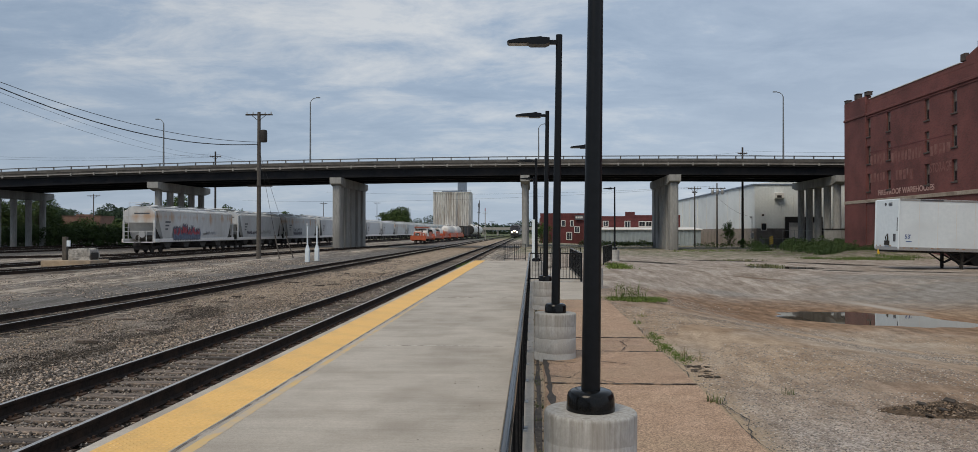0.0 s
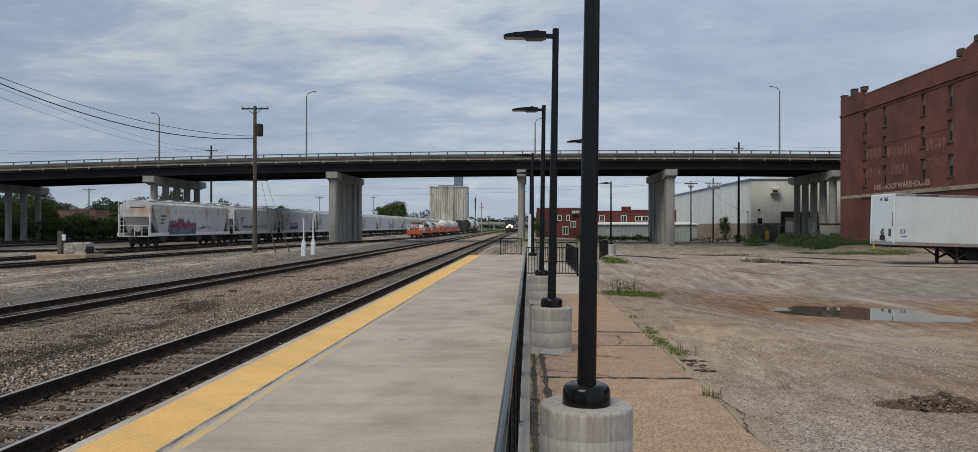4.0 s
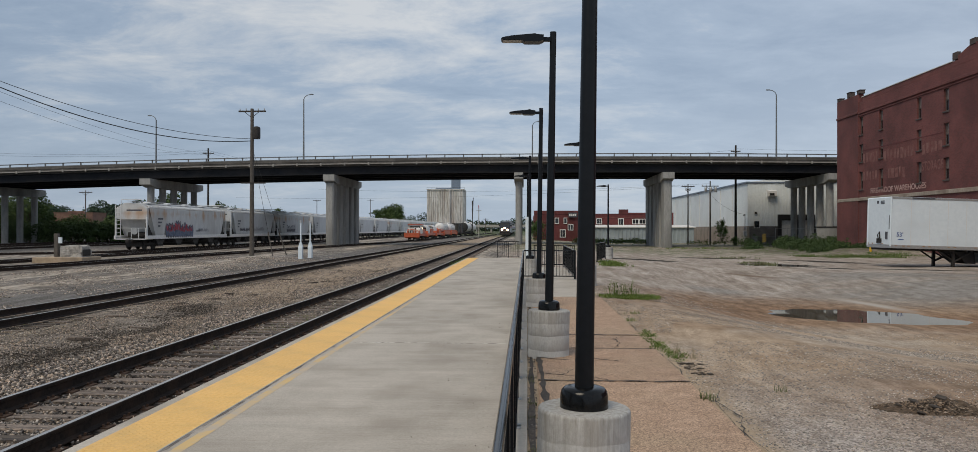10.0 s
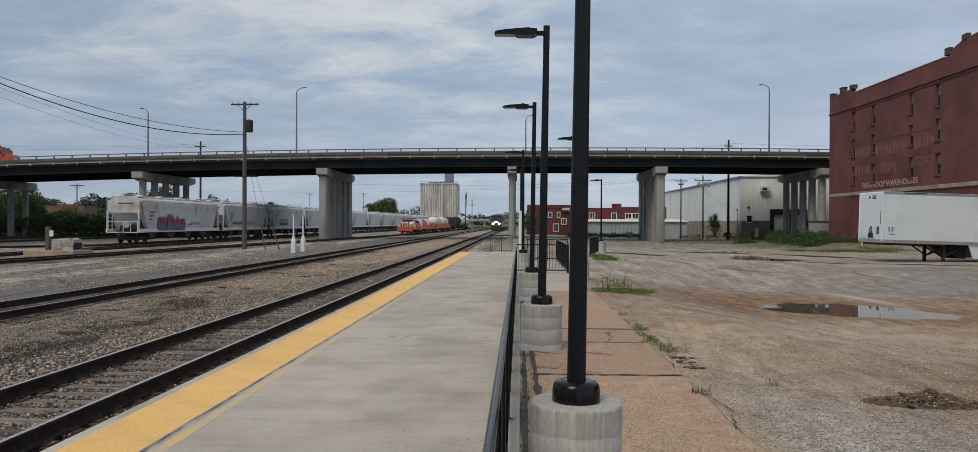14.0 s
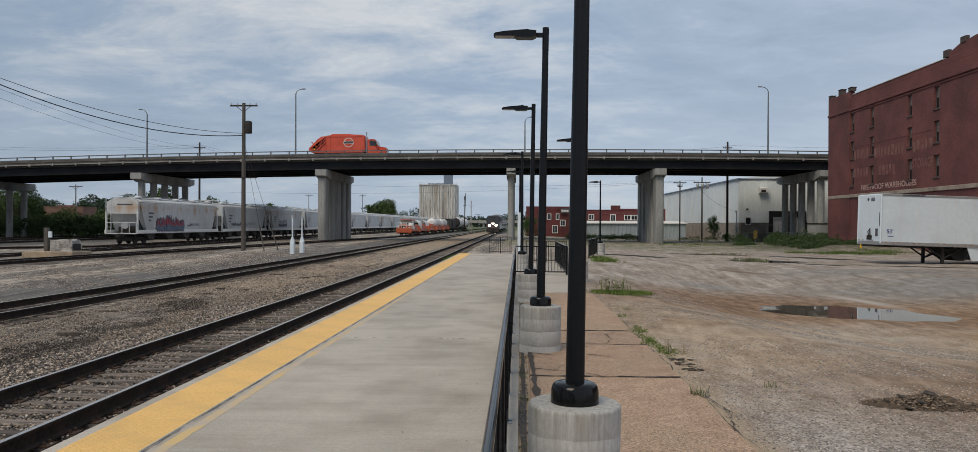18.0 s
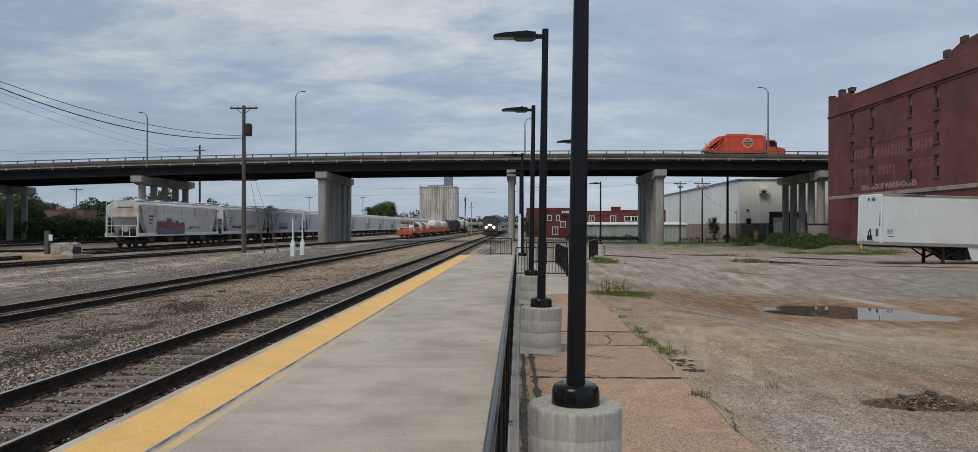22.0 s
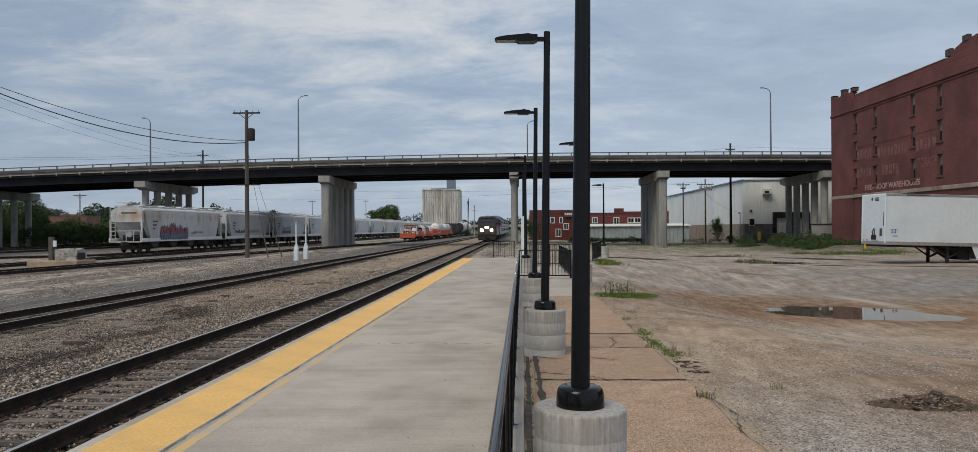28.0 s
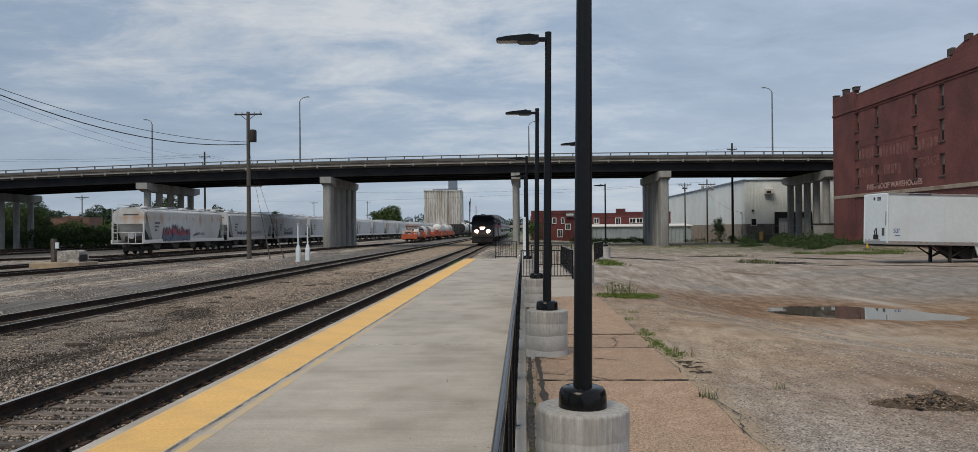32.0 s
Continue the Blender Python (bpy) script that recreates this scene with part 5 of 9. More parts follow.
def build_metal_warehouse():
    X, Y = 34.0, 124.0
    h = thing("metal_warehouse", "long white ribbed metal warehouse on a block base", "warehouse")
    # gable with vertical ribs
    def ribs(a, b, pitch, deep):
        out, u = [], a
        while u < b - 1e-6:
            out += [(u, 0), (u + pitch * 0.72, 0), (u + pitch * 0.80, -deep), (u + pitch * 0.94, -deep)]
            u += pitch
        return out + [(b, 0)]
    gable = [(u, Y + v) for u, v in ribs(X + 0.05, 60.0, 0.45, 0.035)] + [(60.0, Y + 0.3), (X + 0.05, Y + 0.3)]
    g = extrude(gable, 2.3, 9.0, "z")
    part("gable_cladding", g, M["metal_wall"], h)
    part("gable_top", box(X - 0.05, 60, Y - 0.16, Y + 0.32, 9.0, 9.14), M["blue_steel"], h)
    for k in range(8):
        a, b = Y + 0.35 + k * 8.4, Y + 0.35 + (k + 1) * 8.4 - 0.05
        pn = [(X + v, u) for u, v in ribs(a, b, 0.9, 0.012)]
        side = extrude(pn + [(X + 0.3, b), (X + 0.3, a)], 2.3, 8.95, "z")
        part("side_panel", side, M["metal_wall"], h)
        part("seam", box(X - 0.06, X + 0.02, b, b + 0.05, 2.3, 8.95), M["trim"], h)
    part("eave", box(X - 0.22, X + 0.3, Y - 0.1, Y + 68, 8.95, 9.2), M["blue_steel"], h, "dark blue eave trim")
    part("roof", extrude([(X, 9.14), (47, 10.6), (60, 9.14)], Y, Y + 68), M["metal_wall"], h)
    part("side_base", box(X - 0.06, X + 0.3, Y, Y + 68, -0.8, 2.3), M["tanblock"], h, "tan block base")
    part("gable_base", wall_y(Y - 0.06, Y + 0.3, X + 0.3, 60, -0.8, 2.3, [(38.6, 41.25, 0.8, 2.3), (41.5, 44.0, 0.8, 2.3)]), M["block"], h, "dark block base")
    v = part("wall_vent", extrude([(Y - 0.1, 7.84), (Y - 0.85, 7.7), (Y - 0.85, 6.95), (Y - 0.1, 6.75)], 36.97, 38.25, "x"), M["trim"], h, "white sloping ventilation hood")
    part("louvre", box(37.15, 37.85, Y - 0.866, Y - 0.852, 7.0, 7.38), M["dark"], v)
    w = part("window", box(34.95, 35.8, Y - 0.15, Y - 0.1, 2.0, 3.15), M["trim"], h)
    part("pane", box(35.02, 35.73, Y - 0.17, Y - 0.152, 2.08, 3.07), M["glass"], w)
    part("wall_sign", box(35.02, 35.46, Y - 0.14, Y - 0.1, 4.15, 4.55), M["trim"], h)
    part("wall_sign_face", box(35.08, 35.4, Y - 0.16, Y - 0.141, 4.21, 4.49), M["dark"], h)
    d = part("dock_shelter", wall_y(Y - 0.5, Y - 0.1, 38.55, 41.3, 0.8, 4.1, [(39.05, 40.9, 0.8, 3.2)]), M["rubber"], h, "black rubber dock shelter")
    part("dock_door", box(39.05, 40.9, Y - 0.2, Y - 0.12, 0.8, 3.2), M["trim"], d, "white dock door")
    d = part("dock_shelter", wall_y(Y - 0.5, Y - 0.1, 41.4, 44.1, 0.8, 4.1, [(41.85, 43.65, 0.8, 3.2)]), M["rubber"], h, "black rubber dock shelter")
    part("dock_door", box(41.85, 43.65, Y - 0.2, Y - 0.12, 0.8, 3.2), M["trim"], d, "white dock door")
    part("dock_wall", box(34.6, 44, Y - 3.2, Y - 0.2, -0.8, 0.75), M["block"], h)
    m = thing("service_mast", "electric service riser with meter boxes on the warehouse", "electric meter", pose(33.35, 123.0, -0.3))
    part("conduit", cyl((0, 0, 0), (0, 0, 4.4), 0.06, 0.06, 8), M["galv"], m)
    part("meter_box", box(-0.2, 0.2, -0.2, 0.1, 1.1, 1.9), M["galv"], m)
    part("meter_box", box(-0.15, 0.15, -0.2, 0.1, 2.2, 2.5), M["galv"], m)
    part("weather_head", cyl((0, 0, 4.4), (-0.25, 0, 4.2), 0.09, 0.09, 8), M["galv"], m)
    s = thing("hazard_marker", "yellow and black striped hazard marker on a post", "road sign", pose(33.0, 112.0, -0.25))
    part("post", box(-0.03, 0.03, 0.02, 0.06, 0, 1.5), M["galv"], s)
    b = part("board", box(-0.26, 0.26, 0, 0.02, 0.25, 1.45), M["ink"], s)
    for k in range(4):
        z = 0.25 + 0.3 * k
        part("stripe", extrude([(-0.26, z), (0.26, z + 0.18), (0.26, min(z + 0.32, 1.45)), (-0.26, z + 0.14)], -0.006, -0.001), M["haz_yellow"], b)


build_metal_warehouse()


def build_dock_wall():
    w = thing("retaining_wall", "stained pale concrete wall before the overpass columns", "wall", pose(37.0, 102.9, -0.5))
    for k in range(2):
        part("wall_panel", box(k * 2.12, k * 2.12 + 2.1, 0, 0.3, 0, 2.55, bevel=0.02), M["pier"], w)
    part("coping", box(-0.05, 4.3, -0.06, 0.36, 2.552, 2.70, bevel=0.02), M["dark"], w)
    b = thing("bollard", "short yellow steel bollard beside the parked trailer", "bollard", pose(30.3, 71.4, float(ground_height(np.array(30.3), np.array(71.4))) - 0.05))
    part("post", cyl((0, 0, 0), (0, 0, 0.85), 0.09, 0.09, 14), M["haz_yellow"], b, smooth=True)
    part("cap", lathe([(0.09, 0.85), (0.07, 0.90), (0.0, 0.92)], 14), M["haz_yellow"], b, smooth=True)


build_dock_wall()


def framed_window(parent, x0, x1, z0, z1, y, wide=0.1):
    w = part("window", wall_y(y - 0.08, y + 0.02, x0, x1, z0, z1, [(x0 + wide, x1 - wide, z0 + wide, z1 - wide)]), M["trim"], parent, "white-framed window")
    part("pane", box(x0 + wide - 0.01, x1 - wide + 0.01, y - 0.03, y - 0.01, z0 + wide - 0.01, z1 - wide + 0.01), M["glass"], w)
    if x1 - x0 > 0.85:
        part("mullion", box((x0 + x1) / 2 - 0.025, (x0 + x1) / 2 + 0.025, y - 0.07, y - 0.035, z0 + wide, z1 - wide), M["trim"], w)
    return w


BACK = pose(0, 0, 1.85) @ Matrix.Scale(1.12, 4) @ pose(0, 0, -1.85)


def build_red_building():
    Y = 128.0
    h = thing("red_building", "low dark red building with white-framed windows and a flat roof", "building", BACK)
    part("wall", box(1.1, 23.4, Y, Y + 0.4, -0.8, 4.2), M["redwall"], h)
    part("side_wall", box(1.1, 1.5, Y + 0.4, Y + 24, -0.8, 4.2), M["redwall"], h)
    part("side_wall", box(23.0, 23.4, Y + 0.4, Y + 24, -0.8, 4.2), M["redwall"], h)
    part("back_wall", box(1.5, 23.0, Y + 23.6, Y + 24, -0.8, 4.2), M["redwall"], h)
    part("roof", box(1.5, 23.0, Y + 0.4, Y + 23.6, 3.7, 3.9), M["dark"], h)
    part("parapet", box(1.05, 8.2, Y - 0.05, Y + 0.4, 4.2, 4.78), M["redwall"], h)
    part("parapet", box(8.2, 14.7, Y - 0.05, Y + 0.4, 4.2, 4.3), M["redwall"], h)
    part("parapet", box(14.7, 16.2, Y - 0.08, Y + 0.4, 4.2, 4.98), M["redwall"], h)
    part("parapet", box(16.2, 23.4, Y - 0.05, Y + 0.4, 4.2, 4.46), M["redwall"], h)
    part("belt_course", box(8.2, 23.4, Y - 0.07, Y - 0.003, 3.62, 3.74), M["brick"], h)
    for x0, x1, z0, z1 in ((4.41, 5.11, 2.64, 3.64), (5.84, 6.41, 2.64, 3.64), (6.51, 7.41, 1.6, 2.64), (5.24, 6.17, 0.46, 1.76), (11.1, 12.0, 2.6, 3.54), (14.56, 15.48, 2.27, 3.54), (16.81, 17.88, 2.6, 3.47), (17.9, 18.96, 2.6, 3.47)):
        framed_window(h, x0, x1, z0, z1, Y - 0.004, 0.1)
    sg = part("sign_board", box(6.6, 8.0, Y - 0.4, Y - 0.3, 3.7, 4.46), M["ink"], h, "dark sign board with pale marks")
    for k in range(4):
        part("sign_mark", box(6.72 + k * 0.3, 6.94 + k * 0.3, Y - 0.415, Y - 0.402, 3.95, 4.25), M["trim"], sg)
    for x in (6.7, 7.9):
        part("sign_bracket", box(x - 0.03, x + 0.03, Y - 0.3, Y - 0.002, 4.0, 4.06), M["dark"], sg)
    s = thing("lean_to_shed", "long blue-grey metal shed along the red building", "shed", BACK)
    pr, u = [], 8.6
    while u < 25.4:
        pr += [(u, 121.9), (u + 0.3, 121.9), (u + 0.36, 121.84), (u + 0.54, 121.84)]
        u += 0.6
    part("front_cladding", extrude(pr + [(25.4, 121.9), (25.4, 122.1), (8.6, 122.1)], -0.8, 2.05, "z"), M["shed"], s)
    part("side_wall", box(8.6, 8.8, 122.1, 127.9, -0.8, 2.05), M["shed"], s)
    part("side_wall", box(25.2, 25.4, 122.1, 127.9, -0.8, 2.05), M["shed"], s)
    part("roof", extrude([(121.6, 2.05), (121.6, 2.17), (127.9, 2.5), (127.9, 2.38)], 8.4, 25.6, "x"), M["trim"], s, "pale sloping metal roof")


build_red_building()


def build_elevator():
    h = thing("grain_elevator", "tall weathered concrete grain elevator of round silos", "grain elevator")
    x0, y0 = -44.5, 350.0
    base = None
    spots = [(x0 + 0.6 + k * 1.0, y0 - 1.2) for k in range(16)] + [(x0 + 16.2, y0 - 0.6 + j * 1.0) for j in range(9)]
    for x, y in spots:
        if base is None:
            base = part("silo", cyl((0, 0, -0.6), (0, 0, 18.95), 0.62, 0.62, 20), M["silo"], h, smooth=True, at=pose(x, y, 0))
        else:
            again(base, pose(x, y, 0))
    part("silo_core", box(x0 + 0.2, x0 + 16.3, y0 - 1.1, y0 + 8.4, -0.6, 18.9), M["silo"], h)
    part("roof_slab", box(x0 - 0.1, x0 + 16.6, y0 - 2.0, y0 + 8.6, 18.95, 19.35), M["silo"], h)
    part("headhouse", box(x0 + 10.6, x0 + 14.4, y0 + 1, y0 + 5, 19.35, 24.0, bevel=0.1), M["blue_steel"], h, "blue-grey steel headhouse")
    part("conveyor", box(x0 + 3.5, x0 + 10.8, y0 + 2, y0 + 3.4, 19.35, 20.0), M["blue_steel"], h)
    part("roof_rail", box(x0, x0 + 16.8, y0 - 1.8, y0 - 1.74, 19.95, 20.03), M["dark"], h)
    for k in range(9):
        part("rail_post", box(x0 + k * 2.09, x0 + k * 2.09 + 0.07, y0 - 1.8, y0 - 1.73, 19.35, 19.95), M["dark"], h)
    part("stair_shaft", box(x0 + 9.6, x0 + 10.4, y0 - 2.3, y0 - 1.5, -0.6, 18.95), M["silo"], h)
    part("truck_shed", box(x0 + 11, x0 + 20, y0 - 12, y0 - 3, -0.6, 4.2), M["dark"], h, "dark steel drive-through shed")


build_elevator()


# ---- semi trailer ----
def build_trailer():
    t = thing("semi_trailer", "white box semi trailer parked on its landing gear", "semi trailer", pose(21.02, 47.0, -0.38, 0, 1.6, 5))
    L, W, z0, z1 = 16.15, 2.6, 1.14, 4.14
    part("box_body", box(0, L, 0, W, z0 + 0.14, z1, bevel=0.05), M["white"], t)
    part("top_rail", box(0.02, L, -0.02, 0.03, z1 - 0.12, z1 - 0.01), M["galv"], t)
    part("bottom_rail", box(0, L, -0.03, W + 0.03, z0, z0 + 0.2), M["galv"], t, "grey metal bottom rail")
    part("front_corner", cyl((0.02, 0.02, z0 + 0.1), (0.02, 0.02, z1 - 0.02), 0.055, 0.055, 10), M["white"], t, smooth=True)
    part("front_corner", cyl((0.02, W - 0.02, z0 + 0.1), (0.02, W - 0.02, z1 - 0.02), 0.055, 0.055, 10), M["white"], t, smooth=True)
    for k in range(14):
        part("side_joint", box(1.2 + k * 1.1, 1.215 + k * 1.1, -0.006, 0.001, z0 + 0.2, z1 - 0.14), M["trim"], t)
    for x in (0.25, 0.7, 1.0, 1.9, 2.25, 3.4, 3.75, 5.0, 5.4):
        part("marker", box(x, x + 0.16, -0.036, -0.031, z0 + 0.11, z0 + 0.17), M["rust"], t)
    part("vent_slot", box(1.25, 2.6, -0.034, -0.022, z1 - 0.10, z1 - 0.02), M["ink"], t)
    lettering("size_mark", "53'", 0.34, M["blue_ink"], t, pose(0.35, -0.012, z0 + 0.62) @ pose(0, 0, 0, 90), "blue painted size mark")
    part("size_bar", box(0.45, 0.78, -0.012, -0.003, z0 + 0.5, z0 + 0.54), M["blue_ink"], t)
    # front face fittings
    part("emblem", cyl((-0.012, 1.45, z1 - 0.30), (0.001, 1.45, z1 - 0.30), 0.10, 0.10, 16), M["ink"], t)
    for k in range(3):
        part("stencil_bar", box(-0.012, 0.001, 0.72, 1.12, z1 - 0.26 - 0.075 * k, z1 - 0.21 - 0.075 * k), M["ink"], t)
    part("hose_plate", box(-0.05, 0.001, 0.95, 1.45, z0 + 0.28, z0 + 0.55), M["dark"], t)
    part("hose", tube([(-0.06, 1.2, z0 + 0.5), (-0.14, 1.15, z0 + 0.75), (-0.06, 1.1, z0 + 0.95), (-0.05, 1.05, z0 + 0.4)], 0.035, 8), M["dark"], t)
    part("plate", box(-0.02, 0.001, 0.3, 0.55, z0 + 0.5, z0 + 0.95), M["ink"], t)
    part("upright_mark", box(-0.014, 0.001, 0.12, 0.18, z0 + 1.1, z0 + 1.9), M["ink"], t)
    for y in (0.8, 1.9, 2.35):
        part("clearance_lamp", box(-0.03, 0.001, y, y + 0.1, z0 + 0.22, z0 + 0.28), M["rust"], t)
    part("kingpin_plate", box(0.1, 2.6, 0.3, W - 0.3, z0 - 0.12, z0), M["dark"], t)
    for y in (0.35, W - 0.35):
        leg = part("landing_leg", box(3.9, 4.05, y - 0.075, y + 0.075, 0.06, z0), M["dark"], t)
        part("foot", box(3.72, 4.22, y - 0.17, y + 0.17, 0.0, 0.06), M["dark"], leg)
        part("brace", cyl((3.98, y, 0.40), (5.2, y, z0 - 0.02), 0.05, 0.05, 8), M["dark"], leg)
        part("brace", cyl((3.98, y, 0.5), (3.0, y, z0 - 0.02), 0.05, 0.05, 8), M["dark"], leg)
    part("cross_brace", cyl((3.98, 0.4, 0.4), (3.98, W - 0.4, 0.95), 0.045, 0.045, 8), M["dark"], t)
    part("cross_brace", cyl((3.98, 0.4, 0.95), (3.98, W - 0.4, 0.4), 0.045, 0.045, 8), M["dark"], t)
    for x in range(6):
        part("floor_beam", box(2.8 + x * 0.9, 2.9 + x * 0.9, 0.1, W - 0.1, z0 - 0.12, z0), M["dark"], t)
    part("side_skirt", extrude([(5.25, z0 + 0.02), (5.55, 0.36), (12.0, 0.36), (12.0, z0 + 0.02)], 0.02, 0.06), M["white"], t)
    part("side_skirt", extrude([(5.25, z0 + 0.02), (5.55, 0.36), (12.0, 0.36), (12.0, z0 + 0.02)], W - 0.06, W - 0.02), M["white"], t)
    part("gear_gusset", extrude([(4.1, z0 - 0.12), (5.35, z0 - 0.12), (5.45, 0.34), (4.9, 0.34)], 0.5, W - 0.5), M["rubber"], t, "dark tank behind the landing gear")
    for x in (12.7, 14.0):
        for y in (0.05, W - 0.6):
            w = part("wheel", cyl((x, y, 0.52), (x, y + 0.55, 0.52), 0.52, 0.52, 24), M["rubber"], t, smooth=True)
            part("hub", cyl((x, y - 0.03, 0.52), (x, y + 0.1, 0.52), 0.22, 0.26, 14), M["galv"], w)


build_trailer()


# ---- rail vehicles ----
M["hopper_grey"] = surface("dull_grey_car_paint", (0.45, 0.475, 0.50), (0.53, 0.555, 0.575), 3, 0.65, bump=0.06, stain=(0.40, 0.405, 0.41), patch=0.35, streak=(1, 1, 0.35))
M["dark_hopper"] = surface("grimy_car_paint", (0.05, 0.05, 0.05), (0.11, 0.108, 0.104), 5, 0.8, bump=0.1)


def build_bogie(parent, y, z=0.0, name="bogie"):
    b = part(name, box(-0.95, -0.8, y - 1.3, y + 1.3, z + 0.42, z + 0.62, bevel=0.03), M["dark"], parent)
    part("side_frame", box(0.8, 0.95, y - 1.3, y + 1.3, z + 0.42, z + 0.62, bevel=0.03), M["dark"], b)
    part("bolster", box(-0.9, 0.9, y - 0.25, y + 0.25, z + 0.4, z + 0.75), M["dark"], b)
    for yy in (y - 0.87, y + 0.87):
        bm = bmesh.new()
        for s in (-1, 1):
            cyl((s * 0.69, yy, z + 0.46), (s * 0.82, yy, z + 0.46), 0.46, 0.46, 20, bm)
        cyl((-0.9, yy, z + 0.46), (0.9, yy, z + 0.46), 0.08, 0.08, 10, bm)
        part("wheelset", bm, M["dark"], b)
    part("brake_rigging", box(-0.72, 0.72, y - 1.5, y + 1.5, z + 0.3, z + 0.72), M["dark"], b)
    return b


def build_hopper(at, L, coat, label):
    """Covered hopper of length L, its near end at local y = 0; rails at z = 0."""
    c = thing("hopper_car", label, "rail car", at, "parked hopper cars")
    side = [(-1.52, 1.25), (-1.57, 1.6), (-1.57, 3.9), (-1.45, 4.15), (-0.7, 4.5), (0.7, 4.5), (1.45, 4.15), (1.57, 3.9), (1.57, 1.6), (1.52, 1.25)]
    bm = extrude(side, 0.0, 1.0)
    # slope the ends: the lower body is shorter than the top
    for v in bm.verts:
        far = v.co.y > 0.5
        inset = 1.5 * max(0.0, min(1.0, (2.6 - v.co.z) / 1.4)) + 0.9
        v.co.y = L - inset if far else inset
    part("body", bm, coat, c)
    part("end_panel", extrude([(-1.5, 2.9), (1.5, 2.9), (1.5, 3.95), (0.7, 4.45), (-0.7, 4.45), (-1.5, 3.95)], 0.55, 0.92), coat, c)
    part("end_panel", extrude([(-1.5, 2.9), (1.5, 2.9), (1.5, 3.95), (0.7, 4.45), (-0.7, 4.45), (-1.5, 3.95)], L - 0.92, L - 0.55), coat, c)
    for s in (-1, 1):
        part("side_sill", box(s * 1.56 - 0.07, s * 1.56 + 0.07, 0.35, L - 0.35, 1.02, 1.36, bevel=0.02), M["trim"], c)
        part("roof_edge", box(s * 1.5 - 0.07, s * 1.5 + 0.07, 0.8, L - 0.8, 4.0, 4.1), M["trim"], c)
        for y in (0.5, L - 0.5):
            part("corner_post", box(s * 1.5 - 0.06, s * 1.5 + 0.06, y - 0.1, y + 0.1, 1.0, 3.1), M["hopper"], c)
    part("running_board", box(-0.35, 0.35, 0.4, L - 0.4, 4.62, 4.66), M["galv"], c)
    for y in (0.55, L - 0.55):
        part("roof_grab", tube([(-1.0, y, 4.3), (-1.0, y, 4.78), (1.0, y, 4.78), (1.0, y, 4.3)], 0.03, 5), M["hopper"], c)
    for s in (-1, 1):
        part("roof_seam", box(s * 1.02 - 0.03, s * 1.02 + 0.03, 0.95, L - 0.95, 4.36, 4.44), M["hopper"], c)
    for k in range(9):
        y = 1.8 + k * (L - 3.6) / 8
        part("hatch", lathe([(0.38, 4.48), (0.38, 4.58), (0.3, 4.64), (0.05, 4.66)], 14), M["hopper"], c, at=pose(-0.85 if k % 2 else 0.85, y, -0.06))
    for k in range(13):
        y = 1.4 + k * (L - 2.8) / 12
        part("roof_bracket", box(-1.52, 1.52, y - 0.04, y + 0.04, 4.12, 4.2), M["hopper"], c)
    for k in range(4):
        y = 4.0 + k * (L - 8.0) / 3
        part("discharge_gate", extrude([(y - 1.35, 1.25), (y - 0.45, 0.5), (y + 0.45, 0.5), (y + 1.35, 1.25)], -1.15, 1.15, "x"), M["dark_hopper"], c)
        part("gate_frame", box(-1.2, 1.2, y - 0.5, y + 0.5, 0.32, 0.5), M["dark"], c)
    for a, b in ((0.75, 2.35), (L - 0.75, L - 2.35)):
        # dark sheet added in each open end bay to paint its shade
        part("bay_web", extrude([(a, 1.07), (b, 1.07), (a + (b - a) * 0.2, 2.55), (a, 2.55)], 1.2, 1.3, "x"), M["dark"], c, "dark plate painting the shade of the end bay")
    part("centre_sill", box(-0.3, 0.3, 0.1, L - 0.1, 0.72, 1.02), M["dark"], c)
    for y0 in (0.3, L - 0.3):
        d = 1 if y0 < 1 else -1
        part("end_deck", box(-1.5, 1.5, min(y0, y0 + d * 1.4), max(y0, y0 + d * 1.4), 0.98, 1.06), M["hopper"], c)
        ld = part("ladder", box(-1.46, -1.42, y0 - 0.03, y0 + 0.03, 1.0, 4.3), M["hopper"], c)
        part("stile", box(-0.98, -0.94, y0 - 0.03, y0 + 0.03, 1.0, 4.3), M["hopper"], ld)
        for k in range(8):
            part("rung", box(-1.46, -0.94, y0 - 0.02, y0 + 0.02, 1.25 + k * 0.38, 1.28 + k * 0.38), M["hopper"], ld)
        hr = part("end_rail", box(-1.5, 1.5, y0 - 0.03, y0 + 0.03, 2.05, 2.1), M["hopper"], c)
        for x in (0.1, 0.8, 1.46):
            part("rail_upright", box(x - 0.025, x + 0.025, y0 - 0.03, y0 + 0.03, 1.0, 2.1), M["hopper"], hr)
        part("brake_wheel", cyl((0.45, y0 - d * 0.12, 1.75), (0.45, y0 - d * 0.05, 1.75), 0.28, 0.28, 18), M["galv"], c)
        part("coupler", box(-0.14, 0.14, min(y0 - d * 0.7, y0), max(y0 - d * 0.7, y0), 0.72, 1.0), M["dark"], c)
        part("air_tank", cyl((-0.9, y0 + d * 1.5, 1.45), (0.9, y0 + d * 1.5, 1.45), 0.25, 0.25, 14), M["dark"], c)
    build_bogie(c, 2.4)
    build_bogie(c, L - 2.4)
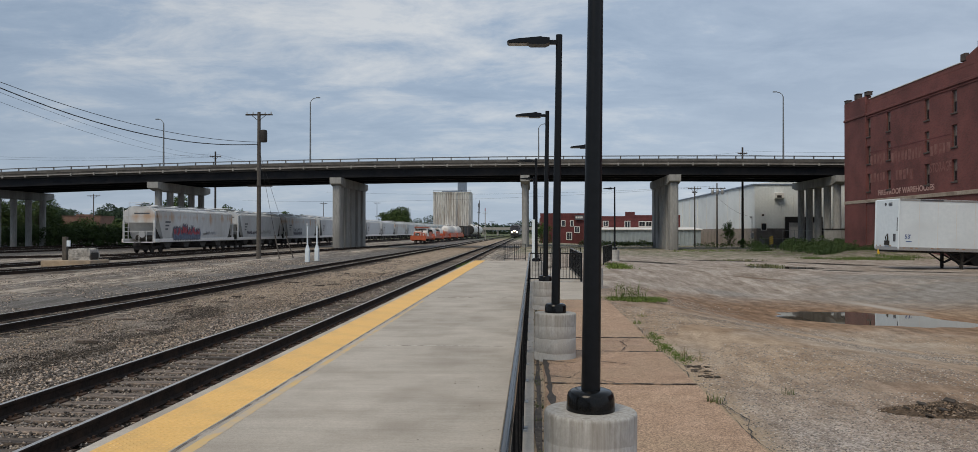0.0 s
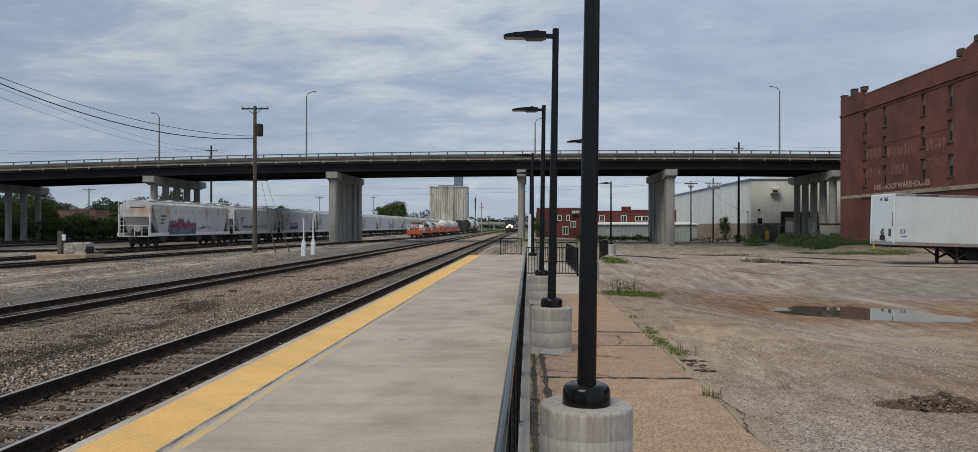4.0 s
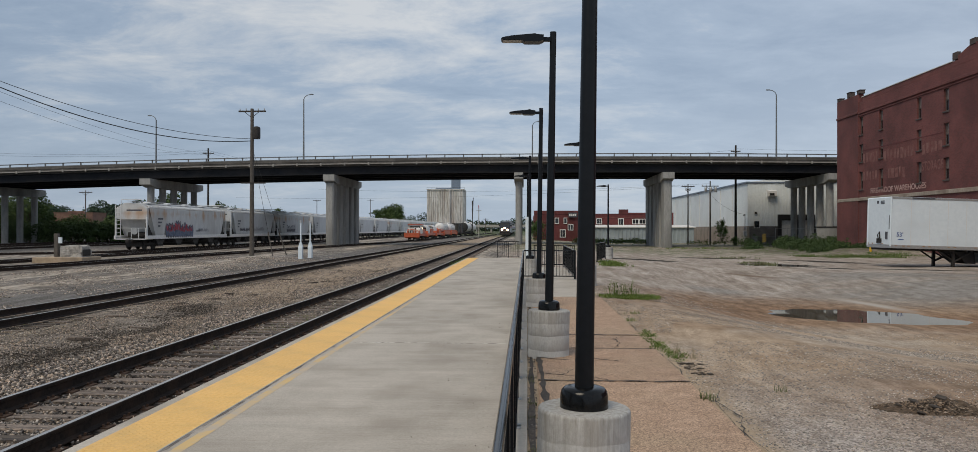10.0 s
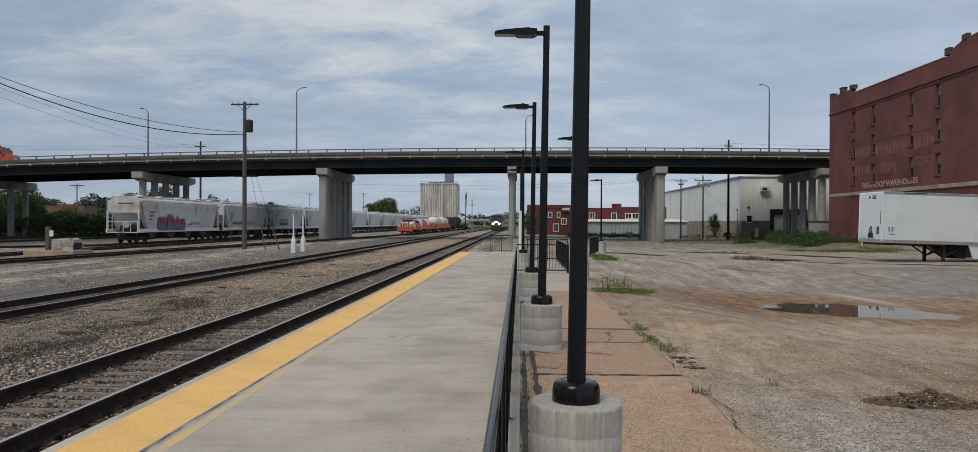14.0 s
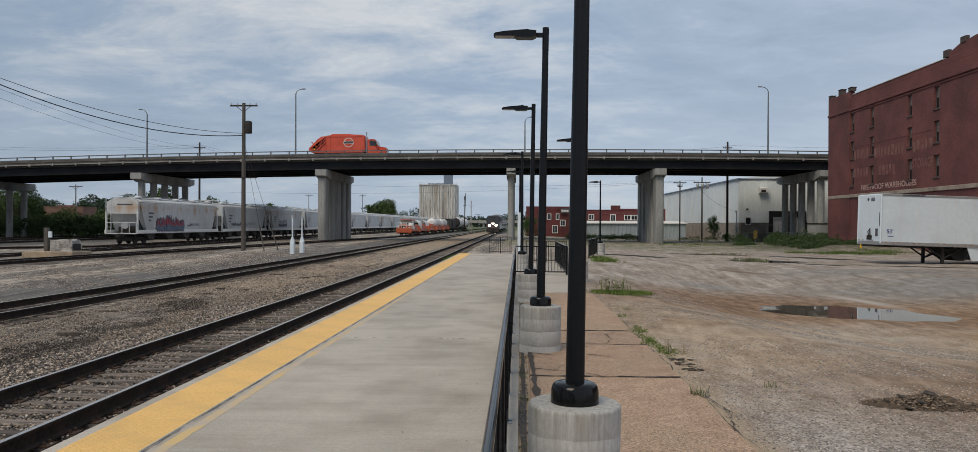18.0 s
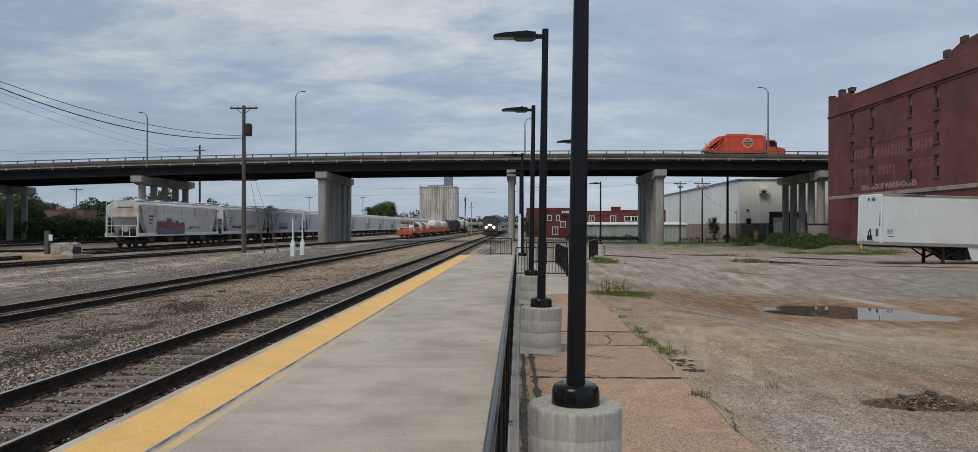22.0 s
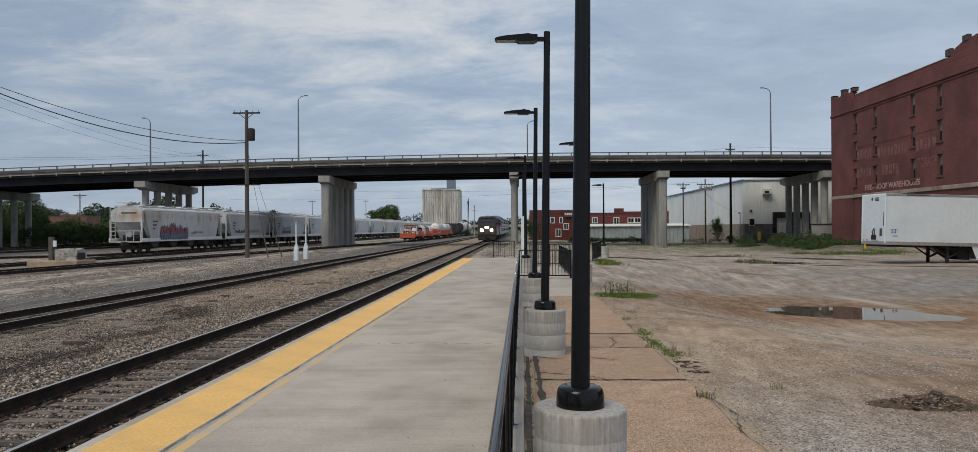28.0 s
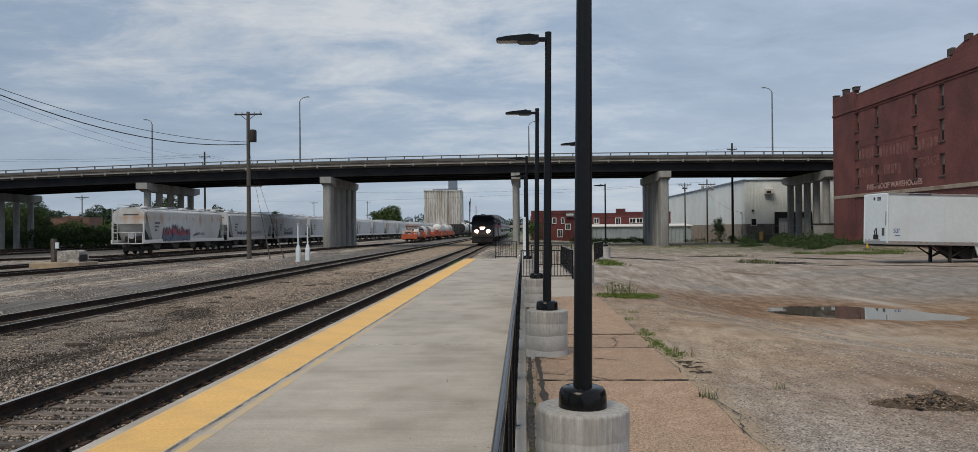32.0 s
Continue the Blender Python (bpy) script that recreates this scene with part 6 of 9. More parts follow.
    for k in range(3):
        part("stencil_bar", box(1.572, 1.577, 2.6, 3.7 - 0.3 * k, 2.9 - 0.35 * k, 3.06 - 0.35 * k), M["ink"], c)
    part("stencil_bar", box(-0.5, 1.0, 0.544, 0.549, 3.7, 3.84), M["ink"], c)
    return c


def build_graffiti(car, y0, wide, seed, mats, z0=1.25, tall=1.35):
    rnd = random.Random(seed)
    y, out = y0, 1.644 if z0 < 1.42 else 1.577
    while y < y0 + wide:
        w = rnd.uniform(0.35, 0.7)
        h = tall * rnd.uniform(0.65, 1.05)
        s = rnd.uniform(-0.25, 0.25)
        for k, m in enumerate(mats):
            g = 0.07 * k
            a, b = y + g + rnd.uniform(-0.1, 0.1), y + w - g + rnd.uniform(-0.1, 0.15)
            lo, hi = z0 + g * 1.2 + (0.3 * h if k == len(mats) - 1 else 0), z0 + h - g * 2.2
            pts = [(a, lo), ((a + b) / 2, lo + 0.12), (b, lo - 0.02), (b + 0.1, lo + 0.45 * h), (b + s, hi), ((a + b) / 2 + s, hi - 0.25), (a + s - 0.1, hi - 0.05), (a - 0.12, lo + 0.4 * h)]
            part("graffiti", extrude(pts, out + 0.004 * k, out + 0.003 + 0.004 * k, "x"), m, car, "sprayed graffiti")
        y += w * 0.92


def build_parked_train():
    rusty = "light grey covered hopper car with rust streaks and red graffiti"
    plain = "pale blue-grey covered hopper car with spray tags, parked in the yard"
    streaked = "light grey covered hopper car with rust streaks, parked in the yard"
    y = HOP_Y
    models, cars = [], []
    for L, coat, text in ((20.5, M["hopper_rusty"], rusty), (17.3, M["hopper_grey"], plain), (17.9, M["hopper_rusty"], streaked)):
        cars.append(build_hopper(pose(HOP_X, y, RAIL_Z), L, coat, text))
        models.append((cars[-1], L))
        y += L + 0.75
    # the plain copies stand in before any paint is sprayed on
    for k in range(12):
        model, L = models[(1, 2, 1, 1, 2)[k % 5]]
        copy_thing(model, pose(HOP_X, y, RAIL_Z))
        y += L + 0.75
    build_graffiti(cars[0], 4.2, 6.0, 11, (M["graf_dark"], M["graf_blue"], M["graf_red"]), 1.12, 1.75)
    build_graffiti(cars[0], 11.5, 3.2, 15, (M["graf_pale"],), 1.5, 0.7)
    build_graffiti(cars[1], 3.5, 3.0, 12, (M["graf_dark"],), 1.5, 0.8)
    build_graffiti(cars[1], 7.4, 4.5, 13, (M["graf_pale"],), 1.5, 0.9)
    build_graffiti(cars[2], 4.5, 4.0, 14, (M["graf_dark"], M["graf_pale"]), 1.5, 1.3)


M["graf_pale"] = surface("faded_spray", (0.30, 0.31, 0.34), (0.46, 0.47, 0.50), 6, 0.6, bump=0)


def streaked_paint():
    """Grey paint with rust that runs down from the roof edge in soft streaks."""
    m = surface("rust_streaked_paint", (0.47, 0.485, 0.495), (0.56, 0.57, 0.575), 3, 0.6, bump=0.06, stain=(0.40, 0.395, 0.385), patch=0.35, streak=(1, 1, 0.35))
    nt = m.node_tree
    N, L = nt.nodes.new, nt.links.new
    bsdf = nt.nodes["Principled BSDF"]
    old = bsdf.inputs["Base Color"].links[0].from_socket
    co, sep, mp, nz, ad, mr, mx = (N("ShaderNode" + k) for k in ("TexCoord", "SeparateXYZ", "Mapping", "TexNoise", "Math", "MapRange", "Mix"))
    L(co.outputs["Object"], sep.inputs[0])
    mp.inputs["Scale"].default_value = (0.2, 0.62, 0.10)
    L(co.outputs["Object"], mp.inputs[0])
    L(mp.outputs[0], nz.inputs["Vector"])
    nz.inputs["Scale"].default_value, nz.inputs["Detail"].default_value, nz.inputs["Roughness"].default_value = 2.0, 5, 0.55
    off, gap = N("ShaderNodeMath"), N("ShaderNodeMath")
    off.operation, gap.operation, ad.operation = "SUBTRACT", "ABSOLUTE", "MULTIPLY_ADD"
    L(sep.outputs[2], off.inputs[0])
    off.inputs[1].default_value = 3.5
    L(off.outputs[0], gap.inputs[0])
    L(gap.outputs[0], ad.inputs[0])
    ad.inputs[1].default_value = -0.22
    L(nz.outputs["Fac"], ad.inputs[2])
    mr.inputs["From Min"].default_value, mr.inputs["From Max"].default_value, mr.inputs["To Max"].default_value = 0.44, 0.60, 0.8
    L(ad.outputs[0], mr.inputs["Value"])
    mx.data_type = "RGBA"
    L(mr.outputs[0], mx.inputs[0])
    L(old, mx.inputs[6])
    mx.inputs[7].default_value = (0.40, 0.24, 0.13, 1)
    L(mx.outputs[2], bsdf.inputs["Base Color"])
    return m


M["hopper_rusty"] = streaked_paint()
build_parked_train()


def arch(r, wall, straight, y0, y1, z):
    """A round-topped shelter open at both ends: outer and inner arcs on straight sides."""
    bm = bmesh.new()
    out = [(-r, z)] + [(-r * math.cos(a), z + straight + r * math.sin(a)) for a in [k * math.pi / 12 for k in range(13)]] + [(r, z)]
    k = r - wall
    inn = [(-k, z)] + [(-k * math.cos(a), z + straight + k * math.sin(a)) for a in [q * math.pi / 12 for q in range(13)]] + [(k, z)]
    rings = [[bm.verts.new((u, y, v)) for u, v in line] for line, y in ((out, y0), (out, y1), (inn, y1), (inn, y0))]
    for q in range(4):
        a, b = rings[q], rings[(q + 1) % 4]
        for n in range(len(a) - 1):
            bm.faces.new((a[n], a[n + 1], b[n + 1], b[n]))
    bmesh.ops.recalc_face_normals(bm, faces=bm.faces[:])
    return bm


def on_work(y):
    """Pose on the work train's track."""
    ys, xs = [p[1] for p in WORK_LINE], [p[0] for p in WORK_LINE]
    x0, x1 = float(np.interp(y, ys, xs)), float(np.interp(y + 10, ys, xs))
    return pose(x0, y, RAIL_Z, 0, 0, -math.degrees(math.atan((x1 - x0) / 10)))


def work_frame(name, label, y, L):
    c = thing(name, label, "work train", on_work(y), "orange work train")
    part("frame", box(-1.3, 1.3, 0.3, L - 0.3, 0.72, 1.12, bevel=0.04), M["orange"], c)
    for a in (0.0, L - 0.3):
        part("end_beam", box(-1.4, 1.4, a, a + 0.3, 0.5, 1.3, bevel=0.05), M["orange"], c)
    build_bogie(c, 2.1)
    build_bogie(c, L - 2.1)
    return c


def build_machine(y):
    """Track machine at the head of the work train."""
    L = 10.0
    c = work_frame("track_machine", "orange track maintenance machine with pale rails and lamps", y, L)
    part("engine_hood", box(-0.95, 0.35, 0.7, 3.0, 1.12, 1.95, bevel=0.1), M["orange"], c)
    part("hood_top", box(-0.8, 0.2, 0.9, 2.8, 1.95, 2.12, bevel=0.05), M["trim"], c)
    part("grille", box(-0.7, 0.1, 0.66, 0.7, 1.25, 1.8), M["dark"], c)
    part("tool_box", box(0.5, 1.25, 0.5, 1.9, 1.12, 1.72, bevel=0.05), M["orange"], c)
    part("work_head", extrude([(0.35, 0.35), (0.2, 0.9), (0.5, 1.3), (1.0, 1.3), (1.2, 0.5)], -1.2, -0.75, "x"), M["orange"], c)
    part("work_head", extrude([(0.35, 0.35), (0.2, 0.9), (0.5, 1.3), (1.0, 1.3), (1.2, 0.5)], 0.75, 1.2, "x"), M["orange"], c)
    cab = part("cab", box(-1.2, 1.2, 3.6, 5.4, 1.12, 2.75, bevel=0.08), M["trim"], c, "pale cab")
    part("cab_window", box(-0.95, 0.95, 3.57, 3.6, 1.75, 2.5), M["glass"], cab)
    part("cab_window", box(1.2, 1.23, 3.8, 5.2, 1.75, 2.5), M["glass"], cab)
    part("cab_roof", box(-1.3, 1.3, 3.4, 5.6, 2.75, 2.86, bevel=0.03), M["orange"], cab)
    part("deck_box", box(-1.15, 1.15, 6.0, 9.2, 1.12, 2.0, bevel=0.05), M["orange"], c)
    for x in (-1.25, -0.4, 0.45, 1.25):
        part("guard_post", box(x - 0.035, x + 0.035, 0.06, 0.13, 1.25, 2.3), M["trim"], c)
    for z in (1.75, 2.26):
        part("guard_rail", box(-1.29, 1.29, 0.06, 0.13, z, z + 0.07), M["trim"], c)
    for x in (-0.95, 0.0, 0.95):
        part("work_lamp", cyl((x, -0.02, 1.45), (x, 0.16, 1.45), 0.13, 0.13, 12), M["white"], c)
    part("hose_reel", cyl((0.5, 2.4, 1.75), (1.2, 2.4, 1.75), 0.45, 0.45, 18), M["trim"], c, smooth=True)
    part("exhaust", cyl((-0.9, 2.6, 1.9), (-0.9, 2.6, 2.75), 0.06, 0.06, 8), M["dark"], c)


def build_arch_car(y, side):
    L = 12.0
    c = work_frame("shelter_car", "orange flat car with a white round-topped shelter", y, L)
    s = part("shelter", arch(0.92, 0.14, 0.75, 0.5, 4.6, 1.12), M["trim"], c, "white round-topped shelter with a dark mouth", at=pose(side, 0, 0))
    part("shelter_back", box(-0.8, 0.8, 4.3, 4.4, 1.12, 2.3), M["dark"], s)
    for x in (-1.15, 1.15):
        part("side_bin", box(min(x, x * 0.72), max(x, x * 0.72), 5.0, 8.0, 1.12, 1.8, bevel=0.04), M["orange"], c)
    part("winch", cyl((-0.7, 6.5, 1.75), (0.7, 6.5, 1.75), 0.5, 0.5, 20), M["orange"], c, smooth=True)
    part("crate", box(-1.0, 0.9, 8.5, 11.2, 1.12, 2.05, bevel=0.05), M["orange"], c)
    part("crate_lid", box(-1.05, 0.95, 8.45, 11.25, 2.05, 2.13), M["trim"], c)
    part("end_panel", box(-1.3, 1.3, 0.32, 0.42, 1.12, 1.62), M["orange"], c)


def build_tank_work_car(y):
    L = 14.0
    c = work_frame("tank_flat_car", "orange flat car carrying a white drum tank", y, L)
    part("tank", lathe([(0.55, 1.0), (0.95, 1.35), (1.12, 1.9), (1.12, 10.6), (0.9, 11.2), (0.4, 11.5)], 26), M["trim"], c, "white drum tank", smooth=True, at=pose(0, 0, 2.28, -90, 0, 0))
    for k in range(5):
        part("tank_band", cyl((0, 2.2 + k * 2.0, 2.28), (0, 2.36 + k * 2.0, 2.28), 1.16, 1.16, 26), M["bluff"], c, smooth=True)
    for k in range(4):
        part("cradle", box(-1.2, 1.2, 2.0 + k * 2.4, 2.5 + k * 2.4, 1.12, 1.5), M["orange"], c)
    for x in (-1.28, 1.1):
        part("side_bin", box(x, x + 0.18, 0.8, 12.8, 1.12, 1.75, bevel=0.03), M["orange"], c)
    part("walkway", box(-0.25, 0.25, 2.4, 10.2, 3.42, 3.47), M["dark"], c)
    part("manhole", cyl((0, 5.2, 3.38), (0, 5.2, 3.68), 0.3, 0.3, 14), M["trim"], c, smooth=True)


build_machine(138.5)
build_arch_car(150.0, 0.15)
build_arch_car(163.5, -0.2)
build_tank_work_car(177.0)
build_tank_work_car(192.2)


def build_boxcar(y):
    c = thing("boxcar", "dark brown boxcar behind the work train", "rail car", on_work(y), "orange work train")
    part("body", box(-1.4, 1.4, 0.4, 14.6, 1.0, 3.3, bevel=0.05), M["dark_hopper"], c)
    part("roof", extrude([(-1.45, 3.3), (0, 3.5), (1.45, 3.3)], 0.3, 14.7), M["dark"], c)
    part("door", box(1.4, 1.48, 6.0, 9.0, 1.05, 3.15), M["rust_brown"], c, "brown sliding door")
    for k in range(10):
        y0 = 1.0 + k * 1.4
        part("side_post", box(1.4, 1.45, y0, y0 + 0.1, 1.05, 3.2), M["dark"], c)
    part("end_ladder", box(0.85, 1.3, 0.34, 0.39, 1.05, 3.2), M["dark"], c)
    part("frame", box(-1.2, 1.2, 0.1, 14.9, 0.75, 1.05), M["dark"], c)
    build_bogie(c, 2.2)
    build_bogie(c, 12.8)


M["rust_brown"] = surface("brown_car_paint", (0.075, 0.045, 0.036), (0.12, 0.075, 0.06), 4, 0.75, bump=0.1, stain=(0.05, 0.035, 0.03), patch=0.8)
build_boxcar(208.5)


def build_tank_car(at):
    c = thing("tank_car", "white tank car with a dark end on a far track", "rail car", at, "far tank cars")
    part("tank", cyl((0, 0.8, 2.5), (0, 15.0, 2.5), 1.4, 1.4, 24), M["trim"], c, smooth=True)
    part("tank_end", lathe([(0.3, 0.35), (1.0, 0.42), (1.36, 0.62), (1.41, 0.9)], 24), M["dark"], c, smooth=True, at=pose(0, 0, 2.5, -90, 0, 0))
    part("tank_end", lathe([(1.41, 14.9), (1.36, 15.2), (1.0, 15.4), (0.3, 15.47)], 24), M["dark"], c, smooth=True, at=pose(0, 0, 2.5, -90, 0, 0))
    part("frame", box(-0.4, 0.4, 0, 15.8, 0.8, 1.1), M["dark"], c)
    part("dome", cyl((0, 8, 3.85), (0, 8, 4.25), 0.5, 0.5, 16), M["trim"], c)
    build_bogie(c, 2.0)
    build_bogie(c, 13.8)


build_track("far storage track under the tank cars", [(-19.4, 226.0), (-16.4, 420.0)], 226, sunk=0.05)
for y in (236.0, 253.0):
    build_tank_car(pose(-19.4 + 3.0 * (y - 226) / 194, y, RAIL_Z, 0, 0, -math.degrees(3.0 / 194)))


def build_loco(at):
    """Passenger locomotive, nose towards -y at local y = 0, rails at z = 0."""
    c = thing("locomotive", "dark-nosed silver diesel passenger locomotive with lit headlights", "locomotive", at, "passenger train")
    L = 20.8

    def shell(profile, half, name, mat, label=""):
        bm = extrude(profile, -half, half, "x")
        for v in bm.verts:
            if v.co.z > 3.9:
                v.co.x *= 1 - 0.28 * min(1.0, (v.co.z - 3.9) / 0.5)
            if v.co.y < 1.2:
                v.co.x *= 0.90 + 0.10 * max(0.0, v.co.y / 1.2)
        return part(name, bm, mat, c, label)
    nose = shell([(0.12, 0.95), (0.0, 1.3), (0.02, 2.1), (0.3, 2.8), (0.75, 3.25), (1.5, 4.05), (2.1, 4.3), (3.2, 4.37), (3.2, 0.95)], 1.53, "nose", M["loco_dark"], "dark blue-grey nose and cab")
    shell([(3.2, 1.0), (3.2, 4.37), (20.3, 4.37), (20.7, 4.1), (20.8, 1.0)], 1.52, "carbody", M["loco_silver"], "silver carbody")
    part("pilot", extrude([(0.05, 0.15), (-0.1, 0.25), (0.0, 0.93), (1.2, 0.93), (1.2, 0.25)], -1.4, 1.4, "x"), M["dark"], c)
    for s in (-1, 1):
        part("windscreen", extrude([(0.80, 3.32), (1.38, 3.94), (1.36, 3.97), (0.76, 3.33)], min(s * 0.12, s * 1.18), max(s * 0.12, s * 1.18), "x"), M["rubber"], nose)
        part("side_window", box(min(s * 1.52, s * 1.545), max(s * 1.52, s * 1.545), 2.0, 2.9, 2.75, 3.45), M["glass"], nose)
        part("ditch_light", cyl((s * 0.78, -0.05, 1.90), (s * 0.78, 0.06, 1.90), 0.23, 0.23, 18), M["headlight"], nose, "glowing white ditch light")
        # the glowing rim is no lamp: it draws the ditch light's bloom
        part("lamp_rim", cyl((s * 0.78, -0.03, 1.90), (s * 0.78, 0.08, 1.90), 0.30, 0.30, 20), M["lamp_bloom"], nose)
        part("side_stripe", box(min(s * 1.521, s * 1.528), max(s * 1.521, s * 1.528), 3.2, 20.5, 2.55, 2.85), M["loco_red"], c)
        part("side_band", box(min(s * 1.521, s * 1.528), max(s * 1.521, s * 1.528), 3.2, 20.5, 2.9, 3.6), M["loco_blue"], c)
        for k in range(5):
            part("side_grille", box(min(s * 1.528, s * 1.545), max(s * 1.528, s * 1.545), 9.0 + k * 2.1, 10.7 + k * 2.1, 3.05, 3.85), M["dark"], c)
        part("handrail", cyl((s * 1.56, 2.2, 1.2), (s * 1.56, 2.2, 2.6), 0.025, 0.025, 6), M["galv"], nose)
    # glowing block that draws the bloom round the two headlights
    part("lamp_rim", box(-0.42, 0.42, 0.08, 0.40, 2.10, 2.60, bevel=0.1), M["lamp_bloom"], nose)
    part("headlight", cyl((-0.13, 0.06, 2.33), (-0.13, 0.36, 2.36), 0.15, 0.15, 16), M["headlight"], nose, "glowing white headlight")
    part("headlight", cyl((0.13, 0.06, 2.33), (0.13, 0.36, 2.36), 0.15, 0.15, 16), M["headlight"], nose, "glowing white headlight")
    part("red_band", box(-1.36, 1.36, -0.012, 0.06, 2.06, 2.12), M["loco_red"], nose)
    part("nose_plate", extrude([(0.115, 0.97), (-0.008, 1.31), (0.012, 2.05), (0.1, 2.05), (0.2, 0.97)], -1.36, 1.36, "x"), M["loco_grime"], nose, "grimy grey-brown lower nose")
    part("brow", extrude([(1.42, 4.0), (1.30, 4.04), (1.55, 4.2), (2.0, 4.3), (2.0, 4.2)], -1.1, 1.1, "x"), M["loco_dark"], nose)
    part("mirror_arm", box(-1.7, -1.5, 1.7, 1.76, 3.0, 3.3), M["dark"], nose)
    part("mirror_arm", box(1.5, 1.7, 1.7, 1.76, 3.0, 3.3), M["dark"], nose)
    part("horn", box(-0.3, 0.3, 2.6, 3.1, 4.37, 4.52), M["galv"], c)
    shell([(3.22, 3.86), (3.22, 4.40), (20.3, 4.40), (20.72, 4.14), (20.74, 3.86)], 1.535, "roof", M["loco_dark"], "dark roof")
    part("fan_housing", box(-0.9, 0.9, 14, 18.5, 4.37, 4.5), M["dark"], c)
    part("fuel_tank", box(-1.25, 1.25, 7.8, 12.6, 0.3, 1.0, bevel=0.08), M["dark"], c)
    for y in (4.2, 16.6):
        build_bogie(c, y)
    part("coupler", box(-0.15, 0.15, -0.5, 0.1, 0.7, 0.98), M["dark"], c)
    c.scale = (1.04, 1.0, 0.945)
    return c


def build_coach(at):
    c = thing("passenger_coach", "silver double-deck passenger coach with a window band", "rail coach", at, "passenger train")
    L = 25.2
    prof = [(-1.45, 0.7), (-1.55, 1.0), (-1.55, 4.2), (-1.3, 4.65), (-0.6, 4.88), (0.6, 4.88), (1.3, 4.65), (1.55, 4.2), (1.55, 1.0), (1.45, 0.7)]
    part("carbody", extrude(prof, 0.0, L), M["coach"], c)
    for s in (-1, 1):
        for z0, z1 in ((1.5, 2.15), (3.25, 3.95)):
            for k in range(11):
                y = 1.6 + k * 2.05
                part("window", box(min(s * 1.551, s * 1.556), max(s * 1.551, s * 1.556), y, y + 1.5, z0, z1), M["glass"], c)
        part("stripe", box(min(s * 1.551, s * 1.554), max(s * 1.551, s * 1.554), 0.3, L - 0.3, 2.45, 2.7), M["loco_blue"], c)
        part("stripe", box(min(s * 1.551, s * 1.554), max(s * 1.551, s * 1.554), 0.3, L - 0.3, 2.75, 2.85), M["loco_red"], c)
    part("roof", extrude([(-1.57, 4.05), (-1.57, 4.22), (-1.32, 4.67), (-0.6, 4.90), (0.6, 4.90), (1.32, 4.67), (1.57, 4.22), (1.57, 4.05), (1.3, 4.5), (-1.3, 4.5)], 0.02, L - 0.02), M["loco_dark"], c, "dark curved roof")
    part("end_door", box(-0.45, 0.45, -0.05, 0.001, 2.2, 4.2), M["dark"], c)
    part("underframe", box(-1.2, 1.2, 5.5, 19.5, 0.4, 0.7), M["dark"], c)
    build_bogie(c, 2.8)
    build_bogie(c, L - 2.8)
    return c


train = []


def on_main(nose):
    """Pose of a vehicle on the main track whose front stands at y = nose."""
    return pose(main_x(nose), nose, RAIL_Z, 0, 0, math.degrees(math.atan(DRIFT)))


def build_train():
    a = build_loco(on_main(284.0))
    b = copy_thing(a, on_main(284.0 + 21.6))
    for o in b.children_recursive:
        if o.name.startswith(("headlight", "ditch_light", "lamp_rim")):
            o.data = o.data.copy()
            o.data.materials[0] = M["lens"]
            o["label"] = "unlit lamp"
    tagged(b, "silver diesel passenger locomotive coupled behind the first")
    train.extend([(a, 0.0), (b, 21.6)])
    first = build_coach(on_main(284.0 + 43.2))
    train.append((first, 43.2))
    for k in range(1, 5):
        train.append((copy_thing(first, on_main(284.0 + 43.2 + 25.9 * k)), 43.2 + 25.9 * k))


build_train()


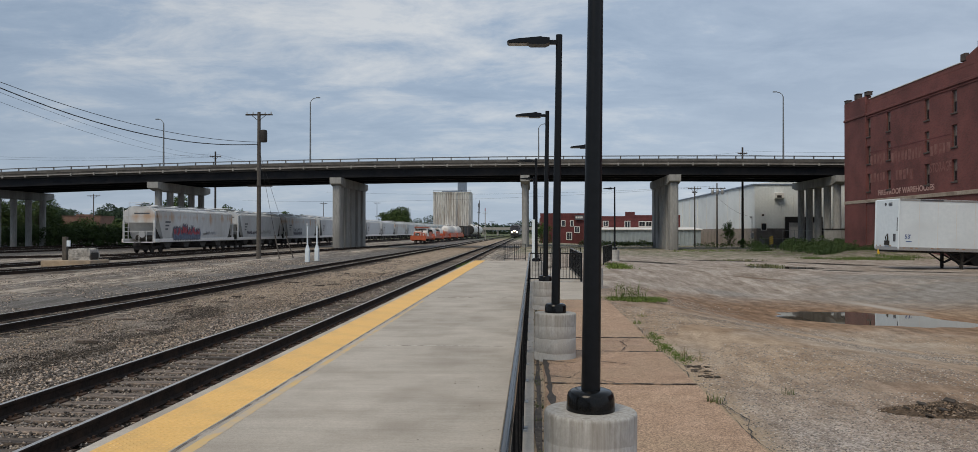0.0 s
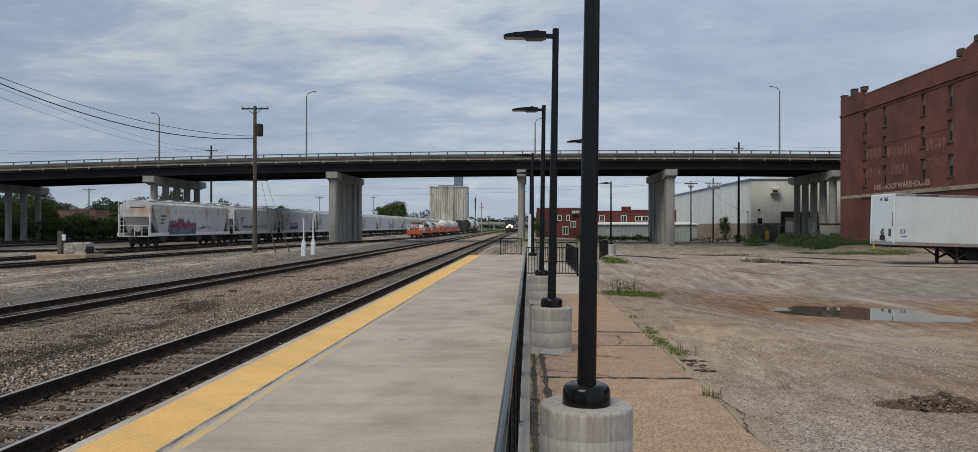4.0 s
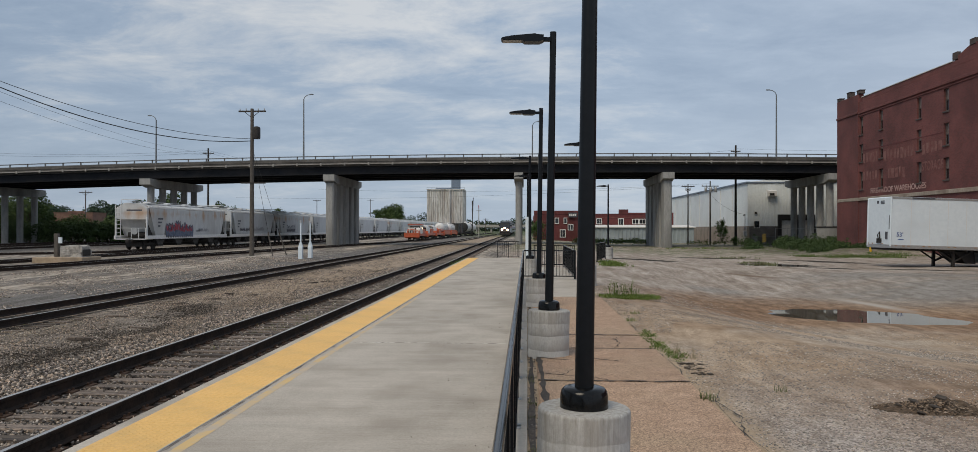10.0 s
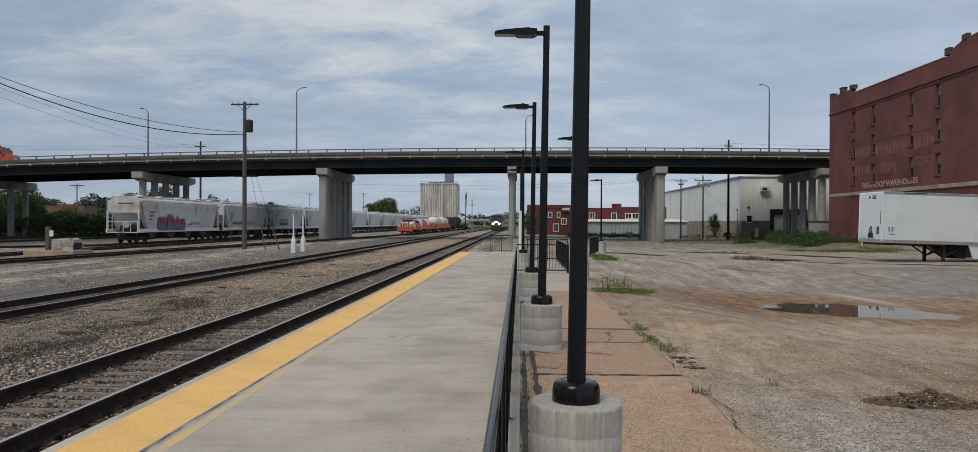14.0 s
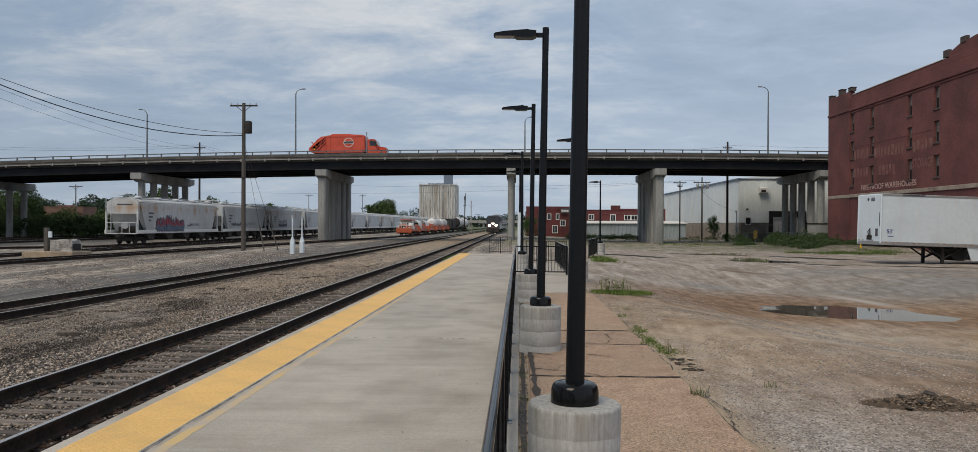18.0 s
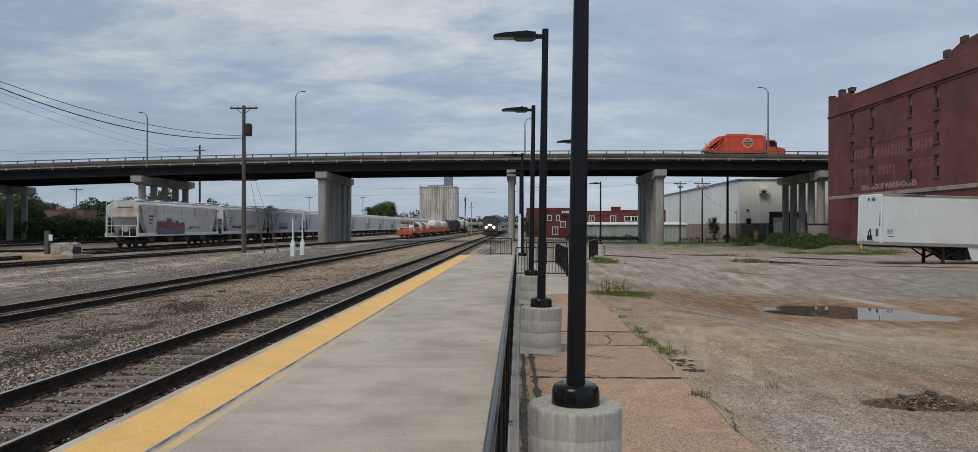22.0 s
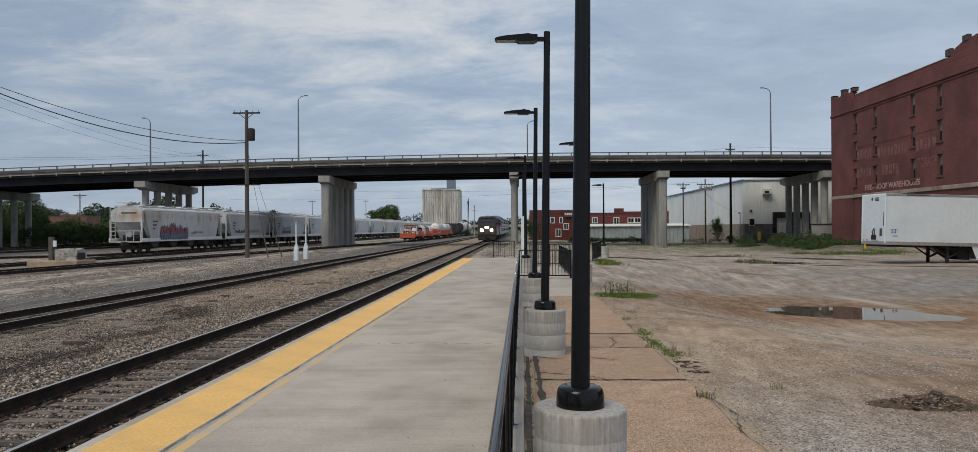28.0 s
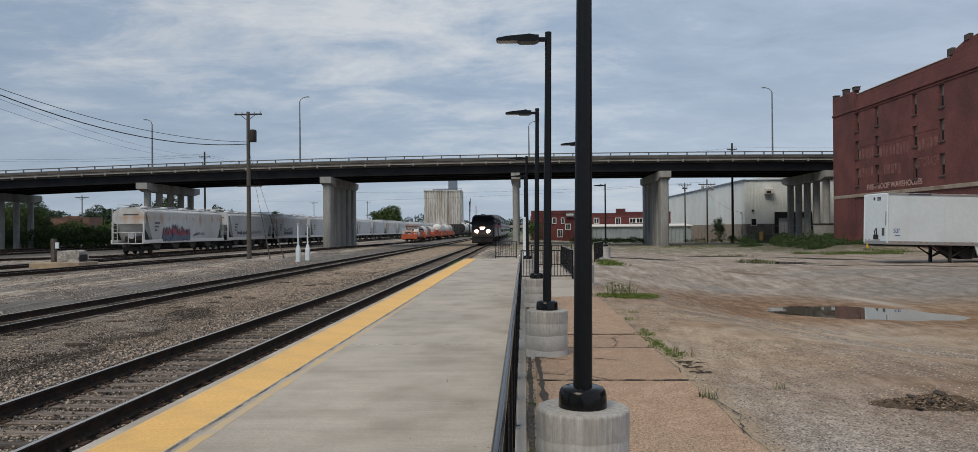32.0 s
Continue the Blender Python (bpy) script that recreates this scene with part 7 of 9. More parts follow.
# ---- refuse truck on the overpass ----
def build_refuse_truck():
    """Drives towards +x; local x = 0 is the rear, z = 0 the road."""
    c = thing("refuse_truck", "orange-red rear-loading refuse truck with a bonneted cab", "refuse truck")
    body = [(2.45, 1.1), (2.45, 3.36), (3.6, 3.52), (5.8, 3.52), (7.1, 3.46), (7.62, 3.38), (7.75, 3.22), (7.75, 1.1)]
    part("hopper_body", extrude(body, -1.25, 1.25), M["truck"], c)
    tail = [(0.35, 1.15), (0.0, 1.45), (0.1, 1.8), (0.55, 2.2), (1.2, 2.9), (1.75, 3.28), (2.4, 3.32), (2.4, 1.08)]
    tg = part("tailgate", extrude(tail, -1.15, 1.15), M["truck"], c, "sloping orange-red tailgate")
    for s in (-1, 1):
        part("tail_cheek", extrude([(0.15, 1.35), (0.05, 1.6), (0.6, 1.95), (1.0, 2.2), (2.4, 2.5), (2.4, 1.1), (0.5, 1.1)], min(s * 1.15, s * 1.24), max(s * 1.15, s * 1.24)), M["truck"], tg)
        part("lift_ram", cyl((0.45, s * 1.28, 2.55), (1.2, s * 1.28, 1.75), 0.06, 0.05, 8), M["truck"], tg)
    for s in (-1, 1):
        for x in (2.45, 7.6):
            part("body_rib", box(x - 0.08, x + 0.08, min(s * 1.25, s * 1.31), max(s * 1.25, s * 1.31), 1.15, 3.3), M["truck"], c)
        part("body_rail", box(2.4, 7.45, min(s * 1.25, s * 1.30), max(s * 1.25, s * 1.30), 3.2, 3.34), M["truck"], c)
        part("body_rail", box(1.0, 7.45, min(s * 1.25, s * 1.31), max(s * 1.25, s * 1.31), 1.05, 1.25), M["truck"], c)
        part("packer_arm", cyl((0.35, s * 1.3, 1.75), (2.3, s * 1.3, 3.25), 0.11, 0.09, 10), M["truck"], c)
        part("ram", cyl((0.9, s * 1.33, 1.6), (2.1, s * 1.33, 2.6), 0.05, 0.05, 8), M["truck_dark"], c)
        part("tail_opening", extrude([(0.45, 1.85), (1.25, 2.65), (1.5, 2.3), (0.85, 1.6)], min(s * 1.252, s * 1.256), max(s * 1.252, s * 1.256)), M["dark"], c)
        part("emblem", cyl((5.5, s * 1.255, 2.42), (5.5, s * 1.262, 2.42), 0.66, 0.66, 28), M["truck_pale"], c, "pale round emblem")
        part("emblem_field", cyl((5.5, s * 1.262, 2.42), (5.5, s * 1.266, 2.42), 0.55, 0.55, 28), M["truck"], c)
        part("emblem_bar", extrude([(4.75, 2.22), (4.85, 2.62), (6.15, 2.66), (6.25, 2.26)], min(s * 1.266, s * 1.272), max(s * 1.266, s * 1.272)), M["truck_pale"], c)
        part("emblem_word", extrude([(4.84, 2.28), (4.92, 2.55), (6.08, 2.59), (6.16, 2.32)], min(s * 1.273, s * 1.277), max(s * 1.273, s * 1.277)), M["ink"], c)
        for x in (3.05,):
            part("body_seam", box(x, x + 0.05, min(s * 1.25, s * 1.285), max(s * 1.25, s * 1.285), 1.3, 3.2), M["truck_dark"], c)
        # darker red sheet: the shade behind the tail arms, put into the colour
        part("tail_shadow_plate", extrude([(0.6, 1.3), (0.75, 1.95), (1.9, 2.9), (2.3, 2.9), (2.3, 2.6), (1.2, 1.3)], min(s * 1.245, s * 1.256), max(s * 1.245, s * 1.256)), M["truck_dark"], c)
        part("tail_rib", cyl((1.1, s * 1.3, 1.35), (2.35, s * 1.3, 2.45), 0.07, 0.07, 8), M["truck"], c)
        part("hydraulic_box", box(0.75, 0.95, min(s * 1.25, s * 1.36), max(s * 1.25, s * 1.36), 1.45, 1.65), M["haz_yellow"], c)
        part("grab_rail", cyl((1.5, s * 1.36, 1.3), (1.9, s * 1.36, 2.9), 0.04, 0.04, 8), M["truck"], c)
    part("roof_rail", box(3.0, 5.6, -0.5, 0.5, 3.45, 3.68, bevel=0.03), M["truck"], c)
    part("chassis", box(0.6, 10.3, -0.5, 0.5, 0.75, 1.05), M["dark"], c)
    cab = part("cab", extrude([(8.08, 0.95), (8.08, 2.72), (8.2, 2.82), (9.1, 2.82), (9.42, 1.98), (9.42, 0.95)], -1.15, 1.15), M["truck"], c)
    for s in (-1, 1):
        part("door_window", extrude([(8.35, 1.95), (8.35, 2.66), (9.0, 2.66), (9.28, 1.95)], min(s * 1.152, s * 1.158), max(s * 1.152, s * 1.158)), M["glass"], cab)
        part("mirror", box(9.1, 9.25, min(s * 1.25, s * 1.45), max(s * 1.25, s * 1.45), 1.9, 2.5), M["dark"], cab)
        part("headlamp", box(10.58, 10.62, min(s * 0.6, s * 1.0), max(s * 0.6, s * 1.0), 1.2, 1.4), M["lens"], c)
        part("fender", extrude([(9.4, 0.9), (9.5, 1.35), (10.3, 1.35), (10.55, 0.9)], min(s * 0.75, s * 1.18), max(s * 0.75, s * 1.18)), M["truck"], c)
    part("windscreen", extrude([(9.12, 2.76), (9.43, 2.02), (9.45, 2.02), (9.15, 2.78)], -1.0, 1.0), M["glass"], cab)
    part("roof_lights", box(8.3, 8.8, -0.6, 0.6, 2.82, 2.92), M["dark"], cab)
    part("bonnet", extrude([(9.3, 0.95), (9.3, 1.95), (10.5, 1.72), (10.6, 1.5), (10.6, 0.8)], -0.8, 0.8), M["truck"], c)
    part("grille", box(10.6, 10.63, -0.55, 0.55, 0.9, 1.5), M["galv"], c)
    part("bumper", box(10.55, 10.8, -1.2, 1.2, 0.5, 0.8, bevel=0.03), M["galv"], c)
    part("exhaust_stack", cyl((7.92, -1.0, 1.0), (7.92, -1.0, 3.8), 0.08, 0.08, 10), M["galv"], c, "bright metal exhaust stack")
    for x in (2.6, 4.0, 9.9):
        for y in (-1.2, 0.75):
            w = part("wheel", cyl((x, y, 0.52), (x, y + 0.45, 0.52), 0.52, 0.52, 24), M["rubber"], c, smooth=True)
            part("hub", cyl((x, y - 0.02, 0.52), (x, y + 0.47, 0.52), 0.2, 0.2, 12), M["galv"], w)
    return c


# dark red of ram and seam, also the painted shade on the tail
M["truck_dark"] = surface("dark_and_shaded_truck_paint", (0.22, 0.03, 0.018), (0.32, 0.045, 0.026), 5, 0.6, bump=0.05)
M["truck_pale"] = surface("pale_emblem", (0.6, 0.5, 0.46), (0.68, 0.58, 0.54), 4, 0.5, bump=0)
truck = build_refuse_truck()


# ---- plants ----
def leaves(rng, centre, radii, n, size, hollow=0.55):
    """n small leaf quads in an uneven cloud."""
    d = rng.normal(size=(n, 3))
    d /= np.linalg.norm(d, axis=1)[:, None]
    r = hollow + (1 - hollow) * rng.random(n) ** 0.5
    lump = 1 + 0.22 * np.sin(d[:, 0] * 5 + centre[0]) * np.cos(d[:, 1] * 4 + centre[1]) + 0.16 * np.sin(d[:, 2] * 7 + d[:, 0] * 6 + centre[0] * 2)
    p = np.array(centre) + d * (r * lump)[:, None] * np.array(radii)
    a = rng.normal(size=(n, 3))
    a /= np.linalg.norm(a, axis=1)[:, None]
    b = np.cross(a, rng.normal(size=(n, 3)))
    b /= np.linalg.norm(b, axis=1)[:, None]
    s = size * rng.uniform(0.5, 1.3, n)[:, None]
    v = np.stack([p - a * s * 0.5, p + b * s * 0.32, p + a * s * 0.5, p - b * s * 0.32], 1).reshape(-1, 3)
    f = np.arange(4 * n).reshape(n, 4)
    return v, f


def cloud_object(name, chunks, mat, parent=None, label="", category="", kind=""):
    vs, fs, k = [], [], 0
    for v, f in chunks:
        vs.append(v)
        fs.append(f + k)
        k += len(v)
    me = bpy.data.meshes.new(name)
    me.from_pydata(np.concatenate(vs).tolist(), [], np.concatenate(fs).tolist())
    me.materials.append(mat)
    ob = new(name, me)
    ob.parent = parent
    return tagged(ob, label, category, kind=kind)


def clumps(rng, centre, radii, n, size, leaf, per):
    """A crown of n rounded leaf clumps over an uneven dome; leaves face outwards."""
    d = rng.normal(size=(n, 3))
    d[:, 2] = np.abs(d[:, 2]) * 1.1 - 0.45
    d /= np.linalg.norm(d, axis=1)[:, None]
    r = rng.uniform(0.45, 1.0, n) ** 0.6
    lump = 1 + 0.18 * np.sin(d[:, 0] * 4 + centre[0]) + 0.14 * np.sin(d[:, 1] * 5 + d[:, 2] * 6 + centre[1])
    hub = np.array(centre) + d * (r * lump)[:, None] * np.array(radii)
    k = rng.uniform(0.55, 1.25, n) * size
    w = rng.normal(size=(n, per, 3))
    w[..., 2] = w[..., 2] + 0.5
    w /= np.linalg.norm(w, axis=2)[..., None]
    p = hub[:, None, :] + w * (k[:, None] * rng.uniform(0.7, 1.08, (n, per)))[..., None] * np.array([1.0, 1.0, 0.75])
    nrm = w + rng.normal(0, 0.45, (n, per, 3)) + np.array([0, 0, 0.25])
    nrm /= np.linalg.norm(nrm, axis=2)[..., None]
    a = np.cross(nrm, rng.normal(size=(n, per, 3)))
    a /= np.linalg.norm(a, axis=2)[..., None]
    b = np.cross(nrm, a)
    s = (leaf * rng.uniform(0.6, 1.3, (n, per)))[..., None]
    v = np.stack([p - a * s * 0.5, p + b * s * 0.34, p + a * s * 0.5, p - b * s * 0.34], 2).reshape(-1, 3)
    return v, np.arange(4 * n * per).reshape(n * per, 4)


def build_tree(x, y, h, w, seed, label="leafy green tree at the edge of the yard", leaf=0.36, n=90, mat="leaf_dark", ground=-0.45, group="trees by the yard", stem=0.35, size=0.8):
    rng = np.random.default_rng(seed)
    t = thing("tree", label, "tree", pose(x, y, ground), group)
    part("trunk", cyl((0, 0, -0.2), (0, 0, h * 0.55), 0.02 * h + 0.05, 0.012 * h, 8), M["bark"], t)
    chunks = []
    for k in range(6):
        a = k * math.tau / 6 + rng.uniform(-0.4, 0.4)
        tip = (math.cos(a) * w * rng.uniform(0.3, 0.6), math.sin(a) * w * rng.uniform(0.3, 0.6), h * rng.uniform(0.5, 0.85))
        part("limb", cyl((0, 0, h * rng.uniform(stem * 0.6, 0.5)), tip, 0.008 * h + 0.02, 0.02, 6), M["bark"], t)
    chunks.append(clumps(rng, (0, 0, h * 0.52), (w * 0.92, w * 0.92, h * 0.42), n, size, leaf, 46))
    chunks.append(leaves(rng, (0, 0, h * 0.52), (w * 0.9, w * 0.9, h * 0.40), n * 6, leaf * 1.2, 0.1))
    cloud_object("crown", chunks, M[mat], t)
    return t


def build_shrub(x, y, h, w, seed, label, n):
    """Leafy from the ground up, widest below the middle."""
    rng = np.random.default_rng(seed)
    t = thing("shrub", label, "shrub", pose(x, y, -0.27), "shrubs")
    chunks = []
    for k in range(7):
        a = k * math.tau / 7
        tip = (math.cos(a) * w * 0.5, math.sin(a) * w * 0.5, h * rng.uniform(0.3, 0.85))
        part("stem", cyl((0, 0, 0), tip, 0.03, 0.01, 5), M["bark"], t)
        chunks.append(leaves(rng, tip, (w * 0.5, w * 0.5, h * 0.2), n // 10, 0.16, 0.1))
    for z, s in ((0.2, 0.95), (0.42, 1.0), (0.65, 0.75), (0.85, 0.4)):
        chunks.append(leaves(rng, (0.1 * w * math.sin(z * 9), 0, h * z), (w * s, w * s, h * 0.2), n // 6, 0.17, 0.2))
    cloud_object("foliage", chunks, M["shrub_leaf"], t)


M["shrub_leaf"] = surface("shrub_leaves", (0.045, 0.10, 0.022), (0.11, 0.20, 0.05), 1.3, 0.65, bump=0, spec=0.25)
M["bank_leaf"] = surface("bank_weeds", (0.026, 0.050, 0.018), (0.066, 0.102, 0.034), 1.2, 0.75, bump=0, spec=0.2)
M["weed_leaf"] = surface("weed_leaves", (0.07, 0.11, 0.03), (0.15, 0.20, 0.065), 1.3, 0.7, bump=0, spec=0.2)


def blades(rng, x, y, z, n, spread, height, lean=0.5, wide=0.006):
    """n grass blades, each a bent strip of two quads."""
    vs, fs = [], []
    for i in range(n):
        bx, by = x + rng.normal() * spread, y + rng.normal() * spread
        h = height * rng.uniform(0.45, 1.15)
        a, l = rng.uniform(0, math.tau), lean * rng.uniform(0.2, 1.0)
        dx, dy = math.cos(a), math.sin(a)
        k = len(vs)
        for t, w in ((0, 1.0), (0.55, 0.8), (1.0, 0.1)):
            px, py, pz = bx + dx * l * h * t * t, by + dy * l * h * t * t, z + h * t * (1 - 0.25 * l * t)
            vs += [(px - dy * wide * w, py + dx * wide * w, pz), (px + dy * wide * w, py - dx * wide * w, pz)]
        fs += [(k, k + 1, k + 3, k + 2), (k + 2, k + 3, k + 5, k + 4)]
    return np.array(vs), np.array(fs)


def build_trees():
    rng = random.Random(21)
    k = 0
    for x in range(-128, -60, 4):
        tall = rng.uniform(8.2, 9.4) if x < -80 else rng.uniform(3.3, 4.3)
        build_tree(x + rng.uniform(-1.5, 1.5), rng.uniform(121, 134), tall, rng.uniform(3.0, 4.0), 100 + k, leaf=0.30, n=95, size=0.85)
        k += 1
    for x in range(-170, -96, 7):
        build_tree(x + rng.uniform(-2, 2), rng.uniform(192, 215), rng.uniform(7.6, 9.6), rng.uniform(5.0, 6.5), 160 + k, leaf=0.5, n=80, size=1.4, mat="far_leaf", group="wooded ridge")
        k += 1
    for x, y, h, w in ((-70.5, 136, 4.6, 3.4), (-79, 172, 10.6, 4.4), (-76.5, 165, 9.8, 3.2), (-73, 176, 6.5, 5.0), (-84, 208, 9.2, 4.6), (-78, 214, 7.6, 5.0), (-88, 230, 8.8, 4.5), (-72, 236, 7.2, 5.0), (-80, 250, 7.0, 5.0), (-84, 262, 9.0, 5.5), (-70, 270, 7.0, 5.0)):
        build_tree(x, y, h, w, 200 + k, leaf=0.45, n=70, size=1.0)
        k += 1
    build_tree(-73.2, 420, 15.4, 8.4, 300, "broad round tree far behind the hopper cars", 0.85, 170, "leaf_dark", stem=0.15, size=2.0)
    build_shrub(28.9, 119, 3.5, 1.05, 301, "bright green shrub by the metal warehouse", 1500)
    build_shrub(1.6, 126.0, 3.6, 1.5, 302, "bushy green shrub against the red building", 2000)
    build_shrub(30.7, 118.5, 1.0, 0.7, 303, "small green shrub by the metal warehouse", 400)
    # far woods
    r2 = np.random.default_rng(8)
    chunks = []
    for x in np.arange(-520, 420, 9.0):
        h = 9.5 + 2.6 * math.sin(x * 0.05) + r2.uniform(-1.5, 2.5)
        chunks.append(leaves(r2, (x, 690 + r2.uniform(-40, 40), h * 0.45), (8.5, 6, h * 0.62), 700, 1.5, 0.3))
    cloud_object("far_woods", chunks, M["far_leaf"], None, "hazy line of distant woods on the horizon", "woods", "stuff")
    # rough growth under the trees and along the buildings
    ch = []
    for x in np.arange(-130, -58, 2.2):
        ch.append(clumps(r2, (x, 117 + r2.uniform(-2, 2), 0.3), (2.0, 1.6, r2.uniform(1.4, 2.4)), 16, 0.65, 0.28, 40))
        ch.append(clumps(r2, (x + 1, 121 + r2.uniform(-2, 2), 0.8), (2.2, 1.8, r2.uniform(1.5, 2.3)), 22, 0.75, 0.28, 40))
        ch.append(leaves(r2, (x, 123, 1.2), (2.4, 1.6, 1.9), 500, 0.4, 0.1))
    cloud_object("undergrowth", ch, M["leaf_dark"], None, "dense green undergrowth below the trees", "undergrowth", "stuff")
    ch = []
    for x in np.arange(7.5, 21, 0.7):
        ch.append(leaves(r2, (x, 119.5 + r2.uniform(-0.8, 0.8), 0.0), (0.8, 0.6, r2.uniform(0.25, 0.6)), 240, 0.2, 0.1))
    for x in np.arange(24, 33, 1.2):
        ch.append(leaves(r2, (x, 117 + r2.uniform(-1, 1), -0.15), (0.8, 0.6, r2.uniform(0.2, 0.55)), 140, 0.18, 0.1))
    cloud_object("weed_strip", ch, M["weed_leaf"], None, "green weeds along the buildings beyond the overpass", "weeds", "stuff")
    ch = []
    for k in range(105):
        x, y = r2.uniform(26.5, 34.8), r2.uniform(74, 99)
        if abs(x - 0.3 * y) < 1.1:
            continue
        z = float(ground_height(np.array(x), np.array(y)))
        tall = 0.35 + 1.3 * r2.random() ** 2 * (0.4 if y < 80 else 1.0)
        ch.append(blades(r2, x, y, z - 0.05, 40, 0.5, tall * 0.7, 0.8, 0.022))
        ch.append(clumps(r2, (x, y, z), (0.9, 0.8, tall * 0.75), 10, 0.34, 0.13, 30))
    for k in range(70):
        x, y = r2.uniform(27, 41), r2.uniform(93, 102)
        if abs(x - 0.3 * y) < 1.3:
            continue
        ch.append(blades(r2, x, y, -0.2, 40, 0.6, 0.4 + 0.9 * r2.random() ** 2, 0.8, 0.024))
        ch.append(clumps(r2, (x, y, 0.0), (1.0, 0.9, 0.4 + 0.8 * r2.random()), 12, 0.36, 0.14, 30))
    cloud_object("weed_bank", ch, M["bank_leaf"], None, "weedy green bank below the brick warehouse", "weeds", "stuff")


build_trees()


def build_grass():
    rng = np.random.default_rng(31)

    def tuft(name, spots, mat, label, category="weed"):
        cloud_object(name, [blades(rng, x, y, z, n, s, h, l, w) for x, y, z, n, s, h, l, w in spots], mat, None, label, category, "stuff")

    patch = [(rng.uniform(2.15, 3.5), rng.uniform(21.4, 22.6), -0.045, 30, 0.12, 0.085, 1.0, 0.008) for k in range(80)]
    tuft("grass_patch", patch, M["grass"], "patch of bright green grass on the dirt lot", "grass")
    tuft("tall_weed", [(2.3 + 0.09 * k, 21.9 + 0.05 * (k % 3), -0.04, 9, 0.09, 0.55, 0.75, 0.006) for k in range(9)], M["grass"], "tall branching weed in the grass", "weed")
    far = [(rng.uniform(4.0, 4.95), rng.uniform(40, 46), -0.1, 24, 0.2, 0.22, 0.9, 0.016) for k in range(60)]
    tuft("grass_patch", far, M["grass"], "bright green grass beside a lamp base", "grass")
    ch = []
    for k in range(120):
        x, y = rng.uniform(22.5, 33), rng.uniform(63, 70)
        if ripple(np.array(x), np.array(y), 0.5, 1.1) < -0.2:
            continue
        z = float(ground_height(np.array(x), np.array(y)))
        ch.append(blades(rng, x, y, z - 0.02, 60, 0.4, rng.uniform(0.12, 0.34), 0.8, 0.014))
    cloud_object("grass_strip", ch, M["weed_leaf"], None, "ragged strip of green grass behind the parked trailer", "grass", "stuff")
    far = [(rng.normal(15.2, 0.5), rng.normal(52.6, 0.8), -0.43, 26, 0.2, 0.2, 0.9, 0.016) for k in range(12)] + [(rng.normal(15.4, 0.9), rng.normal(61.5, 0.8), -0.43, 22, 0.25, 0.2, 0.9, 0.016) for k in range(14)]
    tuft("grass_patch", far, M["dry_green"], "yellow-green grass beside the far puddle", "grass")
    far = [(rng.uniform(15, 22), rng.uniform(84, 92), -0.32, 14, 0.4, 0.2, 0.9, 0.03) for k in range(16)]
    tuft("grass_patch", far, M["grass"], "thin green grass at the far end of the lot", "grass")
    tuft("weed", [(rng.normal(2.05, 0.08), rng.uniform(12.8, 14.4), -0.03, 20, 0.05, 0.06, 1.0, 0.004) for k in range(8)], M["grass"], "low green weeds in the pavement joint", "weed")
    tuft("weed", [(rng.normal(2.12, 0.07), rng.uniform(11.5, 12.5), -0.03, 22, 0.05, 0.075, 1.0, 0.004) for k in range(7)], M["grass"], "low green weeds in the pavement joint", "weed")
    tuft("weed", [(2.42, 11.6, -0.03, 18, 0.05, 0.17, 0.7, 0.003), (2.25, 12.1, -0.03, 12, 0.04, 0.16, 0.7, 0.003)], M["dry"], "dry brown weed stalks beside the pavement", "weed")
    tuft("weed", [(1.96, 8.75, -0.03, 34, 0.04, 0.13, 0.9, 0.005)], M["dry_green"], "yellow-green weed tuft in the pavement joint", "weed")
    tuft("weed", [(2.93, 9.25, -0.03, 16, 0.04, 0.13, 0.8, 0.004)], M["dry_green"], "thin grey-green weed on the gravel", "weed")
    tuft("weed", [(2.1, 16.2, -0.03, 30, 0.06, 0.10, 0.9, 0.005), (2.3, 17.6, -0.03, 30, 0.08, 0.08, 0.9, 0.005)], M["grass"], "small green weeds on the lot", "weed")
    tuft("weed", [(-12.2 + 0.05 * k, 18.1, -0.44, 26, 0.08, 0.14, 0.9, 0.006) for k in range(4)], M["grass"], "small green weed beside the rail", "weed")
    tuft("weed", [(rng.uniform(-4.5, -4.0), rng.uniform(46, 54), -0.44, 22, 0.12, 0.32, 0.8, 0.012) for k in range(30)], M["grass"], "green weeds at the end of the platform edge", "weed")
    tuft("weed", [(rng.uniform(-5.9, -5.2), rng.uniform(14, 34), -0.43, 12, 0.10, 0.10, 0.9, 0.006) for k in range(26)], M["dry_green"], "sparse weeds between the ties", "weed")
    tuft("weed", [(rng.uniform(0.02, 0.1), rng.uniform(4.5, 21), -0.03, 12, 0.03, 0.06, 0.9, 0.004) for k in range(34)], M["dry_green"], "small weeds along the platform kerb", "weed")
    ch = [leaves(rng, (2.3 + 0.12 * k, 21.85 + 0.06 * (k % 3), 0.2 + 0.05 * (k % 2)), (0.2, 0.16, 0.16), 40, 0.05, 0.1) for k in range(5)]
    cloud_object("weed_bush", ch, M["dry_green"], None, "bushy grey-green weed in the grass patch", "weed", "stuff")
    ch = [leaves(rng, (rng.normal(2.1, 0.09), rng.choice([11.6, 12.7, 14.2]) + rng.normal(0, 0.26), 0.005), (0.10, 0.10, 0.055), 55, 0.03, 0.1) for k in range(15)]
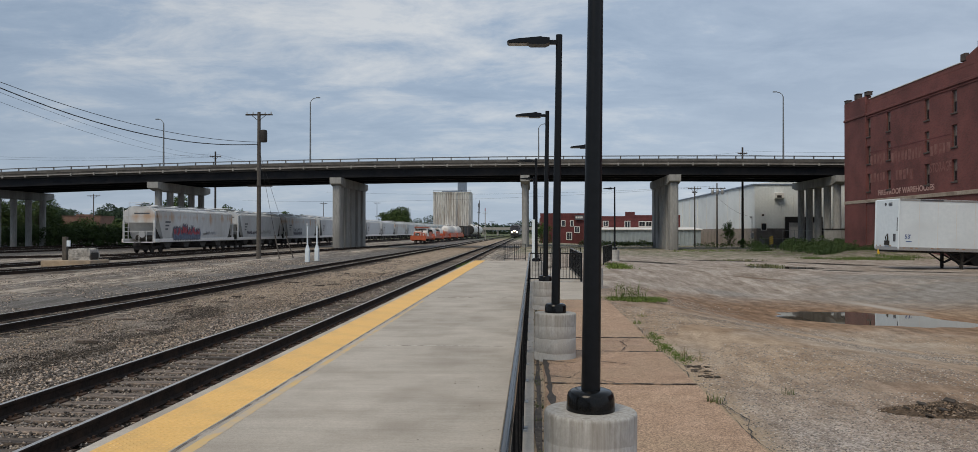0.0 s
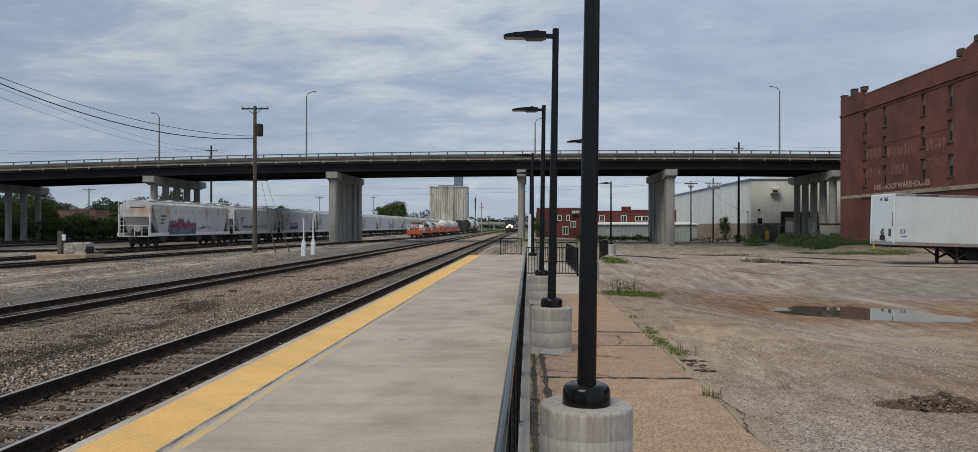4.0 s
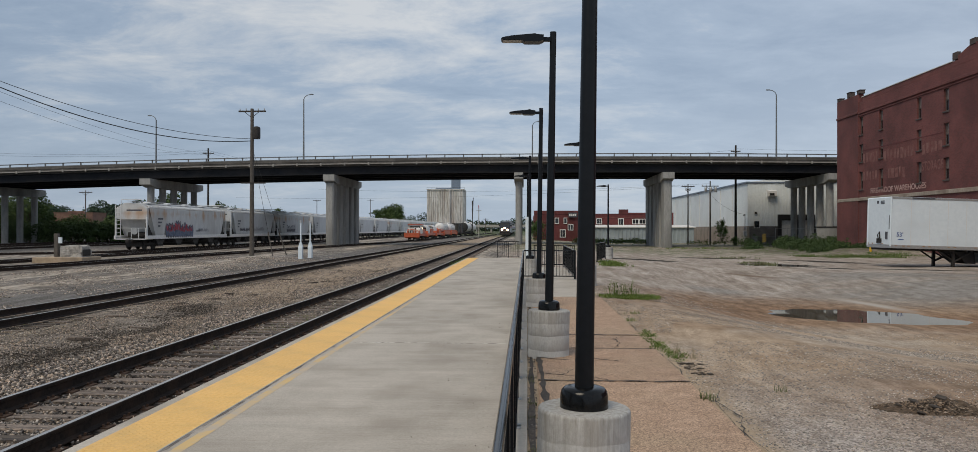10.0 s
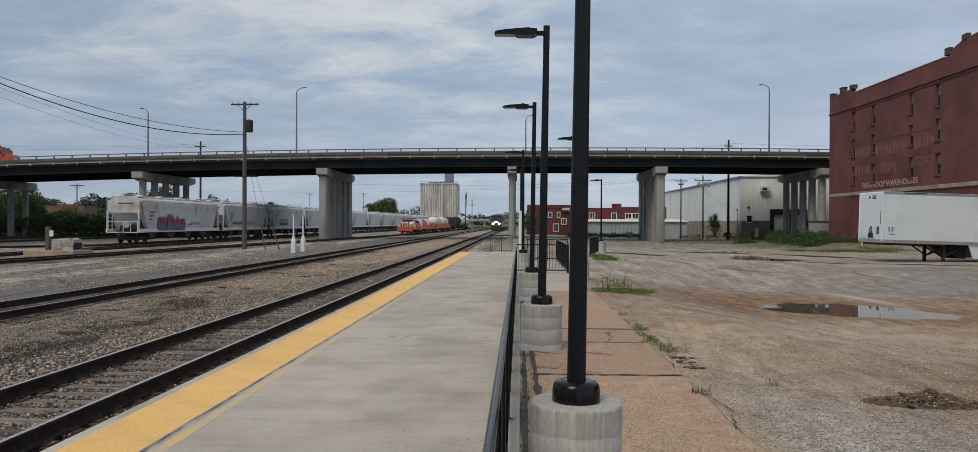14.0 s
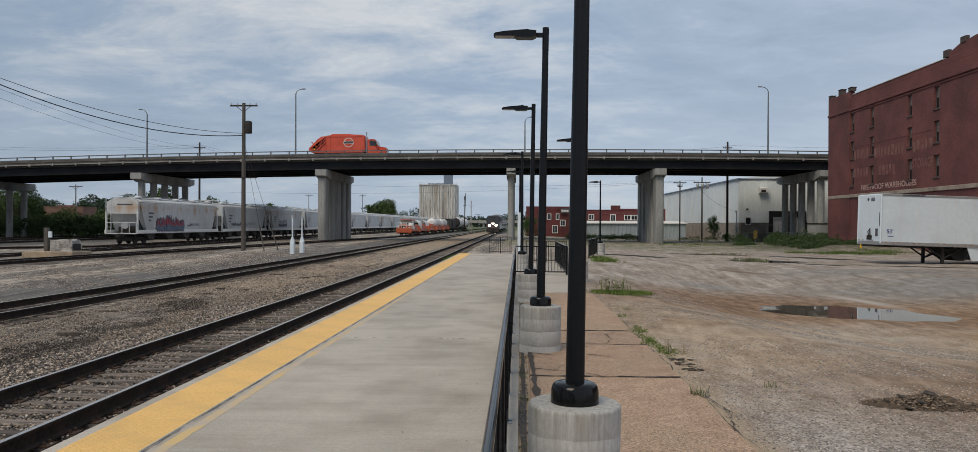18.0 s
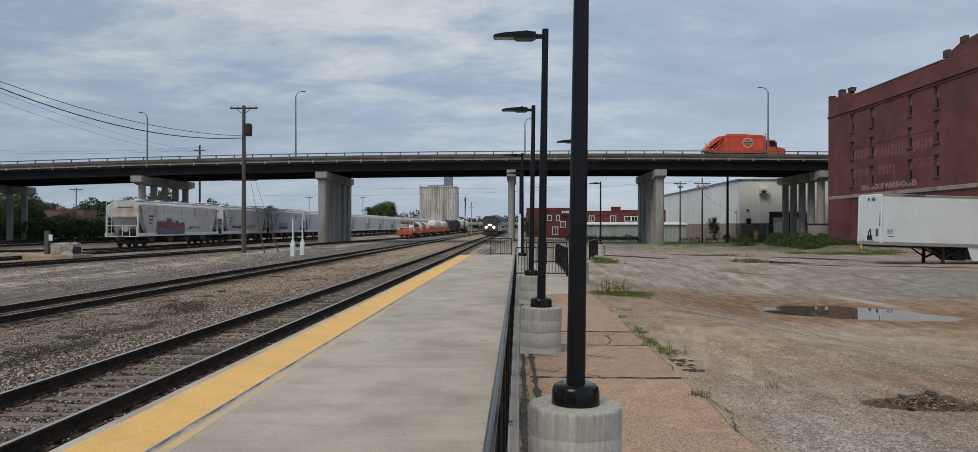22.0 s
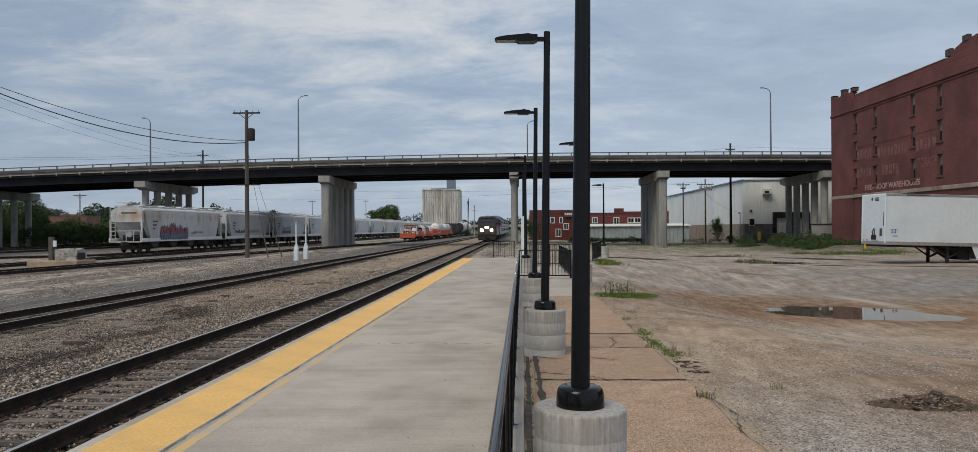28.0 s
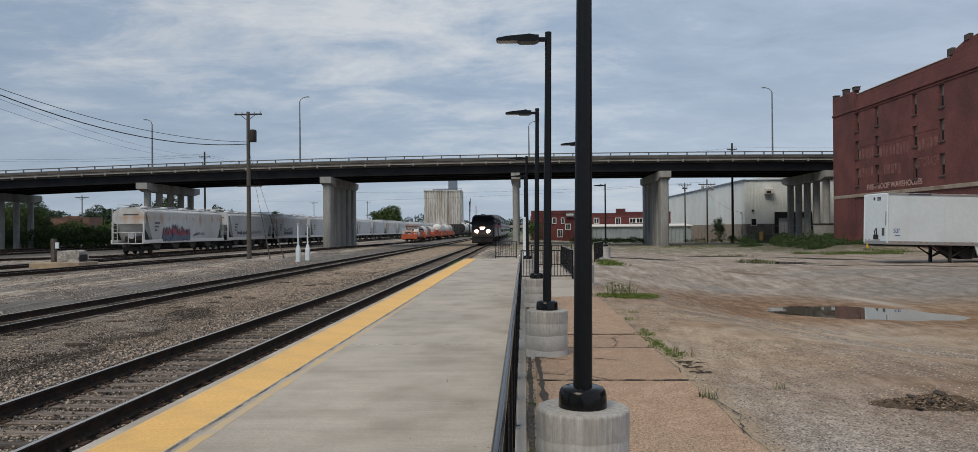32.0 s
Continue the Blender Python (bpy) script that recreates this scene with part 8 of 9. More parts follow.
    cloud_object("creeping_weed", ch, M["grass"], None, "creeping green weeds along the pavement edge", "weed", "stuff")
    # dead twigs on the gravel
    tw = thing("dead_twigs", "flattened dark dead twigs on the lot", "twigs", pose(2.24, 10.85, -0.03))
    rnd = random.Random(4)
    for k in range(14):
        x, y, a, l = rnd.uniform(-0.14, 0.14), rnd.uniform(-0.5, 0.35), rnd.uniform(-0.5, 0.5), rnd.uniform(0.05, 0.14)
        part("twig", cyl((x, y, 0.005), (x + l * math.cos(a), y + l * math.sin(a), rnd.uniform(0.004, 0.025)), 0.006, 0.003, 5), M["bark"], tw)
    for k in range(22):
        x, y, a, l = rnd.uniform(-0.16, 0.16), rnd.choice((-0.45, -0.1, 0.22)) + rnd.uniform(-0.1, 0.1), rnd.uniform(-30, 30), rnd.uniform(0.015, 0.045)
        part("bark_scrap", box(-l, l, -0.014, 0.014, 0.0, rnd.uniform(0.006, 0.014), bevel=0.003), M["bark"], tw, at=pose(x, y, 0.002, rnd.uniform(-8, 8), rnd.uniform(-8, 8), a))



M["dry_green"] = surface("dull_green_weed", (0.09, 0.11, 0.04), (0.17, 0.18, 0.075), 3, 0.8, bump=0)
build_grass()


# ---- pavements beside the platform ----
def build_pavement():
    p = thing("pavement", "tan exposed-aggregate pavement with cracked joints", "pavement", kind="structure")
    joints = [-12.0, -5.0, 1.5, 9.70, 12.3, 13.9, 18.2, 21.55]
    for a, b in zip(joints, joints[1:]):
        part("slab", box(0.13, 1.98, a + 0.012, b - 0.012, -0.2, 0.0 - 0.004 * (b % 2), bevel=0.012), M["aggregate"], p)
    k = thing("ramp_pavement", "pale concrete walk inside the railings", "pavement", kind="structure")
    part("slab", box(0.05, 1.78, 21.7, 28.98, -0.25, 0.0, bevel=0.01), M["platform"], k)
    part("slab", box(0.05, 1.78, 29.02, 38.4, -0.25, 0.0, bevel=0.01), M["platform"], k)
    rnd = random.Random(9)
    tar = thing("tar_seam", "dark crumbling tar seams and a painted edge shade in the pavement", "crack", kind="structure")
    bm = bmesh.new()
    row = []
    for j in range(26):
        t = j / 25
        x, y = 0.155 + 0.06 * t + rnd.uniform(-0.01, 0.01), 12.2 - 4.6 * t
        w = 0.035 + rnd.uniform(-0.015, 0.02)
        row.append((bm.verts.new((x - w, y, 0.004)), bm.verts.new((x + w, y + rnd.uniform(-0.03, 0.03), 0.004))))
    for (a, b), (c, d) in zip(row, row[1:]):
        bm.faces.new((a, b, d, c))
    part("seam", bm, M["tar"], tar)
    bm = bmesh.new()
    row = []
    for j in range(40):
        t = j / 39
        x, y = 0.05 + rnd.uniform(-0.008, 0.012), 3 + 18 * t
        w = 0.022 + rnd.uniform(-0.008, 0.02)
        row.append((bm.verts.new((x - w, y, -0.018)), bm.verts.new((x + w, y, -0.018))))
    for (a, b), (c, d) in zip(row, row[1:]):
        bm.faces.new((a, b, d, c))
    part("seam", bm, M["tar"], tar)
    # thin dark strip painting the shade in the gap beside the lot
    bm = bmesh.new()
    row = []
    for j in range(60):
        t = j / 59
        x, y = 2.0 + 0.02 * math.sin(j * 0.7) + rnd.uniform(-0.02, 0.02), 4 + 14 * t
        w = max(0.0015, rnd.uniform(-0.008, 0.009))
        row.append((bm.verts.new((x - w, y, -0.012)), bm.verts.new((x + w, y, -0.012))))
    for (a, b), (c, d) in zip(row, row[1:]):
        bm.faces.new((a, b, d, c))
    part("seam", bm, M["tar"], tar)
    for pts in (((0.15, 10.2), (0.45, 10.05), (0.8, 9.95), (1.0, 9.72)), ((0.45, 10.05), (0.6, 10.5), (0.85, 10.9)), ((0.2, 11.4), (0.55, 11.2), (0.95, 11.35), (1.3, 11.15)),
                ((1.35, 12.35), (1.5, 12.9), (1.45, 13.4), (1.7, 13.85)), ((1.95, 7.2), (2.1, 7.9), (2.02, 8.6), (2.2, 9.2)), ((0.4, 14.0), (0.9, 14.8), (1.2, 15.9))):
        bm = bmesh.new()
        row = []
        fine = [(a[0] + (b[0] - a[0]) * t / 6, a[1] + (b[1] - a[1]) * t / 6) for a, b in zip(pts, pts[1:]) for t in range(6)] + [pts[-1]]
        for x, y in fine:
            w = rnd.uniform(0.003, 0.012)
            x, y = x + rnd.uniform(-0.015, 0.015), y + rnd.uniform(-0.015, 0.015)
            row.append((bm.verts.new((x - w, y - w, 0.003)), bm.verts.new((x + w, y + w, 0.003))))
        for (a, b), (c, d) in zip(row, row[1:]):
            bm.faces.new((a, b, d, c))
        part("crack", bm, M["tar"], tar)
    for y0, seed in ((9.70, 1), (12.3, 2), (13.9, 3)):
        r = random.Random(seed)
        bm = bmesh.new()
        row = []
        for j in range(24):
            x = 0.13 + 1.85 * j / 23
            w = 0.02 + r.uniform(-0.008, 0.012)
            y = y0 + 0.02 * math.sin(j * 0.9 + seed) + r.uniform(-0.008, 0.008)
            row.append((bm.verts.new((x, y - w, 0.003)), bm.verts.new((x, y + w, 0.003))))
        for (a, b), (c, d) in zip(row, row[1:]):
            bm.faces.new((a, c, d, b))
        part("seam", bm, M["tar"], tar)


M["tar"] = surface("old_tar", (0.03, 0.026, 0.023), (0.085, 0.07, 0.058), 20, 0.9, bump=0.6)
build_pavement()


# ---- loose stone ----
def island_material(name, low, high):
    m = bpy.data.materials.new(name)
    m.use_nodes = True
    nt = m.node_tree
    bsdf = nt.nodes["Principled BSDF"]
    bsdf.inputs["Roughness"].default_value = 0.92
    bsdf.inputs["Specular IOR Level"].default_value = 0.25
    geo, ramp = nt.nodes.new("ShaderNodeNewGeometry"), nt.nodes.new("ShaderNodeValToRGB")
    els = ramp.color_ramp.elements
    els[0].position, els[0].color = 0.0, rgba(low)
    els[1].position, els[1].color = 1.0, rgba(high)
    mid = els.new(0.6)
    mid.color = rgba(tuple((a * 0.62 + b * 0.38) for a, b in zip(low, high)))
    tint = els.new(0.82)
    tint.color = rgba(tuple(c * k for c, k in zip(high, (0.78, 0.68, 0.58))))
    nt.links.new(geo.outputs["Random Per Island"], ramp.inputs[0])
    nt.links.new(ramp.outputs[0], bsdf.inputs["Base Color"])
    return m


def scatter(rng, pts, sizes, flat=0.7):
    """Little crooked stones, eight faces each."""
    n = len(pts)
    base = np.array([(1, 0, 0), (-1, 0, 0), (0, 1, 0), (0, -1, 0), (0, 0, 1), (0, 0, -1)], float)
    v = base[None] * rng.uniform(0.55, 1.25, (n, 6, 1)) + rng.normal(0, 0.22, (n, 6, 3))
    a = rng.uniform(0, math.tau, n)
    c, s = np.cos(a)[:, None], np.sin(a)[:, None]
    x, y = v[..., 0] * c - v[..., 1] * s, v[..., 0] * s + v[..., 1] * c
    v = np.stack([x, y, v[..., 2] * flat], -1) * sizes[:, None, None] + pts[:, None, :]
    tri = np.array([(0, 2, 4), (2, 1, 4), (1, 3, 4), (3, 0, 4), (2, 0, 5), (1, 2, 5), (3, 1, 5), (0, 3, 5)])
    f = tri[None] + (np.arange(n) * 6)[:, None, None]
    return v.reshape(-1, 3), f.reshape(-1, 3)


def fast_mesh(name, v, f, mat, label, category):
    me = bpy.data.meshes.new(name)
    me.vertices.add(len(v))
    me.vertices.foreach_set("co", v.astype(np.float32).ravel())
    me.loops.add(f.size)
    me.loops.foreach_set("vertex_index", f.astype(np.int32).ravel())
    me.polygons.add(len(f))
    me.polygons.foreach_set("loop_start", np.arange(0, f.size, f.shape[1], dtype=np.int32))
    me.update(calc_edges=True)
    me.materials.append(mat)
    return tagged(new(name, me), label, category, kind="stuff")


def build_stones():
    rng = np.random.default_rng(77)
    grey = island_material("ballast_stones", (0.062, 0.054, 0.048), (0.62, 0.55, 0.49))
    grimy = island_material("grimy_ballast", (0.04, 0.034, 0.031), (0.50, 0.46, 0.42))
    brown = island_material("brown_gravel", (0.062, 0.052, 0.044), (0.58, 0.50, 0.425))
    dark = island_material("oily_gravel", (0.03, 0.026, 0.023), (0.17, 0.15, 0.13))
    pale = island_material("sandy_gravel", (0.16, 0.135, 0.105), (0.56, 0.50, 0.42))
    tan = island_material("lot_gravel", (0.13, 0.115, 0.104), (0.64, 0.59, 0.54))
    # ballast between and beside the rails of the near tracks
    n = 240000
    y = 4.5 + 40 * rng.random(n) ** 1.9
    x = rng.uniform(-12.4, -3.95, n)
    x = np.where(rng.random(n) < 0.16, rng.uniform(-6.27, -4.93, n), x)
    keep = rng.random(n) < np.clip(1.0 - 0.10 * (-7.3 - x), 0.30, 1.0) * np.where(ripple(x, y, 0.9, 0.2) < -0.7, 0.35, 1.0)
    x, y = x[keep], y[keep]
    clear = np.minimum(np.abs(x + 4.848), np.abs(x + 6.352)) > 0.085
    x, y = x[clear], y[clear]
    # the ties stand clear of the stone
    gap = np.abs((y - 2.2 + 0.2325) % 0.465 - 0.2325)
    clear = (np.abs(x + 5.6) > 0.8) | (gap > 0.12) | (rng.random(len(x)) < 0.20)
    x, y = x[clear], y[clear]
    sz = rng.uniform(0.011, 0.028, len(x)) * (1 + 0.014 * y)
    z = BED_Z - 0.005 + rng.uniform(0, 0.028, len(x)) + 0.05 * (np.abs(x + 5.6) > 1.25) * (x > -8.5) + 0.045 * (rng.random(len(x)) < 0.07)
    inside = np.abs(x + 5.6) < 0.75
    oily = (np.abs(x + 8.7 + 0.10 * (y - 15)) < 0.65 + 0.3 * ripple(x, y, 1.3, 0.8)) & (y > 9.0) & (y < 24)
    sandy = x < -11.0 + 0.45 * ripple(x, y, 0.5, 0.6)
    west = x < -7.75 + 0.4 * ripple(x, y, 0.6, 0.1)
    z = z + (0.012 * rng.random(len(x)) - 0.004) * inside
    sz = sz * np.where(west, 0.72, np.where(inside, 1.05, 1.05))
    bare = (x < -7.7 + 0.4 * ripple(x, y, 0.7, 0.9)) & (y > 27 + 3 * ripple(x, y, 0.35, 2.0)) & (rng.random(len(x)) < 0.72)
    for mask, mat, text in ((~inside & ~west, grey, "crushed grey stone ballast beside the near track"), (inside, grimy, "grimy dark ballast between the rails of the near track"), (west & ~oily & ~sandy & ~bare & (rng.random(len(x)) < 0.85), brown, "dirty brown gravel between the two near tracks"), (west & oily, dark, "oil-dark gravel and soil between the two near tracks"), (west & sandy & ~oily & (rng.random(len(x)) < 0.6), pale, "pale sandy gravel beside the second track")):
        v, f = scatter(rng, np.stack([x, y, z], 1)[mask], sz[mask])
        fast_mesh("ballast", v, f, mat, text, "ballast")
    n = 62000
    y = 7 + 56 * rng.random(n) ** 1.6
    x = rng.uniform(-26, -8.6, n)
    lump = ripple(x, y, 0.55, 0.7) > -0.45
    x, y = x[lump], y[lump]
    sz = rng.uniform(0.010, 0.024, len(x)) * (1 + 0.014 * y)
    z = ground_height(x, y) + 0.006
    v, f = scatter(rng, np.stack([x, y, z], 1), sz)
    fast_mesh("yard_gravel", v, f, grey, "loose grey and brown gravel across the yard", "gravel")
    n = 90000
    y = 5 + 22 * rng.random(n) ** 1.7
    x = rng.uniform(2.02, 10, n)
    ok = (np.hypot((x - 10.0) / 3.4, (y - 24.1) / 3.4) > 1 + 0.9 * rng.random(n)) & ((ripple(x, y, 0.8, 1.9) > -0.2) | (y < 9.5))
    x, y = x[ok], y[ok]
    sz = rng.uniform(0.005, 0.013, len(x)) * (1 + 0.02 * y)
    z = ground_height(x, y) + 0.001
    v, f = scatter(rng, np.stack([x, y, z], 1), sz, 0.55)
    fast_mesh("lot_gravel", v, f, tan, "fine tan gravel scattered over the dirt lot", "gravel")
    # broken stone along the kerb
    n = 900
    x, y = rng.uniform(0.01, 0.11, n), rng.uniform(3, 21, n)
    v, f = scatter(rng, np.stack([x, y, np.full(n, -0.025)], 1), rng.uniform(0.006, 0.02, n), 0.6)
    fast_mesh("kerb_grit", v, f, grey, "loose grit in the gap beside the kerb", "gravel")


build_stones()


def build_heap():
    h = thing("debris_heap", "low dark heap of broken asphalt and soil on the lot", "debris heap", pose(4.26, 8.48, -0.04) @ Matrix.Diagonal((0.92, 0.64, 0.68, 1)))
    rng = np.random.default_rng(12)
    n = 30
    vs, fs = [], []
    for j in range(n):
        for i in range(n):
            u, v = i / (n - 1) * 2 - 1, j / (n - 1) * 2 - 1
            r = math.hypot(u, v)
            z = max(-0.02, 0.20 * (1 - r ** 0.85) * (0.8 + 0.35 * math.sin(u * 5 + v * 3)) + rng.normal(0, 0.014) * (r < 0.95)) if r < 1 + 0.1 * math.sin(7 * u + 4 * v) else -0.03
            vs.append((u * 0.78 + 0.1 * v, v * 0.5, z))
    for j in range(n - 1):
        for i in range(n - 1):
            k = j * n + i
            fs.append((k, k + 1, k + n + 1, k + n))
    me = bpy.data.meshes.new("mound")
    me.from_pydata(vs, [], fs)
    me.materials.append(M["soil"])
    o = new("mound", me)
    o.parent = h
    pts = rng.normal(size=(3200, 2)) * np.array([0.46, 0.27])
    zz = np.clip(0.19 * (1 - np.hypot(pts[:, 0] / 0.78, pts[:, 1] / 0.5) ** 0.85), 0, 1)
    v, f = scatter(rng, np.concatenate([pts, zz[:, None]], 1), rng.uniform(0.006, 0.026, 3200))
    me = bpy.data.meshes.new("rubble")
    me.from_pydata(v.tolist(), [], f.tolist())
    me.materials.append(M["rubble"])
    o = tagged(new("rubble", me), kind="stuff")
    o.parent = h
    for x, y, z, a in ((-0.24, 0.0, 0.14, 20), (0.06, 0.0, 0.20, -35), (-0.42, -0.06, 0.085, 60), (0.26, -0.02, 0.125, 10), (-0.10, -0.24, 0.11, 40), (-0.30, -0.42, 0.05, 80)):
        part("asphalt_chunk", box(-0.06, 0.06, -0.04, 0.04, -0.013, 0.015, bevel=0.006), M["tar"], h, at=pose(x, y, z, 25, 15, a))


M["rubble"] = island_material("rubble", (0.028, 0.021, 0.016), (0.31, 0.245, 0.19))
build_heap()


# ---- wires and far poles ----
def hang(a, b, sag, r=0.012, n=18):
    a, b = Vector(a), Vector(b)
    pts = []
    for k in range(n + 1):
        t = k / n
        p = a.lerp(b, t)
        p.z -= 4 * sag * t * (1 - t)
        pts.append(tuple(p))
    return tube(pts, r, 5)


M["tan_brick"] = surface("tan_brown_brick", (0.15, 0.085, 0.062), (0.23, 0.135, 0.10), 6, 0.9, stain=(0.12, 0.07, 0.055), patch=0.6)


def build_lines():
    build_utility_pole(-33.0, 38.0, 12.6, M["wood"], "weathered wooden utility pole beside the yard", ((0.3, 1.2),), 0.17)
    w = thing("overhead_wires", "dark overhead wires sagging to a utility pole", "wires")
    for a, b, s, r in (((-23.2, 65.2, 9.18), (-33.0, 38.0, 11.95), 1.72, 0.034), ((-23.2, 65.2, 9.36), (-33.3, 38.0, 12.1), 1.32, 0.02), ((-55.5, 135, 15.0), (-33.0, 38.0, 11.35), 1.2, 0.012), ((-55.5, 135, 14.7), (-33.0, 38.0, 10.75), 1.4, 0.012)):
        part("wire", hang(a, b, s, r), M["wire"], w)
    for z in (15.4, 15.0):
        part("wire", hang((-55.5, 135, z), (-110, 128, z + 0.2), 1.0, 0.014), M["wire"], w)
        part("wire", hang((-55.5, 135, z), (-28, 160, z - 3.2), 1.0, 0.012), M["wire"], w)
    build_utility_pole(-55.5, 135.0, 16.2, M["darkwood"], "dark wooden utility pole behind the overpass", ((0.9, 1.0),), 0.2)
    p = build_utility_pole(30.9, 119.0, 14.7, M["darkwood"], "tall dark wooden utility pole by the metal warehouse", ((0.9, 0.7),), 0.2)
    q = build_utility_pole(28.3, 124.0, 9.7, M["wood"], "wooden utility pole with a bank of transformers", ((0.8, 1.3),), 0.14)
    for x in (-0.75, 0.0, 0.75):
        part("transformer", lathe([(0.19, 7.95), (0.21, 8.02), (0.21, 8.66), (0.15, 8.75)], 16), M["galv"], q, "grey transformer can", smooth=True, at=pose(x, -0.35, 0))
    build_utility_pole(24.9, 124.0, 9.2, M["wood"], "weathered wooden utility pole by the shed", ((0.35, 1.0), (0.9, 0.4)), 0.12)
    r = thing("service_wires", "thin dark service wires beyond the overpass", "wires")
    for a, b, s in (((28.3, 124, 7.2), (33.3, 123.0, 4.1), 0.6), ((30.9, 119, 13.8), (75, 120, 14.4), 0.6), ((30.9, 119, 13.2), (75, 120, 14.0), 0.7), ((30.9, 119, 13.6), (-30, 150, 15.0), 1.2), ((28.3, 124, 8.9), (-40, 150, 9.4), 0.8), ((24.9, 124, 8.6), (-60, 160, 8.2), 0.9)):
        part("wire", hang(a, b, s, 0.012), M["wire"], r)
    for x, y, h in ((-60, 300, 13.5), (-93, 240, 9.0), (-86, 150, 9.6), (-70, 260, 12.0), (-38.5, 420, 12.0), (-19, 360, 7.0)):
        build_utility_pole(x, y, h, M["wood"], "slim wooden utility pole in the distance", ((0.4, 1.3),), 0.13)
    g = thing("guy_wires", "steel guy wires anchoring the utility pole", "guy wires")
    for dx, dy in ((2.1, -1.0), (2.8, 0.5)):
        part("guy", cyl((-23.1, 65.3, 8.6), (-23.1 + dx, 65.3 + dy, -0.42), 0.013, 0.013, 5), M["wire"], g)
        part("guy_cover", cyl((-23.1 + dx * 0.78, 65.3 + dy * 0.78, 1.55), (-23.1 + dx, 65.3 + dy, -0.42), 0.05, 0.05, 8), M["wood"], g)
    m = thing("signal_mast", "slim railway signal mast in the distance", "signal mast", pose(-17.4, 250, -0.45))
    part("mast", cyl((0, 0, -0.2), (0, 0, 11.2), 0.16, 0.1, 8), M["darkwood"], m)
    part("signal_head", box(-0.16, 0.16, -0.36, -0.12, 10.0, 11.1), M["dark"], m)
    part("crossbar", box(-0.5, 0.5, -0.1, 0.0, 8.2, 8.3), M["dark"], m)
    m = thing("leaning_pole", "slim dark pole leaning beside a signal mast", "utility pole", pose(-17.1, 243, -0.45, 0, 2.2, 0))
    part("pole", cyl((0, 0, -0.2), (0, 0, 11.9), 0.15, 0.09, 8), M["darkwood"], m)
    m = thing("signal_mast", "slim railway signal mast with a reddish top", "signal mast", pose(-12.6, 205, -0.45))
    part("mast", cyl((0, 0, -0.2), (0, 0, 8.2), 0.12, 0.09, 8), M["bluff"], m)
    part("signal_head", box(-0.09, 0.09, -0.25, -0.1, 7.6, 8.4), M["graf_red"], m)
    part("crossbar", box(-0.7, 0.7, -0.14, -0.06, 7.0, 7.1), M["bluff"], m)
    v = thing("distant_viaduct", "pale low viaduct far beyond the yard", "bridge")
    part("deck", box(-60, 30, 480, 488, 2.7, 4.3), M["bluff"], v)
    for x in range(-58, 30, 9):
        part("viaduct_pier", box(x - 0.5, x + 0.5, 481, 487, -0.5, 2.7), M["bluff"], v)
    o = thing("brick_shed", "small brown brick building among trees", "building", pose(-105, 178, -0.5))
    part("wall", box(-4.6, 4.6, 0, 6, 0, 5.9), M["tan_brick"], o)
    part("coping", box(-4.7, 4.7, -0.1, 6.1, 5.9, 6.0), M["tan_brick"], o)
    part("parapet", box(-1.2, 2.6, -0.05, 0.3, 6.0, 6.3), M["tan_brick"], o)


build_lines()


